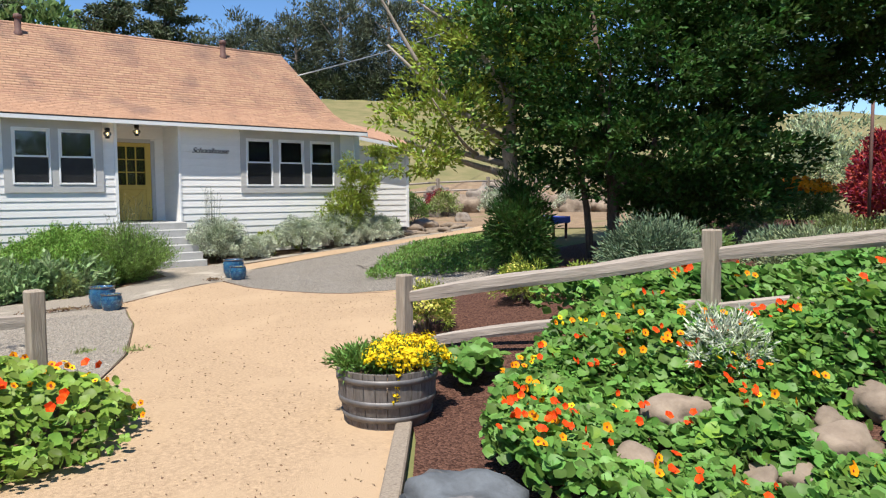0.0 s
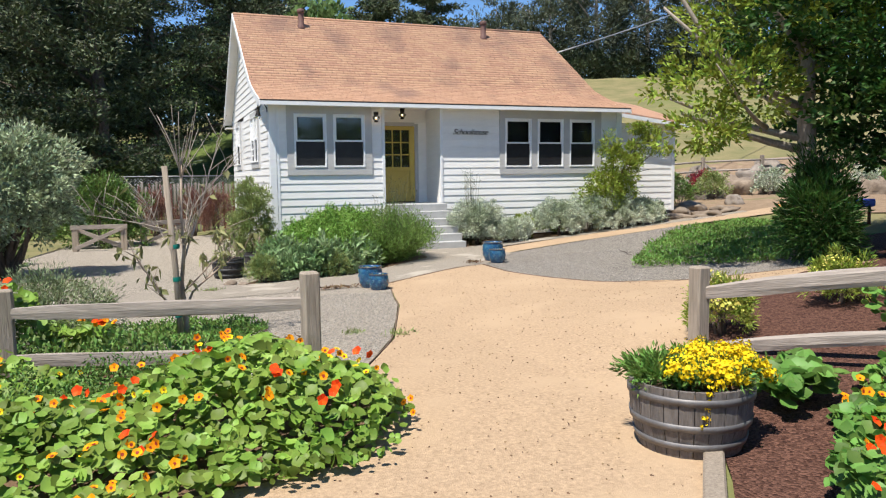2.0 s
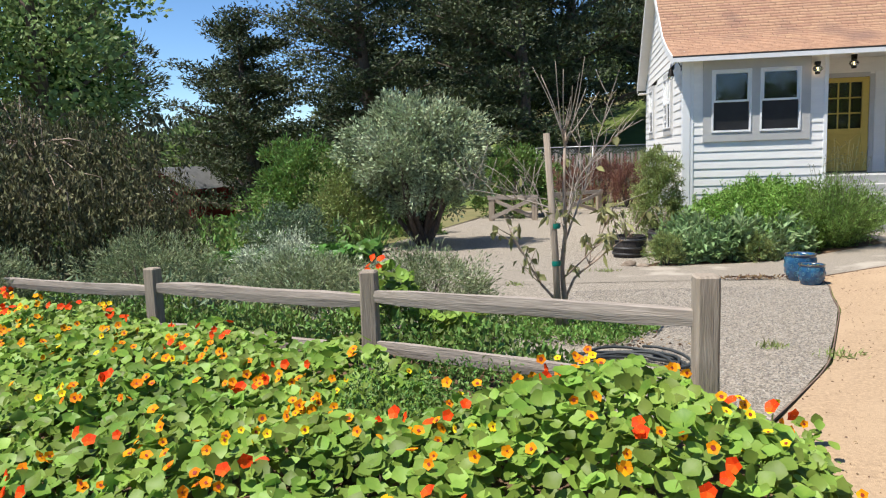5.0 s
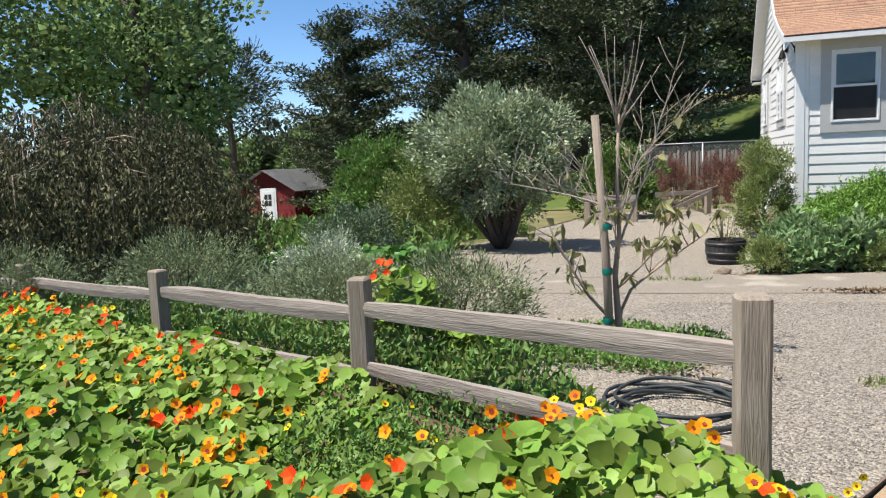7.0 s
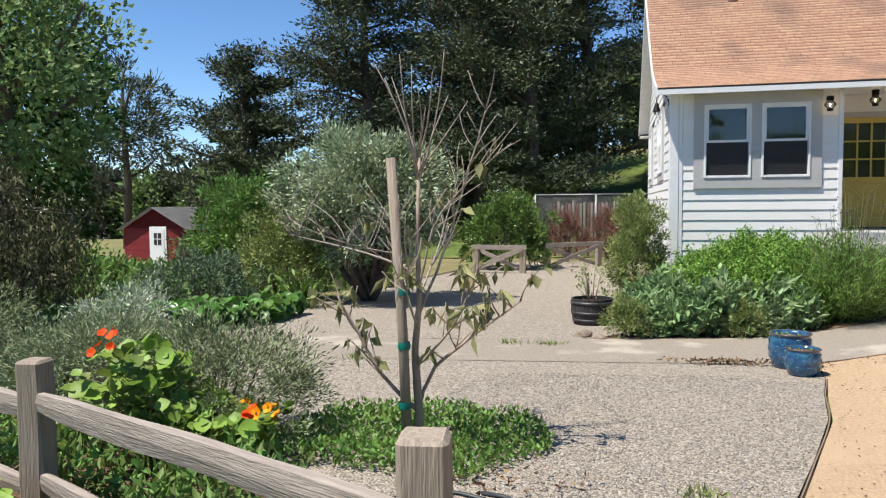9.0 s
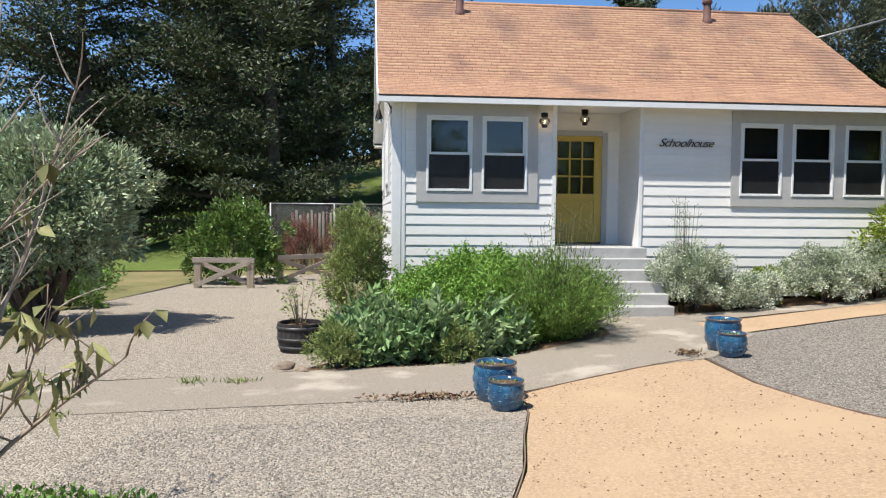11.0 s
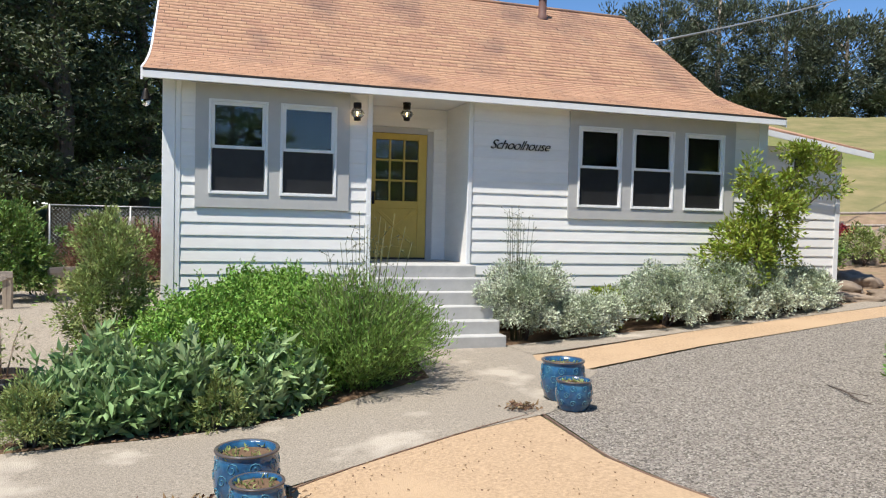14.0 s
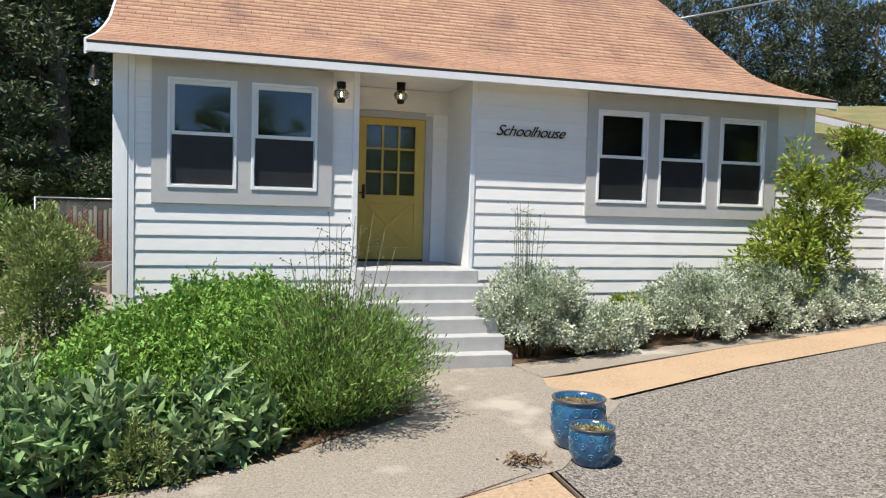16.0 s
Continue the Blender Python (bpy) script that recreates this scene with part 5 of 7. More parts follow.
part("stake", tube([(0.02, 0, -0.1), (-0.01, 0, 0.8), (-0.08, 0, 1.97)], [0.036, 0.035, 0.032], 10), M_WOODP, st)
for z in (0.29, 1.07, 0.70):
    part("tie", lathe([(0.042, z - 0.025), (0.046, z), (0.042, z + 0.025)], 12), M_TIE, st, "green plastic tie")


def cover(name, label, poly, n, leaf, lmat, top, category="ground cover"):
    X, Y = scatter(poly, n)
    edge = np.clip(np.abs(np.sin(X * 2.3) * np.cos(Y * 1.9)) + 0.4, 0, 1)
    Z = h(X, Y) + 0.03 + top * edge * rng.random(len(X))
    me = leaves(name, np.stack([X, Y, Z], 1), rng.normal(size=(len(X), 3)) * 0.8 + [0, 0, 0.9], leaf[0], leaf[1])
    return solid(name, me, lmat, label, category, kind="stuff")


cover("ground_cover", "low green ground cover round the young tree", [(-2.9, -9.5), (-1.2, -9.7), (-0.75, -8.9), (-0.95, -8.3), (-1.6, -8.0), (-2.5, -8.3)], 5200, (0.046, 0.026), L_COVER, 0.10)
cover("ground_cover", "low green ground cover beside the gravel bed", [(5.9, -6.7), (8.0, -7.9), (10.5, -7), (12, -4.5), (12.5, -2.2), (9.8, -2.9), (7.4, -5.0)], 16000, (0.07, 0.03), L_COVER, 0.15)

# silver round tree-shrub on many dark stems
trunkpts = [(0, 0, -0.05), (-0.1, 0, 0.4), (-0.2, 0, 0.9), (-0.3, 0, 1.6)]
tree("silver_tree", "round silver-leaved shrub tree on many dark stems", (-4.95, -0.2), trunkpts, [0.14, 0.12, 0.09, 0.05],
     [((0.05 * math.cos(k), 0.05 * math.sin(k), 0.0), (1.0 * math.cos(k * 0.9), 1.0 * math.sin(k * 0.9), 1.7 + 0.1 * (k % 3)), 0.075) for k in range(14)],
     [((0, 0, 1.95), (1.60, 1.5, 1.22), 260, 118, 0.25, -0.6, 1), ((0, 0, 1.3), (1.25, 1.2, 0.6), 80, 80, 0.22, -1, 1)], L_SILVERTREE, leaf=(0.10, 0.042), category="shrub tree")


def weeping(at, r, height):
    x, y = at
    s = thing("weeping_shrub", "broad weeping shrub with brown-green hanging leaves", "shrub", (x, y, hz(x, y)))
    part("trunk", tube([(0, 0, -0.1), (0.1, 0, height * 0.5), (0, 0, height * 0.9)], [0.12, 0.1, 0.05], 8), M_BARK, s)
    P, D = [], []
    bm = bmesh.new()
    for k in range(420):
        a, q = rng.uniform(0, 6.28), rng.random() ** 0.5
        top = height * (1.04 - 0.55 * q ** 2.4) + rng.normal() * 0.16 + 0.12 * math.sin(3 * a)
        bot = max(0.1, 0.05 + (0.9 - q) * 1.0 + rng.random() * 0.5)
        bx, by = r * q * math.cos(a), r * q * math.sin(a)
        m = 125
        z = bot + (top - bot) * rng.random(m)
        sway = 0.16 * np.sin(z * 2.4 + k)
        P.append(np.stack([bx + sway + rng.normal(size=m) * 0.06, by + rng.normal(size=m) * 0.06, z], 1))
        D.append(rng.normal(size=(m, 3)) * 0.4 + [0.15 * math.cos(a), 0.15 * math.sin(a), -0.9])
        if k % 12 == 0:
            tube([(bx * 0.2, by * 0.2, height * 0.85), (bx * 0.7, by * 0.7, top + 0.08), (bx, by, top), (bx, by, (top + bot) / 2)], [0.015, 0.01, 0.008, 0.004], 4, bm)
    part("hanging_branchwork", bm, M_TWIG, s)
    part("foliage", leaves("foliage", np.concatenate(P), np.concatenate(D), 0.09, 0.030), L_WEEP, s)


weeping((-10.2, -5.6), 2.55, 2.7)

# middle-distance shrubs at the left
for nm, lb, at, rad, cnt, per, cr, lf, lm in (
        ("green_shrub", "leafy green shrub in the garden", (-8.3, 1.5), (1.4, 1.2, 1.55), 200, 60, 0.22, (0.10, 0.05), L_SHRUB),
        ("olive_shrub", "pale olive shrub in the garden", (-6.7, -0.3), (1.0, 0.9, 1.15), 180, 60, 0.18, (0.07, 0.03), L_OLIVE),
        ("blue_green_shrub", "dense blue-green rounded shrub", (-7.1, -2.6), (0.85, 0.8, 0.62), 150, 60, 0.14, (0.06, 0.025), L_BLUEGREEN),
        ("grey_shrub", "grey-green lavender-like shrub behind the fence", (-3.05, -9.15), (0.75, 0.6, 0.50), 190, 75, 0.13, (0.05, 0.010), L_LAV),
        ("grey_shrub", "grey-green lavender-like shrub behind the fence", (-4.6, -8.3), (0.95, 0.7, 0.42), 190, 75, 0.13, (0.05, 0.010), L_LAV),
        ("grey_shrub", "grey-green lavender-like shrub behind the fence", (-6.9, -7.8), (1.0, 0.8, 0.55), 190, 75, 0.13, (0.05, 0.010), L_LAV),
        ("grey_shrub", "grey-green lavender-like shrub behind the fence", (-8.6, -8.8), (0.8, 0.7, 0.55), 150, 75, 0.13, (0.05, 0.010), L_LAV),
        ("white_flowered_shrub", "small shrub speckled with white flowers", (-5.6, -6.6), (0.6, 0.5, 0.5), 100, 60, 0.12, (0.05, 0.015), L_SILVER),
        ("camellia_bush", "glossy dark green rounded bush by the drive gate", (-3.7, 10.0), (1.5, 1.2, 1.5), 190, 60, 0.2, (0.12, 0.055), L_CAMELLIA),
        ("low_shrub", "low green shrub beside the drive", (-5.9, 3.2), (0.9, 0.8, 0.5), 90, 50, 0.15, (0.10, 0.03), L_SHRUB),
        ("green_shrub", "leafy green shrub far in the garden", (-13.5, 1.5), (1.6, 1.6, 0.75), 200, 60, 0.3, (0.14, 0.06), L_SHRUB),
        ("green_shrub", "leafy green shrub far in the garden", (-9.3, 5.5), (1.3, 1.2, 1.2), 200, 60, 0.3, (0.14, 0.06), L_OLIVE)):
    shrub(nm, lb, at, rad, cnt, per, cr, lf, lm, low=-0.5)
n = 1600
X, Y = scatter([(-8.6, -5.2), (-6.6, -3.3), (-5.3, -2.4), (-5.3, -3.7), (-5.9, -5.0)], n)
solid("broad_leaf_patch", discs("broad_leaf_patch", np.stack([X, Y, h(X, Y) + 0.05 + 0.28 * rng.random(len(X))], 1), rng.normal(size=(len(X), 3)) * 0.5 + [0, -0.3, 1], 0.085, lobe=0.1), L_RHUB,
      "patch of broad glossy green leaves", "plant", kind="stuff")
s = thing("strap_leaf_plant", "clump of green strap leaves by the drive", "plant", (-5.7, -1.6, hz(-5.7, -1.6)))
n = 90
part("foliage", leaves("foliage", rng.normal(size=(n, 3)) * [0.08, 0.08, 0], rng.normal(size=(n, 3)) * 0.45 + [0, 0, 1], 0.55, 0.035), L_SHRUB, s)

# big trees at the right
tree("twisted_tree", "twisted pale-barked tree with sparse bright green leaves", (8.9, -7.7), [(0, 0, -0.1), (-0.1, 0, 0.9), (0.05, 0.1, 1.8), (0.0, 0.1, 2.6), (0.1, 0.2, 3.6), (0.2, 0.3, 4.8), (0.2, 0.3, 6.2)], [0.22, 0.18, 0.16, 0.15, 0.12, 0.09, 0.04],
     [((0, 0.1, 1.9), (-2.6, 0.2, 2.5), 0.09), ((0, 0.1, 2.1), (-2.2, 1.2, 2.9), 0.08), ((0, 0.1, 2.6), (-2.7, 0.6, 4.3), 0.08), ((0.1, 0.2, 3.4), (-2.0, 0.6, 5.2), 0.07), ((0.1, 0.2, 3.9), (-1.3, 0.0, 6.2), 0.06),
      ((0.1, 0.2, 3.2), (2.0, 0.0, 4.8), 0.08), ((0.1, 0.2, 4.6), (0.7, 0.4, 7.0), 0.05), ((-0.8, 0.2, 2.3), (-2.6, -0.6, 3.2), 0.05), ((0, 0.1, 2.4), (-0.8, 1.6, 4.2), 0.06), ((-1.8, 0.4, 3.6), (-3.1, 0.9, 5.9), 0.045)],
     [((-1.7, 0.2, 3.0), (1.5, 1.2, 0.75), 60, 34, 0.26, -1, 0.6), ((-0.9, 0.2, 4.3), (1.6, 1.5, 0.8), 62, 34, 0.28, -1, 0.6), ((0.3, 0.3, 5.6), (2.2, 1.8, 1.3), 120, 40, 0.32, -1, 0.6),
      ((1.0, 0.2, 4.0), (1.3, 1.3, 1.1), 60, 36, 0.3, -1, 0.6), ((-2.2, 0.0, 2.2), (0.9, 0.8, 0.4), 24, 30, 0.2, -1, 0.6)],
     L_OAK, bark=M_PALEBARK, leaf=(0.12, 0.06))
shrub("willow_shrub", "narrow-leaved dark green shrub under the trees", (8.35, -8.5), (0.6, 0.55, 1.12), 130, 60, 0.22, (0.14, 0.026), L_MAPLE, low=-0.6)
tree("maple_tree", "large dense dark green maple with several trunks", (10.6, -8.9), [(0, 0, -0.1), (0.1, 0, 0.9), (0.0, 0, 1.8), (-0.3, 0, 3.2), (-0.5, 0.2, 5.5)], [0.14, 0.12, 0.11, 0.08, 0.03],
     [((-0.3, 0.3, 0.0), (-1.2, 0.6, 4.2), 0.10), ((0.25, -0.1, 0.0), (1.0, -0.4, 4.5), 0.11), ((0.2, -0.3, 0.1), (1.8, -1.6, 3.8), 0.09), ((0.0, 0, 1.2), (2.6, -1.2, 3.2), 0.07), ((0, 0, 1.6), (-1.6, -1.2, 3.8), 0.06), ((1.2, -0.6, 2.6), (5.8, -3.0, 4.0), 0.06)],
     [((0.2, -0.3, 4.4), (3.6, 3.4, 3.0), 560, 60, 0.42, -0.75, 0.45), ((0.6, -0.5, 2.2), (3.1, 3.0, 1.1), 260, 60, 0.36, -1, 0.45), ((4.8, -3.8, 5.9), (3.2, 2.8, 1.8), 240, 60, 0.4, -0.8, 0.45), ((1.9, -4.7, 5.3), (2.5, 2.3, 1.5), 200, 60, 0.36, -0.8, 0.45), ((2.6, -2.6, 5.0), (3.0, 2.6, 1.9), 240, 60, 0.4, -0.7, 0.45), ((1.4, -1.2, 1.3), (1.9, 1.9, 0.6), 110, 60, 0.3, -1, 0.5), ((5.6, -3.0, 3.9), (2.4, 2.2, 0.8), 130, 60, 0.36, -0.9, 0.45), ((3.0, 0.4, 4.2), (3.2, 2.6, 2.8), 230, 60, 0.42, -0.8, 0.45)],
     L_MAPLE, leaf=(0.13, 0.075))

# cypress wood behind the house


def cypress(at, height, spread, lo=0.12, count=70):
    x, y = at
    t = thing("cypress_tree", "tall dark Monterey cypress with spreading layered branches", "tree", (x, y, hz(x, y)), group="cypress wood")
    part("trunk", tube([(0, 0, -0.3), (0.3, 0, height * 0.3), (-0.2, 0.2, height * 0.6), (0, 0, height * 0.95)], [0.5, 0.36, 0.24, 0.06], 9), M_BARK, t)
    P, D = [], []
    for k in range(count):
        f = lo + (1 - lo) * (k + rng.random()) / count
        a = rng.uniform(0, 6.28)
        L = spread * (1.0 - 0.55 * f ** 1.6) * rng.uniform(0.55, 1.1)
        z0 = height * f
        end = np.array([L * math.cos(a), L * math.sin(a), z0 + L * rng.uniform(0.05, 0.35)])
        if k % 2 == 0:
            part("limb", tube(limb_path((0, 0, z0 * 0.95), tuple(end), 0.08, 5), np.linspace(0.16 * (1 - 0.6 * f), 0.03, 5), 5), M_BARK, t)
        for q in np.linspace(0.3, 1.0, 5):
            c = np.array([0, 0, z0 * 0.95]) * (1 - q) + end * q
            m = 96 if y < 33 else 46
            o = ball(m) * rng.random((m, 1)) ** 0.5 * [1.35, 1.35, 0.34] * (spread / 6.5)
            P.append(c + o)
            D.append(o * [1, 1, 0.4] + end * [0.04, 0.04, 0] + [0, 0, 0.25] + rng.normal(size=(m, 3)) * 0.6)
    part("crown", leaves("crown", np.concatenate(P), np.concatenate(D), 0.25 if y < 33 else 0.36, 0.095 if y < 33 else 0.13), L_CYPRESS, t)


for at, hh, sp in (((-20.5, 25), 11.5, 5.0), ((-13.5, 25.5), 17.5, 7.0), ((-7.5, 27), 21, 7.5), ((-2.0, 30), 20, 7.0), ((3.5, 36), 13, 5.5), ((-16.5, 37), 13, 6), ((-6, 41), 18, 7),
                   ((15, 39), 8.5, 3.6), ((19.5, 41), 9.0, 3.6), ((-24, 33), 10, 5), ((-4.6, 23.5), 17, 6.0), ((-9.5, 34), 17, 6.5)):
    cypress(at, hh, sp, lo=0.085 if hh > 12 else 0.05, count=76 if hh > 12 else 46)


def tall_tree(at, height, r, lmat, label, name, bark, leaf, n=110, per=70, lo=0.25, group=""):
    x, y = at
    pts = [(0, 0, -0.3), (0.2, 0.1, height * 0.35), (0.0, -0.1, height * 0.7), (0.1, 0, height * 0.95)]
    limbs = [((0.1, 0, height * f), (r * 0.8 * math.cos(7 * f * 5), r * 0.8 * math.sin(7 * f * 5), height * (f + 0.2)), 0.03 * height * 0.35) for f in (0.3, 0.38, 0.46, 0.54, 0.62, 0.7)]
    tree(name, label, at, pts, np.array([0.03, 0.024, 0.016, 0.006]) * height * 0.8, limbs,
         [((0, 0, height * (lo + 1) / 2), (r, r, height * (1 - lo) / 2), n, per, r * 0.22, -1, 0.8)], lmat, bark=bark, leaf=leaf, group=group)


tall_tree((-19.6, 6.8), 13, 3.9, L_POPLAR, "tall leafy green poplar by the garden", "poplar_tree", M_BARK, (0.24, 0.17), 150, 62)
tall_tree((-24.5, 3.5), 14, 3.8, L_POPLAR, "tall leafy green poplar by the garden", "poplar_tree", M_BARK, (0.24, 0.17), 155, 62)
tall_tree((-23.5, 11.0), 12, 3.8, L_MAPLE, "tall dark green garden tree", "garden_tree", M_BARK, (0.26, 0.17), 200, 70, lo=0.08)
tall_tree((-39, 40), 15, 4.4, L_CYPRESS, "dark sparse pine far behind the garden", "pine_tree", M_BARK, (0.5, 0.12), 110, 50, lo=0.4)
for at, hh, r in (((35, 49), 9.5, 3.8), ((39, 47), 12, 4.2), ((43.5, 45), 12.5, 4.2), ((48, 42), 11, 4), ((52, 39.5), 10, 4), ((32, 55), 9, 4), ((57, 36), 10, 4)):
    tall_tree(at, hh, r, L_EUC, "tall grey-green eucalyptus on the hill", "eucalyptus_tree", M_PALEBARK, (0.42, 0.12), 170, 62, lo=-0.05, group="eucalyptus row")
for at in ((33.5, 47), (37, 46), (41, 44.5), (46, 42.5), (50, 40), (54.5, 37)):
    shrub("hill_scrub", "dark scrub under the eucalyptus row on the hill", at, (2.6, 2.2, 2.0), 80, 50, 0.6, (0.4, 0.13), L_CYPRESS, low=-0.6, stems=4, group="scrub on the hill")
# trees across the road, mirrored in the windows
for k in range(9):
    tall_tree((-26 + 7.5 * k + rng.uniform(-1.5, 1.5), -42 + rng.uniform(-4, 4)), rng.uniform(5.5, 9.5), rng.uniform(3.2, 4.2), L_SHRUB, "leafy roadside tree across the drive", "roadside_tree", M_BARK, (0.36, 0.22), 90, 32, lo=0.08, group="roadside trees")
for k in range(16):
    x = -62 + 5.5 * k + rng.uniform(-1, 1)
    y = 62 + rng.uniform(-6, 6)
    shrub("far_tree", "far green tree at the edge of the meadow", (x, y), (4.5, 4, 4.0 + rng.random() * 2), 90, 28, 1.0, (0.8, 0.42), L_EUC if k % 2 else L_POPLAR, low=-0.6, category="tree", stems=3, group="far tree line")

# ---- flower beds ----


def nasturtium(name, label, poly, n, top, radius, lmat, flower_counts, lean=(0.0, -0.45), own=0):
    """Round leaves over a mound, with stalked flowers a little above them."""
    t = thing(name, label, "flowers")

    def spots(m, lift):
        X, Y = scatter(poly, m)
        T = top(X, Y)
        k = rng.random(len(X)) < np.clip(T / 0.2, 0, 1)
        X, Y, T = X[k], Y[k], T[k]
        return np.stack([X, Y, h(X, Y) + T * (1 + lift)], 1), T
    P, T = spots(n, 0.0)
    P[:, 2] -= T * 0.62 * rng.random(len(P)) ** 1.7 - 0.02
    N = rng.normal(size=P.shape) * 0.55 + [lean[0], lean[1], 1.0]
    part("leafage", discs("leafage", P, N, radius, 8, jitter=0.5, cup=0.22, lobe=0.16), lmat, t)
    [c for c in t.children if c.name.startswith("leafage")][0]["kind"] = "stuff"
    # larger single leaves on top
    shared = [discs("leaf", np.zeros((1, 3)), np.array([[0, 0, 1.0]]), radius * 1.45, 12, cup=0.12 + 0.1 * k, jitter=0.1, lobe=0.09) for k in range(4)]
    for me in shared:
        me.materials.append(L_NASTP)
    P, T = spots(own, 0.05)
    for p in P:
        m = Matrix.Translation(p) @ Euler((rng.normal() * 0.35 + 0.3, rng.normal() * 0.35, rng.uniform(0, 6.28))).to_matrix().to_4x4() @ Matrix.Scale(rng.uniform(0.7, 1.15), 4)
        part("leaf", shared[int(rng.integers(0, 4))], None, t, m=m)
    for fm, m, r in flower_counts:
        P, T = spots(max(4, m // 3), 0.10)      # flowers stand in loose groups
        P = np.repeat(P, 3, 0)[:m] + rng.normal(size=(min(m, 3 * len(P)), 3)) * [0.085, 0.085, 0.0]
        P[:, 2] += rng.random(len(P)) * 0.07
        N = rng.normal(size=P.shape) * 0.45 + [-0.1, -0.8, 0.7]
        if len(P) > 300:
            part("blossom", flowers("blossom", P, N, r), fm, t, "open five-petalled flowers")["kind"] = "stuff"
        else:
            kinds = [flowers("flower", np.zeros((1, 3)), np.array([[0, 0, 1.0]]), r) for _ in range(4)]
            for me in kinds:
                me.materials.append(fm)
            for p, nn in zip(P, N):
                q = Vector(nn).to_track_quat("Z", "Y").to_matrix().to_4x4()
                part("flower", kinds[int(rng.integers(0, 4))], None, t, m=Matrix.Translation(p) @ q)
        if fm is not F_RED:
            th = part("throat", discs("throat", P + unit(N) * 0.001 - unit(N) * r * 0.16, N, r * 0.32, 5), M_THROAT, t)
            th["kind"] = "stuff"
    return t


L_NASTP = mat("nasturtium_leaf_single", (0.12, 0.25, 0.03), (0.24, 0.37, 0.05), scale=14, rough=0.5, rand=0.3, trans=0.3, spec=0.3)


def mound_l(x, y):
    d = np.clip((-13.75 - 0.02 * (x + 2) - y) / -0.55, 0.12, 1)
    e = np.clip((-0.28 - x) / 0.95, 0.04, 1)
    big = 0.30 * np.exp(-(((x + 1.25) / 0.9) ** 2 + ((y + 12.75) / 0.7) ** 2))
    gap = 0.26 * np.exp(-(((x + 2.35) / 0.75) ** 2 + ((y + 11.7) / 0.85) ** 2))
    return (0.31 + big - gap + 0.07 * np.sin(2.7 * x) * np.cos(3.1 * y) + 0.05 * np.sin(6 * x + 2) * np.sin(5 * y)) * np.sqrt(d * e)


nasturtium("nasturtium_bed", "sprawling nasturtiums with red, orange and yellow flowers along the fence", [(-0.35, -11.95), (-0.3, -12.8), (-0.85, -13.75), (-1.6, -13.9), (-8.5, -14.1), (-11, -8.3), (-8.3, -8.95), (-5.75, -9.85), (-3.25, -10.95), (-1.2, -12.1)],
           27000, mound_l, 0.037, L_NAST, ((F_ORANGE, 640, 0.027), (F_RED, 190, 0.030), (F_YELLOW, 150, 0.022)), own=290)


nasturtium("nasturtium_plant", "nasturtium runners trailing onto the sand path", [(-0.5, -11.9), (-0.22, -12.0), (-0.2, -12.8), (-0.72, -13.78), (-1.5, -13.98), (-3.2, -14.1), (-3.2, -13.8), (-1.5, -13.65), (-0.85, -13.45), (-0.42, -12.8)],
           900, lambda x, y: 0.10 + 0.07 * np.sin(5 * x) * np.cos(4 * y), 0.027, L_NAST, ((F_ORANGE, 42, 0.024), (F_YELLOW, 12, 0.02)))


def mound_r(x, y):
    near = np.clip((x - 0.95 - 0.0) / 0.7, 0, 1)
    back = 0.38 * np.exp(-(((x - 3.0) / 0.9) ** 2 + ((y + 14.6) / 0.75) ** 2)) + 0.42 * np.exp(-(((x - 4.4) / 1.0) ** 2 + ((y + 16.5) / 0.9) ** 2))
    bare = np.exp(-(((x - 2.15) / 0.8) ** 2 + ((y + 13.95) / 0.72) ** 2)) + sum(0.85 * np.exp(-(((x - a) / 0.26) ** 2 + ((y - b) / 0.26) ** 2)) for a, b in ((2.28, -16.0), (1.58, -16.15), (2.4, -17.05), (1.78, -16.9), (3.2, -16.95), (2.75, -16.8)))
    return np.clip((0.28 + back + 0.09 * np.sin(3.3 * x + 1) * np.cos(3.0 * y) + 0.04 * np.sin(7 * x) * np.sin(6 * y)) * (1 - 1.3 * bare), 0, 1)


nasturtium("nasturtium_bed", "nasturtiums with mostly red flowers among stones under the rail fence", [(1.25, -15.1), (1.9, -14.6), (2.3, -13.9), (3.3, -14.3), (4.2, -15.6), (5.6, -17.6), (4.5, -18.6), (2.2, -18.3), (1.2, -17.2), (0.75, -16.2), (0.85, -15.6)],
           20000, mound_r, 0.037, L_NASTD, ((F_RED, 240, 0.030), (F_ORANGE, 150, 0.026), (F_YELLOW, 40, 0.022)), own=230)
nasturtium("nasturtium_plant", "green nasturtium leaves behind the rail fence", [(3.4, -13.4), (4.6, -13.2), (6.6, -15.5), (7.5, -17.0), (6.2, -17.6), (4.6, -15.6)], 4200,
           lambda x, y: 0.42 + 0.12 * np.sin(3 * x) * np.cos(3 * y), 0.05, L_NASTD, ((F_RED, 26, 0.036), (F_ORANGE, 16, 0.03)))
nasturtium("nasturtium_plant", "green nasturtium leaves at the foot of the post", [(1.85, -14.25), (2.35, -14.2), (2.4, -13.75), (1.9, -13.7)], 240, lambda x, y: 0.24 + 0 * x, 0.055, L_NASTD, ())
nasturtium("nasturtium_plant", "climbing nasturtium behind the fence with a few red flowers", [(-3.5, -10.2), (-2.4, -9.7), (-2.5, -9.2), (-3.6, -9.4)], 420, lambda x, y: 0.30 + 0.45 * np.exp(-((x + 3.3) / 0.25) ** 2), 0.05, L_NAST, ((F_RED, 9, 0.038), (F_ORANGE, 6, 0.034)))
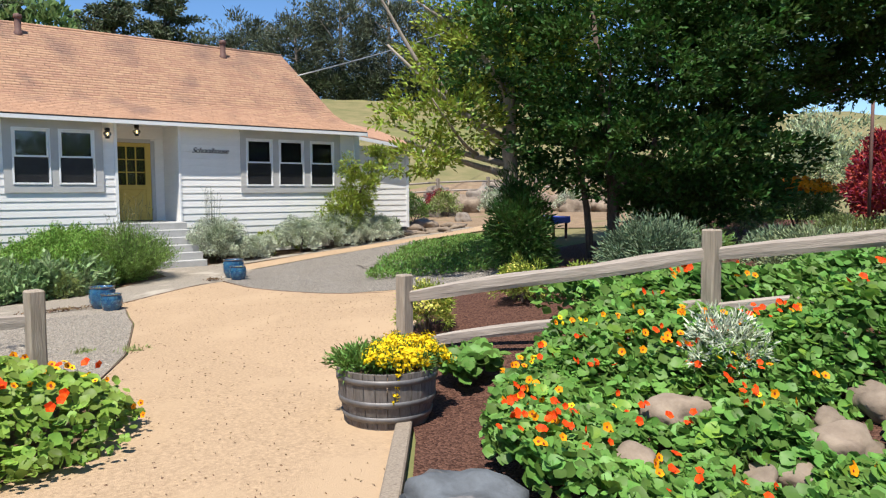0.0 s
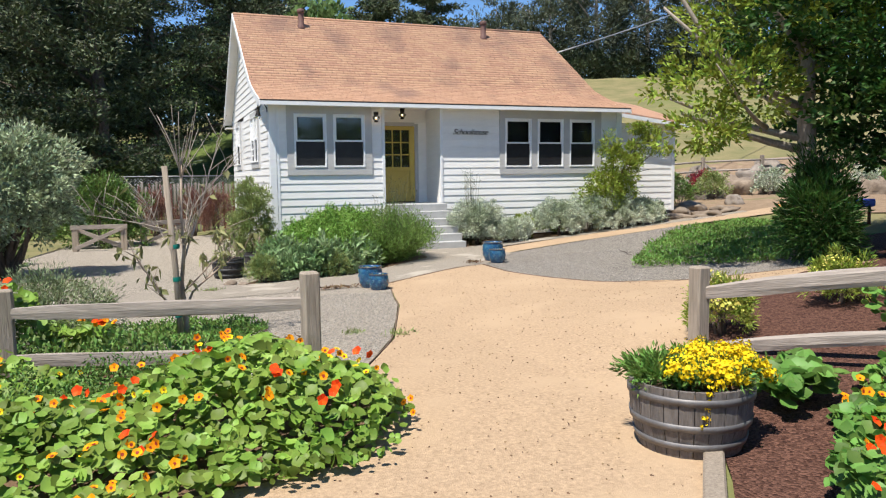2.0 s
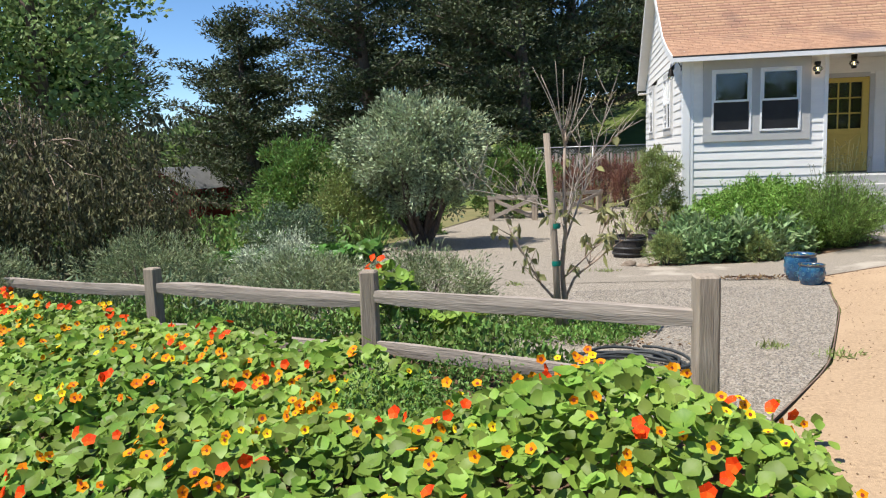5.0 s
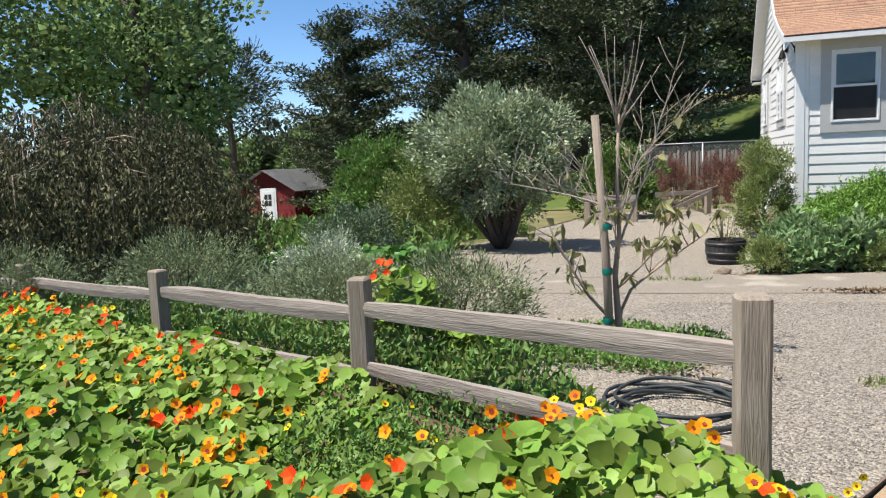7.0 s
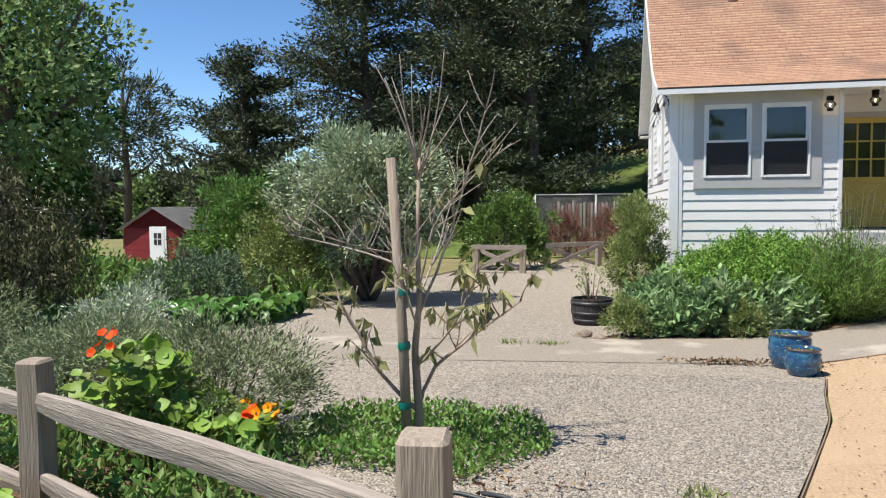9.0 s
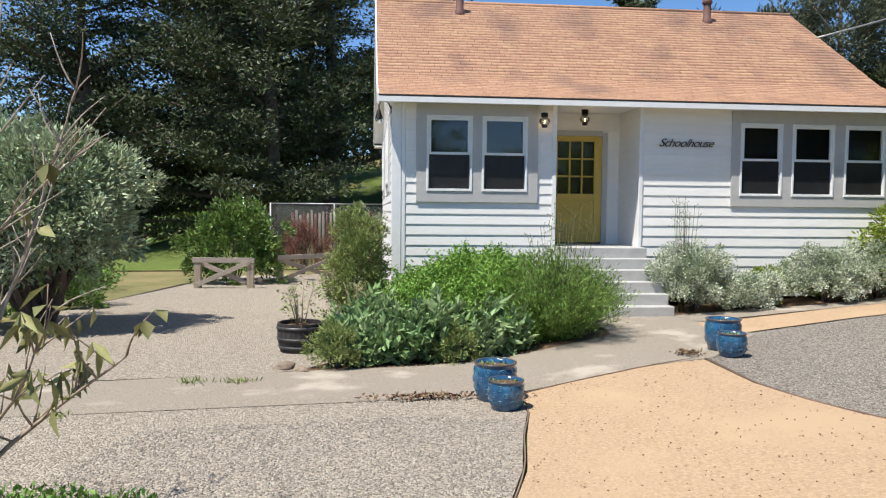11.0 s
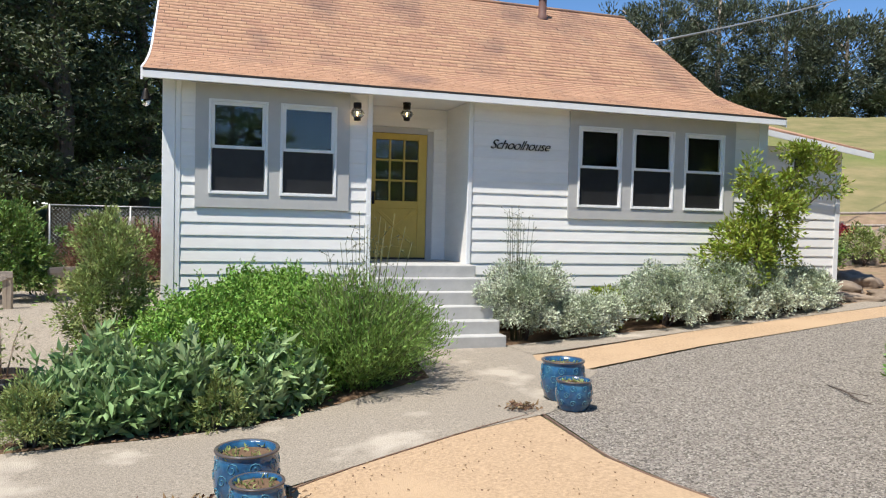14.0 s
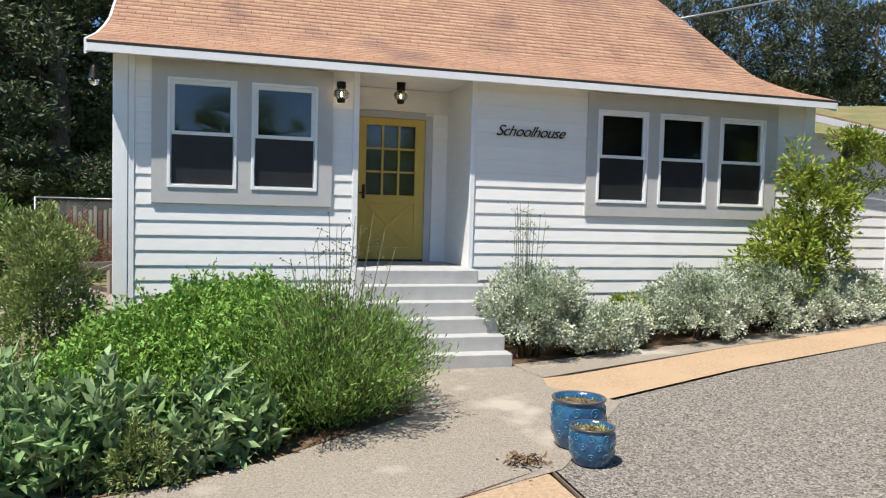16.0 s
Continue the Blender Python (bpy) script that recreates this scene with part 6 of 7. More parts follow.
cover("ground_cover", "low green herbs behind the rail fence", [(-1.3, -11.7), (-1.9, -10.3), (-2.6, -9.9), (-6.0, -8.6), (-11, -7.3), (-11, -8.0), (-5.7, -9.5), (-3.15, -10.6)], 15000, (0.07, 0.030), L_SHRUB, 0.34)
cover("ground_cover", "mixed green undergrowth of the garden", [(-4.2, -9.0), (-4.6, -7.0), (-8, -5.0), (-14, -1), (-18, -6), (-13, -9)], 15000, (0.11, 0.035), L_BLUEGREEN, 0.4)
cover("ground_cover", "green garden undergrowth behind the walk", [(-7.5, -3.9), (-5.9, -1.5), (-5.6, 2), (-6.5, 9), (-16, 16), (-26, 22), (-20, 2)], 16000, (0.20, 0.07), L_SHRUB, 0.7)
cover("fence_herbs", "low herbs filling the gap in the bed", [(-3.0, -12.9), (-1.9, -12.6), (-1.9, -11.7), (-3.0, -11.3)], 5200, (0.035, 0.016), L_SHRUB, 0.36)

# silver plant among the nasturtiums
s = thing("silver_plant", "silver-leaved plant among the nasturtiums", "plant", (2.95, -15.9, hz(2.95, -15.9)))
P, D = clumps((0, 0, 0.38), (0.32, 0.30, 0.28), 60, 24, 0.08, low=-0.4)
part("foliage", leaves("foliage", P, D, 0.062, 0.015), L_SILVER, s)


def rock(at, size, material, label, flat=0.6, sink=0.2, group=""):
    bm = bmesh.new()
    bmesh.ops.create_icosphere(bm, subdivisions=3, radius=1)
    sd = at[0] * 7.3 + at[1] * 3.1
    for v in bm.verts:
        d = v.co.normalized()
        k = 1 + 0.5 * noise.noise(d * 1.3 + Vector((sd, 0, 0))) + 0.22 * noise.noise(d * 3 + Vector((0, sd, 0))) + 0.08 * noise.noise(d * 8)
        v.co = Vector((d.x * size * k, d.y * size * 0.8 * k, d.z * size * flat * k))
    for f in bm.faces:
        f.smooth = True
    x, y = at
    return solid("rock", bm, material, label, "rock", (x, y, hz(x, y) + size * flat * (1 - 2 * sink) * 0.5), group=group, turn=rng.uniform(0, 180))


rock((0.48, -15.75), 0.36, M_ROCKG, "smooth blue-grey boulder at the path's edge", 0.5)
for at, sz in (((2.33, -15.9), 0.23), ((1.62, -16.05), 0.16), ((1.83, -16.75), 0.15), ((2.48, -16.95), 0.21), ((3.25, -16.85), 0.22), ((2.81, -16.7), 0.14), ((2.02, -16.9), 0.13), ((1.62, -16.95), 0.13)):
    rock(at, sz, M_ROCK, "tan weathered field stone among the flowers", 0.7, 0.12, group="stones in the bed")
rock((-2.35, -12.75), 0.22, M_ROCK, "pale field stone in the flower bed", 0.7)
for at, sz in (((-0.75, -4.0), 0.12), ((-0.55, -4.2), 0.09)):
    rock(at, sz, M_ROCK, "small pale stone at the walk", 0.6)
for at, sz, fl in (((11.2, -0.15), 0.45, 0.22), ((12.2, 0.1), 0.5, 0.22), ((13.2, -0.1), 0.55, 0.2), ((12.9, 0.9), 0.4, 0.45), ((14.2, 0.4), 0.5, 0.3), ((13.8, 1.6), 0.5, 0.5)):
    rock(at, sz, M_ROCK, "flat grey-brown stone beside the wing", fl, group="stones by the wing")
lay("earth_bank", [(11.5, -0.6), (14.5, -1.2), (17, -5), (24, -5), (34, 0), (30, 9), (20, 11), (13.2, 9), (12.8, 3)], 0.012, M_BANK, "bare brown earth bank beside the house", "soil", cell=0.8)
for at, sz in (((20.0, 7.2), 0.6), ((21.9, 7.5), 0.75), ((20.6, 9.2), 0.65), ((18.1, 7.3), 0.5), ((23.4, 8.2), 0.7), ((19.0, 8.4), 0.45), ((16.2, 2.2), 0.32), ((17.4, 5.4), 0.4)):
    rock(at, sz, M_ROCKL, "pale grey boulder of the rock garden", 0.75, 0.1, group="rock garden boulders")
for k in range(26):
    x = 14.5 + 0.55 * k if k > 14 else 17 + 0.95 * k + rng.normal() * 0.3
    y = 6.5 - 0.25 * k + rng.normal() * 0.5
    rock((x, y), rng.uniform(0.5, 0.95), M_ROCK, "tan boulder of the rock garden", 0.7, group="rock garden boulders")
for at, lm in (((17.5, 4.8), L_OLIVE), ((20, 4.6), L_SILVER), ((19, 7.0), L_REDLEAF), ((22.5, 5.5), L_OLIVE), ((15.5, 4.2), L_CAMELLIA), ((23, 3.0), L_SILVER), ((25, 4), L_SHRUB)):
    shrub("rock_garden_shrub", "small shrub growing between the boulders", at, (0.7, 0.6, 0.6), 60, 40, 0.15, (0.09, 0.035), lm, group="rock garden shrubs")
shrub("tall_dark_shrub", "dark green shrub behind the wing", (13.7, 3.4), (0.8, 0.8, 1.5), 120, 50, 0.2, (0.12, 0.05), L_CAMELLIA, low=-0.6)
for at in ((14.9, -1.8), (16.3, -1.2)):
    shrub("poppy_patch", "patch of orange poppies on the bank", at, (0.7, 0.45, 0.16), 26, 16, 0.14, (0.04, 0.025), F_ORANGE, group="orange poppies")

# yellow shrubs on the mulch behind the fence
for at, r, hh in (((2.95, -12.35), 0.34, 0.34), ((4.4, -12.35), 0.32, 0.30), ((5.0, -12.9), 0.35, 0.22)):
    s = shrub("yellow_shrub", "low yellow-green flowering shrub on the mulch", at, (r, r * 0.9, hh), 70, 55, 0.08, (0.05, 0.012), L_LIME if at[0] != 6.6 else L_SHRUB, group="yellow shrubs")
    P, D = clumps((0, 0, hh * 0.75), (r, r * 0.9, hh * 0.85), 60, 9, 0.07, low=0.0)
    part("blossom", discs("blossom", P, D, 0.014, 5), F_PALEY, s, "small pale yellow flowers")
for at, rad, lm, lb, nm in (((8.8, -11.8), (0.8, 0.7, 0.24), L_SHRUB, "low green shrub behind the fence", "green_shrub"),
                            ((9.6, -13.2), (0.8, 0.7, 0.24), L_BLUEGREEN, "blue-green shrub behind the fence", "blue_green_shrub"), ((12.5, -12.9), (1.0, 0.9, 0.30), L_OLIVE, "olive shrub behind the fence", "olive_shrub"),
                            ((7.6, -14.6), (0.9, 0.8, 0.34), L_LAV, "grey-green shrub behind the fence", "grey_shrub"), ((13.0, -9.6), (1.2, 1.1, 1.0), L_SHRUB, "green shrub under the trees", "green_shrub"),
                            ((6.0, -13.2), (0.8, 0.6, 0.45), L_BLUEGREEN, "blue-green shrub behind the fence", "blue_green_shrub")):
    shrub(nm, lb, at, rad, 170, 60, 0.16, (0.08, 0.02), lm)
s = shrub("orange_flower_bush", "bush topped with a mass of orange flowers", (17.5, -9.6), (1.15, 0.9, 0.75), 120, 50, 0.18, (0.10, 0.03), L_SHRUB)
P, D = clumps((0, 0, 1.0), (1.05, 0.8, 0.35), 90, 14, 0.12, low=0.1)
part("blossom", discs("blossom", P, D, 0.045, 6), F_ORANGE, s, "orange blossoms")
s = shrub("red_shrub", "tall dark red-leaved shrub with pink-red flowers", (24.0, -9.6), (1.5, 1.4, 1.7), 220, 60, 0.25, (0.14, 0.07), L_REDLEAF, low=-0.6)
shrub("pale_tree", "pale green airy tree beyond the garden", (27.5, -5.5), (2.2, 2.0, 2.3), 140, 50, 0.4, (0.16, 0.07), L_SILVERTREE, low=-0.4, category="tree")
pl = thing("iron_pole", "thin rusty iron pole standing in the garden", "pole", (20.4, -10.2, hz(20.4, -10.2)))
part("pole", tube([(0, 0, -0.2), (0, 0, 2.0), (0, 0, 4.0)], 0.045, 8), M_RUST, pl)
part("bracket", box(-0.05, 0.03, -0.06, 0.06, 3.7, 4.0, 0.005), M_RUST, pl)
# table and chair in the shade
tb = thing("garden_table", "low garden table under a blue cloth in the shade", "table", (13.0, -5.0, hz(13.0, -5.0)), turn=20)
part("blue_cloth", box(-0.55, 0.55, -0.4, 0.4, 0.44, 0.62, 0.03), M_BLUECLOTH, tb, "bright blue cloth")
for x in (-0.45, 0.45):
    for y in (-0.3, 0.3):
        part("leg", box(x - 0.03, x + 0.03, y - 0.03, y + 0.03, -0.02, 0.44, 0.004), M_REDWOOD, tb)
ch = thing("garden_chair", "red-brown slatted wooden garden chair in the shade", "chair", (13.9, -6.6, hz(13.9, -6.6)), turn=35)
for x in (-0.28, 0.28):
    for y, z in ((-0.25, 0.42), (0.25, 0.95)):
        part("leg", box(x - 0.03, x + 0.03, y - 0.03, y + 0.03, -0.02, z, 0.004), M_REDWOOD, ch)
for k in range(5):
    part("seat_slat", box(-0.31, 0.31, -0.28 + 0.11 * k, -0.19 + 0.11 * k, 0.42, 0.445, 0.003), M_REDWOOD, ch)
for k in range(5):
    part("back_slat", box(-0.31, 0.31, 0.27, 0.295, 0.50 + 0.1 * k, 0.58 + 0.1 * k, 0.003), M_REDWOOD, ch)
# rail fence far off on the slope
for k in range(9):
    x, y = 15.5 + 2.4 * k, 10.5 - 0.9 * k
    p = thing("far_post", "grey post of a far rail fence", "fence post", (x, y, hz(x, y)), group="far rail fence")
    part("post", box(-0.07, 0.07, -0.07, 0.07, -0.1, 1.15, 0.01), M_WOODP, p)
    x2, y2 = x + 2.4, y - 0.9
    for zz in (0.55, 0.95):
        solid("far_rail", tube([(x, y, hz(x, y) + zz), (x2, y2, hz(x2, y2) + zz)], 0.05, 6), M_WOOD, "grey rail of a far fence", "fence rail", group="far rail fence rails")

# hose, coiled on the gravel
hs = thing("garden_hose", "black garden hose coiled on the gravel", "hose", (-1.15, -10.52, hz(-1.15, -10.52) + 0.02))
pts = []
for i in range(150):
    a = i * 2 * math.pi / 24
    r = 0.40 + 0.075 * math.sin(i * 0.31) + 0.03 * noise.noise((i * 0.1, 0, 0))
    pts.append((r * math.cos(a), r * 0.9 * math.sin(a), 0.02 + 0.012 * (i // 24) + 0.012 * math.sin(i * 0.9)))
part("hose", tube(pts, 0.0125, 6), M_HOSE, hs)

# low braced gates at the end of the drive


def braced_gate(a, b):
    ax, ay = a
    bx, by = b
    L = math.dist(a, b)
    z = hz((ax + bx) / 2, (ay + by) / 2)
    g = thing("braced_gate", "low grey wooden barrier with crossed braces", "gate", (ax, ay, z), group="drive barriers", turn=math.degrees(math.atan2(by - ay, bx - ax)))
    for x in (0, L):
        part("post", box(x - 0.09, x + 0.09, -0.07, 0.07, -0.2, 0.78, 0.01), M_WOODP, g)
    part("top_rail", box(-0.12, L + 0.12, -0.09, -0.045 - 0.02, 0.70, 0.84, 0.006), M_WOOD, g)
    q = math.hypot(L, 0.6)
    an = math.atan2(0.62, L)
    part("brace", box(-q / 2, q / 2, -0.02, 0.02, -0.06, 0.06, 0.005), M_WOOD, g, m=Matrix.Translation((L / 2, -0.095, 0.42)) @ Euler((0, -an, 0)).to_matrix().to_4x4())
    part("brace", box(-q / 2, q / 2, -0.02, 0.02, -0.06, 0.06, 0.005), M_WOOD, g, m=Matrix.Translation((L / 2, 0.09, 0.40)) @ Euler((0, an, 0)).to_matrix().to_4x4())


braced_gate((-4.35, 8.0), (-2.95, 7.9))
braced_gate((-2.4, 9.8), (-0.85, 11.0))

# wire fence and pickets beyond
wf = thing("wire_fence", "galvanised mesh fence panel on thin posts", "fence", (-3.2, 14.0, hz(-1, 14)))
for x in (0.0, 2.2, 4.4):
    part("post", tube([(x, 0, -0.2), (x, 0, 2.4)], 0.03, 6), M_WIRE, wf)
part("top_bar", tube([(0, 0, 2.38), (4.4, 0, 2.38)], 0.022, 6), M_WIRE, wf)
bm = bmesh.new()
for k in range(52):
    x = -1.4 + 0.115 * k
    for s in (1, -1):
        a0, a1 = max(0, x), min(4.4, x + 1.4)
        if a1 <= a0:
            continue
        z0, z1 = a0 - x, a1 - x
        p = [(a0, 0, 0.95 + z0), (a1, 0, 0.95 + z1)] if s > 0 else [(a0, 0.004, 2.35 - z0), (a1, 0.004, 2.35 - z1)]
        tube(p, 0.004, 3, bm)
part("mesh", bm, M_WIRE, wf)
pf = thing("picket_fence", "uneven brown stake fence beyond the drive", "fence", (-2.6, 15.6, hz(0, 15.6)))
for k in range(46):
    x = 0.14 * k
    part("stake", box(x - 0.045, x + 0.045, -0.015, 0.015, -0.3, 2.0 + 0.2 * noise.noise((k * 0.7, 0, 0)), 0.004), M_WOODP if k % 3 else M_REDWOOD, pf)
for z in (0.35, 1.0):
    part("rail", box(-0.1, 6.5, 0.02, 0.06, z - 0.04, z + 0.04), M_WOOD, pf)
for at in ((-2.0, 12.6), (-0.6, 12.8), (0.2, 11.8)):
    shrub("red_brown_shrub", "twiggy red-brown shrub by the fence", at, (0.7, 0.6, 1.1), 110, 50, 0.15, (0.12, 0.014), L_REDBROWN, stems=16)

# red shed
sd = thing("red_shed", "small red board shed with white door and grey roof", "shed", (-26.4, 25.0, hz(-26.4, 25.0)), turn=-6)
W, Dp, E, R = 4.4, 4.8, 2.12, 3.30
for k in range(14):
    z0, z1 = E * k / 14, E * (k + 1) / 14
    part("board", box(-W / 2, W / 2, -0.03, 0.0, z0 + 0.006, z1), M_RED, sd)
bm = bmesh.new()
q = [bm.verts.new(p) for p in ((-W / 2, 0.0, E), (W / 2, 0.0, E), (0, 0.0, R))]
bm.faces.new(q)
bmesh.ops.solidify(bm, geom=bm.faces[:], thickness=0.06)
part("gable", bm, M_RED, sd)
part("side_wall", box(W / 2 - 0.1, W / 2, 0.0, Dp, 0, E), M_RED, sd)
part("side_wall", box(-W / 2, -W / 2 + 0.1, 0.0, Dp, 0, E), M_RED, sd)
part("back_wall", box(-W / 2, W / 2, Dp - 0.1, Dp, 0, E), M_RED, sd)
for sgn in (1, -1):
    bm = bmesh.new()
    q = [bm.verts.new(p) for p in ((0, -0.35, R + 0.06), (sgn * (W / 2 + 0.3), -0.35, E - 0.10), (sgn * (W / 2 + 0.3), Dp + 0.3, E - 0.12), (0, Dp + 0.3, R + 0.06))]
    bm.faces.new(q if sgn > 0 else q[::-1])
    bmesh.ops.solidify(bm, geom=bm.faces[:], thickness=-0.06)
    part("roof", bm, M_METALROOF, sd, "pale grey metal roof slope")
part("door_casing", box(-0.34, 0.86, -0.08, -0.032, 0.0, 2.22, 0.01), M_TRIM, sd, "white door casing")
dd = part("door", box(-0.2, 0.72, -0.10, -0.082, 0.0, 2.05, 0.01), M_TRIM, sd, "white door with a small window")
part("pane", box(0.0, 0.52, -0.108, -0.102, 1.15, 1.85), M_DARK, dd)
for k in range(2):
    part("glazing_bar", box(0.26 - 0.02, 0.26 + 0.02, -0.115, -0.109, 1.15, 1.85) if k else box(0.0, 0.52, -0.119, -0.116, 1.48, 1.52), M_TRIM, dd)

# flat white flowers among the plants
for at in ((-9.6, -9.1), (-8.9, -9.2)):
    s = shrub("white_flower_plant", "low plant with flat white flower heads", at, (0.3, 0.3, 0.4), 30, 30, 0.1, (0.08, 0.02), L_SHRUB, group="white flowers")
    P, D = clumps((0, 0, 0.55), (0.28, 0.28, 0.06), 14, 20, 0.05, low=0.2)
    part("blossom", discs("blossom", P, D, 0.03, 6), F_WHITE, s, "flat white flower heads")

# overhead cable from the gable to the hill
cb = solid("cable", tube([tuple(Vector((10.2, 3.6, 5.6)).lerp(Vector((48, 22, 24)), t) - Vector((0, 0, 2.0 * math.sin(math.pi * t)))) for t in np.linspace(0, 1, 24)], 0.022, 5), M_WIRE,
           "thin overhead cable running up to the hill", "cable")

# leaf litter and chips on the paths
L_LITTER = mat("dry_litter", (0.13, 0.075, 0.04), (0.22, 0.14, 0.08), scale=3, rough=0.9, island=0.4)
n = 9000
X, Y = scatter(SAND, n)
k = (Y > -18.5)
X, Y = X[k], Y[k]
solid("leaf_litter", leaves("leaf_litter", np.stack([X, Y, h(X, Y) + 0.017], 1), rng.normal(size=(len(X), 3)) * [1, 1, 0.15] + [0, 0, 0.1], 0.020, 0.011), L_LITTER,
      "scattered dry leaf bits and chips on the path", "litter", kind="stuff")
for (x, y, sx, sy, nn) in ((0.75, -5.72, 0.5, 0.05, 260), (3.80, -4.45, 0.16, 0.10, 110), (-0.9, -9.6, 0.5, 0.3, 60), (1.55, -5.75, 0.12, 0.1, 60)):
    P = np.stack([rng.normal(x, sx * 0.5, nn), rng.normal(y, sy * 0.6, nn), np.zeros(nn)], 1)
    P[:, 2] = h(P[:, 0], P[:, 1]) + 0.05 + rng.random(nn) * 0.02
    solid("leaf_litter", leaves("leaf_litter", P, rng.normal(size=P.shape) * [1, 1, 0.4], 0.05, 0.022), L_LITTER, "small heap of dry brown leaves", "litter", kind="stuff")

# fallen twig on the gravel bed
tw = thing("fallen_twig", "dark fallen twig lying on the gravel", "twig", (7.0, -4.9, hz(7.0, -4.9) + 0.03), turn=-105)
part("twig", tube([(-0.35, 0.03, 0), (0, 0, 0.015), (0.3, -0.05, 0.0), (0.5, -0.04, 0.01)], [0.006, 0.009, 0.007, 0.003], 5), M_BARK, tw)
part("side_twig", tube([(0.05, 0, 0.015), (0.2, 0.1, 0.02)], [0.006, 0.003], 5), M_BARK, tw)
# weeds in the gravel
for at in ((0.1, -9.6), (-1.1, -4.75), (-1.6, -4.75), (0.55, -9.9), (-2.4, -6.1), (-3.1, -6.15)):
    s = thing("weed", "small weed growing out of the gravel", "weed", (*at, hz(*at) + 0.015), group="weeds in the gravel")
    n = 60
    part("foliage", leaves("foliage", rng.normal(size=(n, 3)) * [0.08, 0.06, 0], rng.normal(size=(n, 3)) * 0.8 + [0, 0, 0.8], 0.07, 0.014), L_OLIVE, s)

# ---- clapboards, shingles ----


def board_mesh(L):
    """A clapboard of length L along x: thick lower edge, thin upper edge."""
    bm = bmesh.new()
    pr = [(0.0, 0.0), (-0.020, 0.0), (-0.020, 0.006), (-0.005, EXPO + 0.012), (0.0, EXPO + 0.012)]
    a = [bm.verts.new((0, y, z)) for y, z in pr]
    b = [bm.verts.new((L, y, z)) for y, z in pr]
    bm.faces.new(a[::-1])
    bm.faces.new(b)
    for i in range(len(pr)):
        bm.faces.new((a[i], a[(i + 1) % len(pr)], b[(i + 1) % len(pr)], b[i]))
    bmesh.ops.recalc_face_normals(bm, faces=bm.faces)
    return mesh_of("clapboard", bm)


BOARDS = {}


def clapboards(parent, u0, u1, z0, z1, holes, place):
    """Rows of boards between u0 and u1, cut at the holes."""
    r = int(math.ceil((z1 - z0) / EXPO))
    for i in range(r):
        z = z0 + i * EXPO
        if z + EXPO > z1 + 0.02:
            break
        spans = [(u0, u1)]
        for a, b, c, d in holes:
            if z + EXPO > c + 0.02 and z < d - 0.02:
                spans = [q for s0, s1 in spans for q in ((s0, min(s1, a)), (max(s0, b), s1)) if q[1] - q[0] > 0.02]
        for s0, s1 in spans:
            key = round(s1 - s0, 3)
            if key not in BOARDS:
                BOARDS[key] = board_mesh(key)
                BOARDS[key].materials.append(M_WHITE)
            part("clapboard", BOARDS[key], None, parent, m=place(s0, z))


fr = lambda u, z: Matrix.Translation((u, -0.001, z))
clapboards(wall_l, X0 + 0.202, RX0 - 0.077, 0.19, 3.46, [(0.98, 3.04, 1.79, 3.44)], fr)
clapboards(wall_r, RX1 + 0.052, X1 - 0.182, 0.19, 3.46, [(6.47, 9.53, 1.765, 3.44)], fr)
gable_l = lambda z: (0.14, 8.7) if z < 3.5 else (np.interp(z, [p[1] for p in PROFILE[:6]], [p[0] for p in PROFILE[:6]]) + 0.28, np.interp(-z, [-p[1] for p in PROFILE[5:]], [p[0] for p in PROFILE[5:]]) - 0.28)
for i in range(38):
    z = -0.3 + i * EXPO
    if z > 6.1:
        break
    u0, u1 = gable_l(z + EXPO)
    if u1 - u0 < 0.1:
        break
    hole = [(u - 0.12, v + 0.12, c - 0.15, d + 0.12) for u, v, c, d in SIDEWIN]
    clapboards(wall_side, u0, u1, z, z + EXPO, hole, lambda u, zz: Matrix.Translation((X0 - 0.001, u1 + u0 - u, zz)) @ Euler((0, 0, -math.pi / 2)).to_matrix().to_4x4())
clapboards(wall_porch, RX0 + 0.001, RX1 - 0.001, FLOOR_Z, 3.46, [(3.47, 4.62, FLOOR_Z, 3.12)], lambda u, z: Matrix.Translation((u, RY - 0.001, z)))
wing_wall = [c for c in wing.children if c.name.startswith("wall")][0]
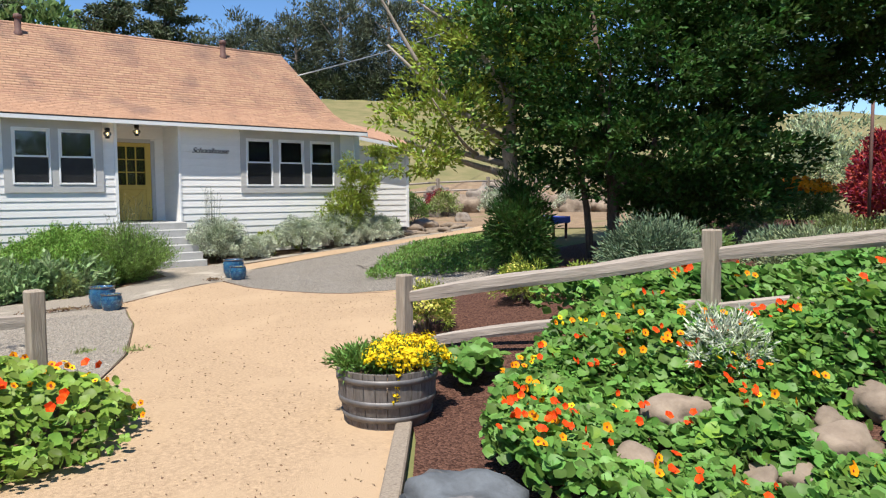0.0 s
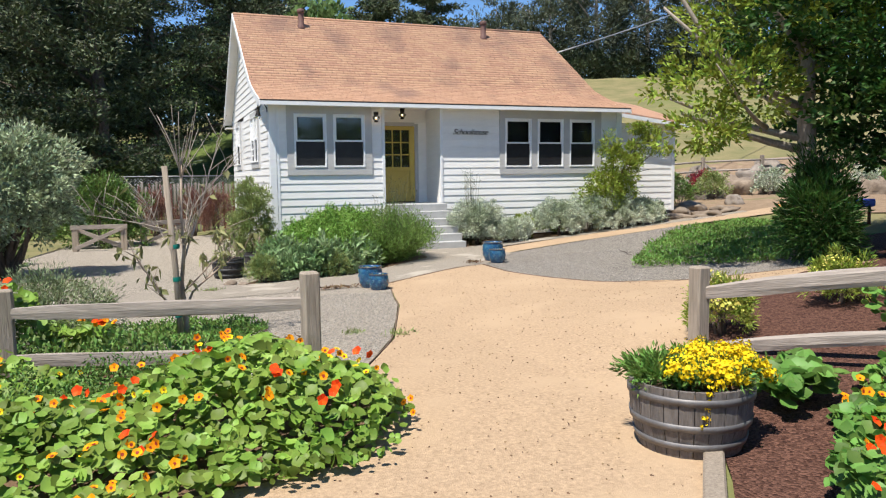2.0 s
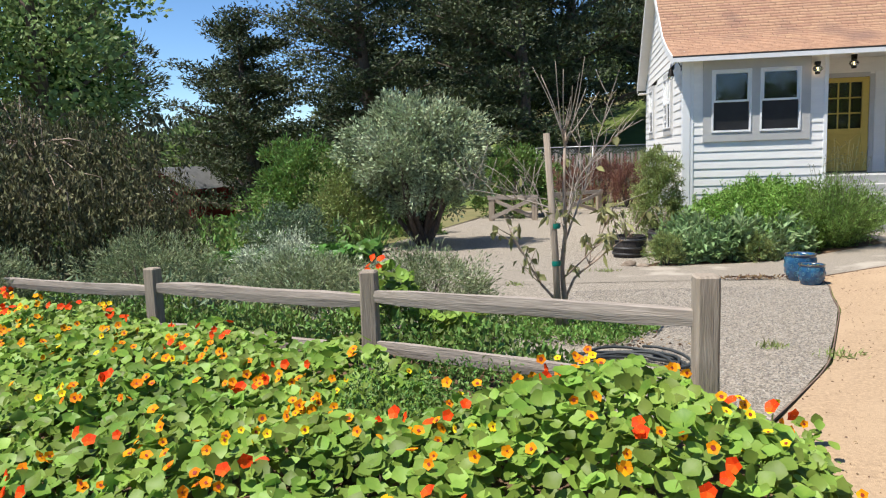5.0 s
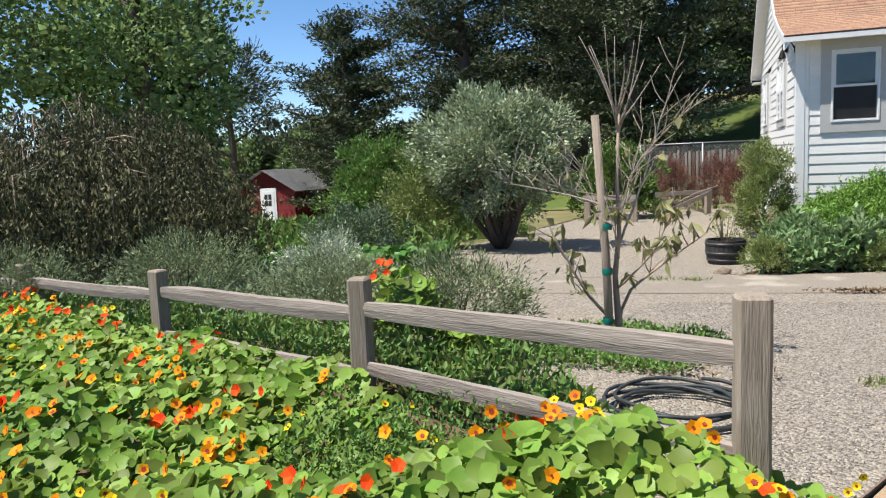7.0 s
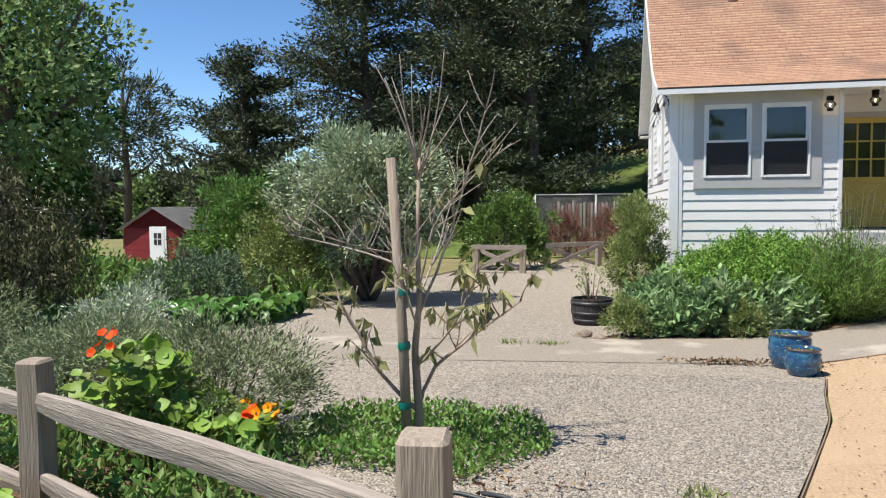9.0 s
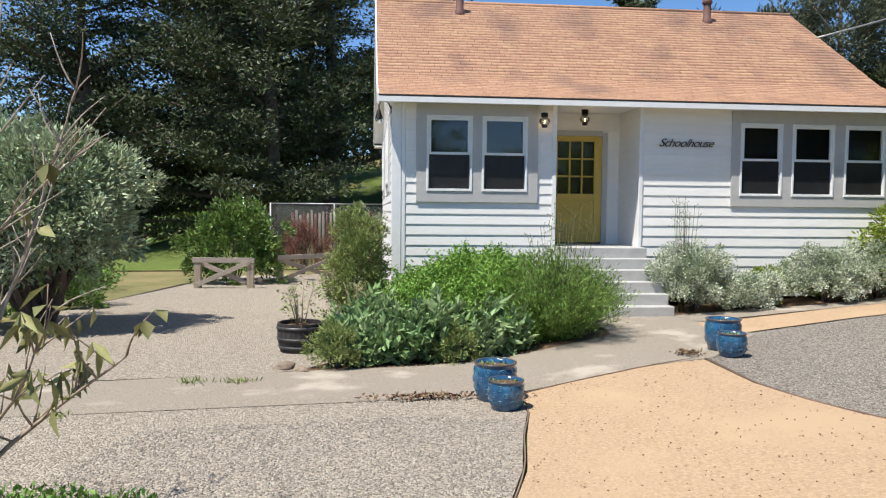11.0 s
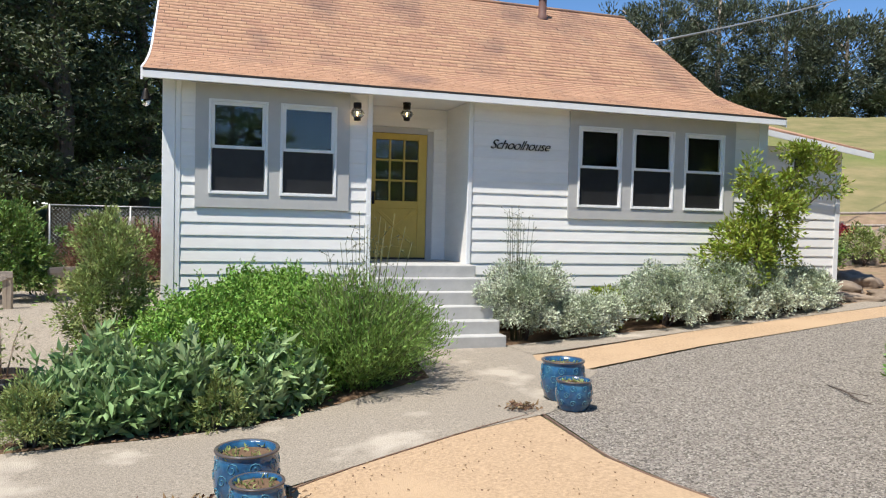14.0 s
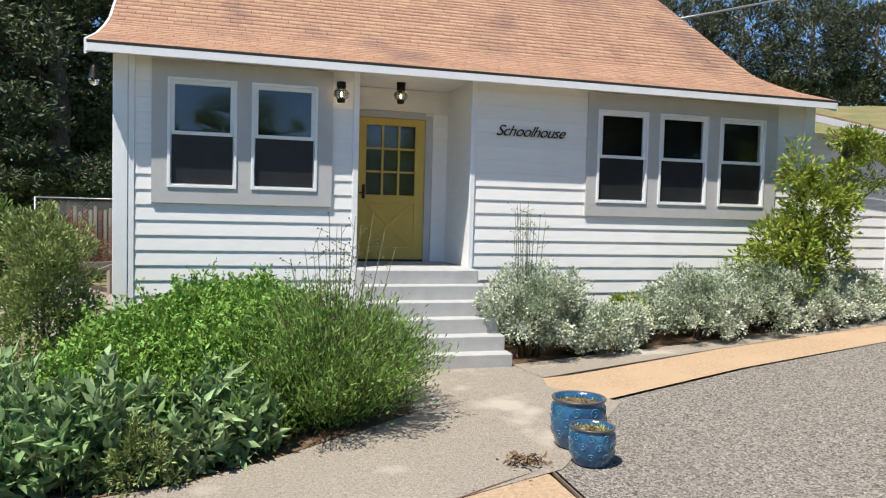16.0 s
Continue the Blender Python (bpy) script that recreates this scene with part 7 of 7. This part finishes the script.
clapboards(wing_wall, X1 + 0.01, WX1 - 0.092, 0.655, 3.15, [(11.5, 11.8, 2.55, 3.05)], lambda u, z: Matrix.Translation((u, WY - 0.001, z)))

# shingles: courses up the front slope; the lower courses are single pieces
ys = np.array([p[0] for p in PROFILE[:6]])
zs = np.array([p[1] for p in PROFILE[:6]])
arc = np.concatenate([[0], np.cumsum(np.hypot(np.diff(ys), np.diff(zs)))])
COURSE, TAB = 0.145, 0.305


def on_slope(s):
    return float(np.interp(s, arc, ys)), float(np.interp(s, arc, zs))


def tab_verts(x0, x1, s0, lift):
    y0, z0 = on_slope(s0)
    y1, z1 = on_slope(s0 + COURSE * 1.15)
    n = np.array([0, -(z1 - z0), y1 - y0])
    n = n / np.linalg.norm(n)
    lo, hi = n * (0.006 + lift), n * 0.002
    a = [np.array([x0, y0, z0]), np.array([x1, y0, z0]), np.array([x1, y1, z1]), np.array([x0, y1, z1])]
    return [a[0] + lo, a[1] + lo, a[2] + hi, a[3] + hi, a[0], a[1]]


V, F = [], []
pieces = []
for i in range(int(arc[-1] / COURSE)):
    off = (i % 3) * TAB / 3 + rng.uniform(-0.03, 0.03)
    x = RXA - 0.01 - off
    while x < RXB:
        a, b = max(x, RXA - 0.01), min(x + TAB - 0.006, RXB + 0.01)
        x += TAB
        if b - a < 0.03:
            continue
        vs = tab_verts(a, b, i * COURSE, rng.uniform(0, 0.005))
        if i < 9 and len(pieces) < 300:
            pieces.append(vs)
        else:
            k = len(V)
            V += vs
            F += [(k, k + 1, k + 2, k + 3), (k + 4, k + 5, k + 1, k)]
rest = part("shingles", from_arrays("shingles", np.array(V), np.array(F)), M_ROOF, roof, "upper courses of brown asphalt shingles")
rest["kind"] = "stuff"
for vs in pieces:
    part("shingle", from_arrays("shingle", np.array(vs), np.array([(0, 1, 2, 3), (4, 5, 1, 0)])), M_ROOFP, roof)
part("ridge_cap", tube([(RXA, 4.86, 6.43), (RXB, 4.86, 6.43)], 0.05, 8), M_ROOF, roof)
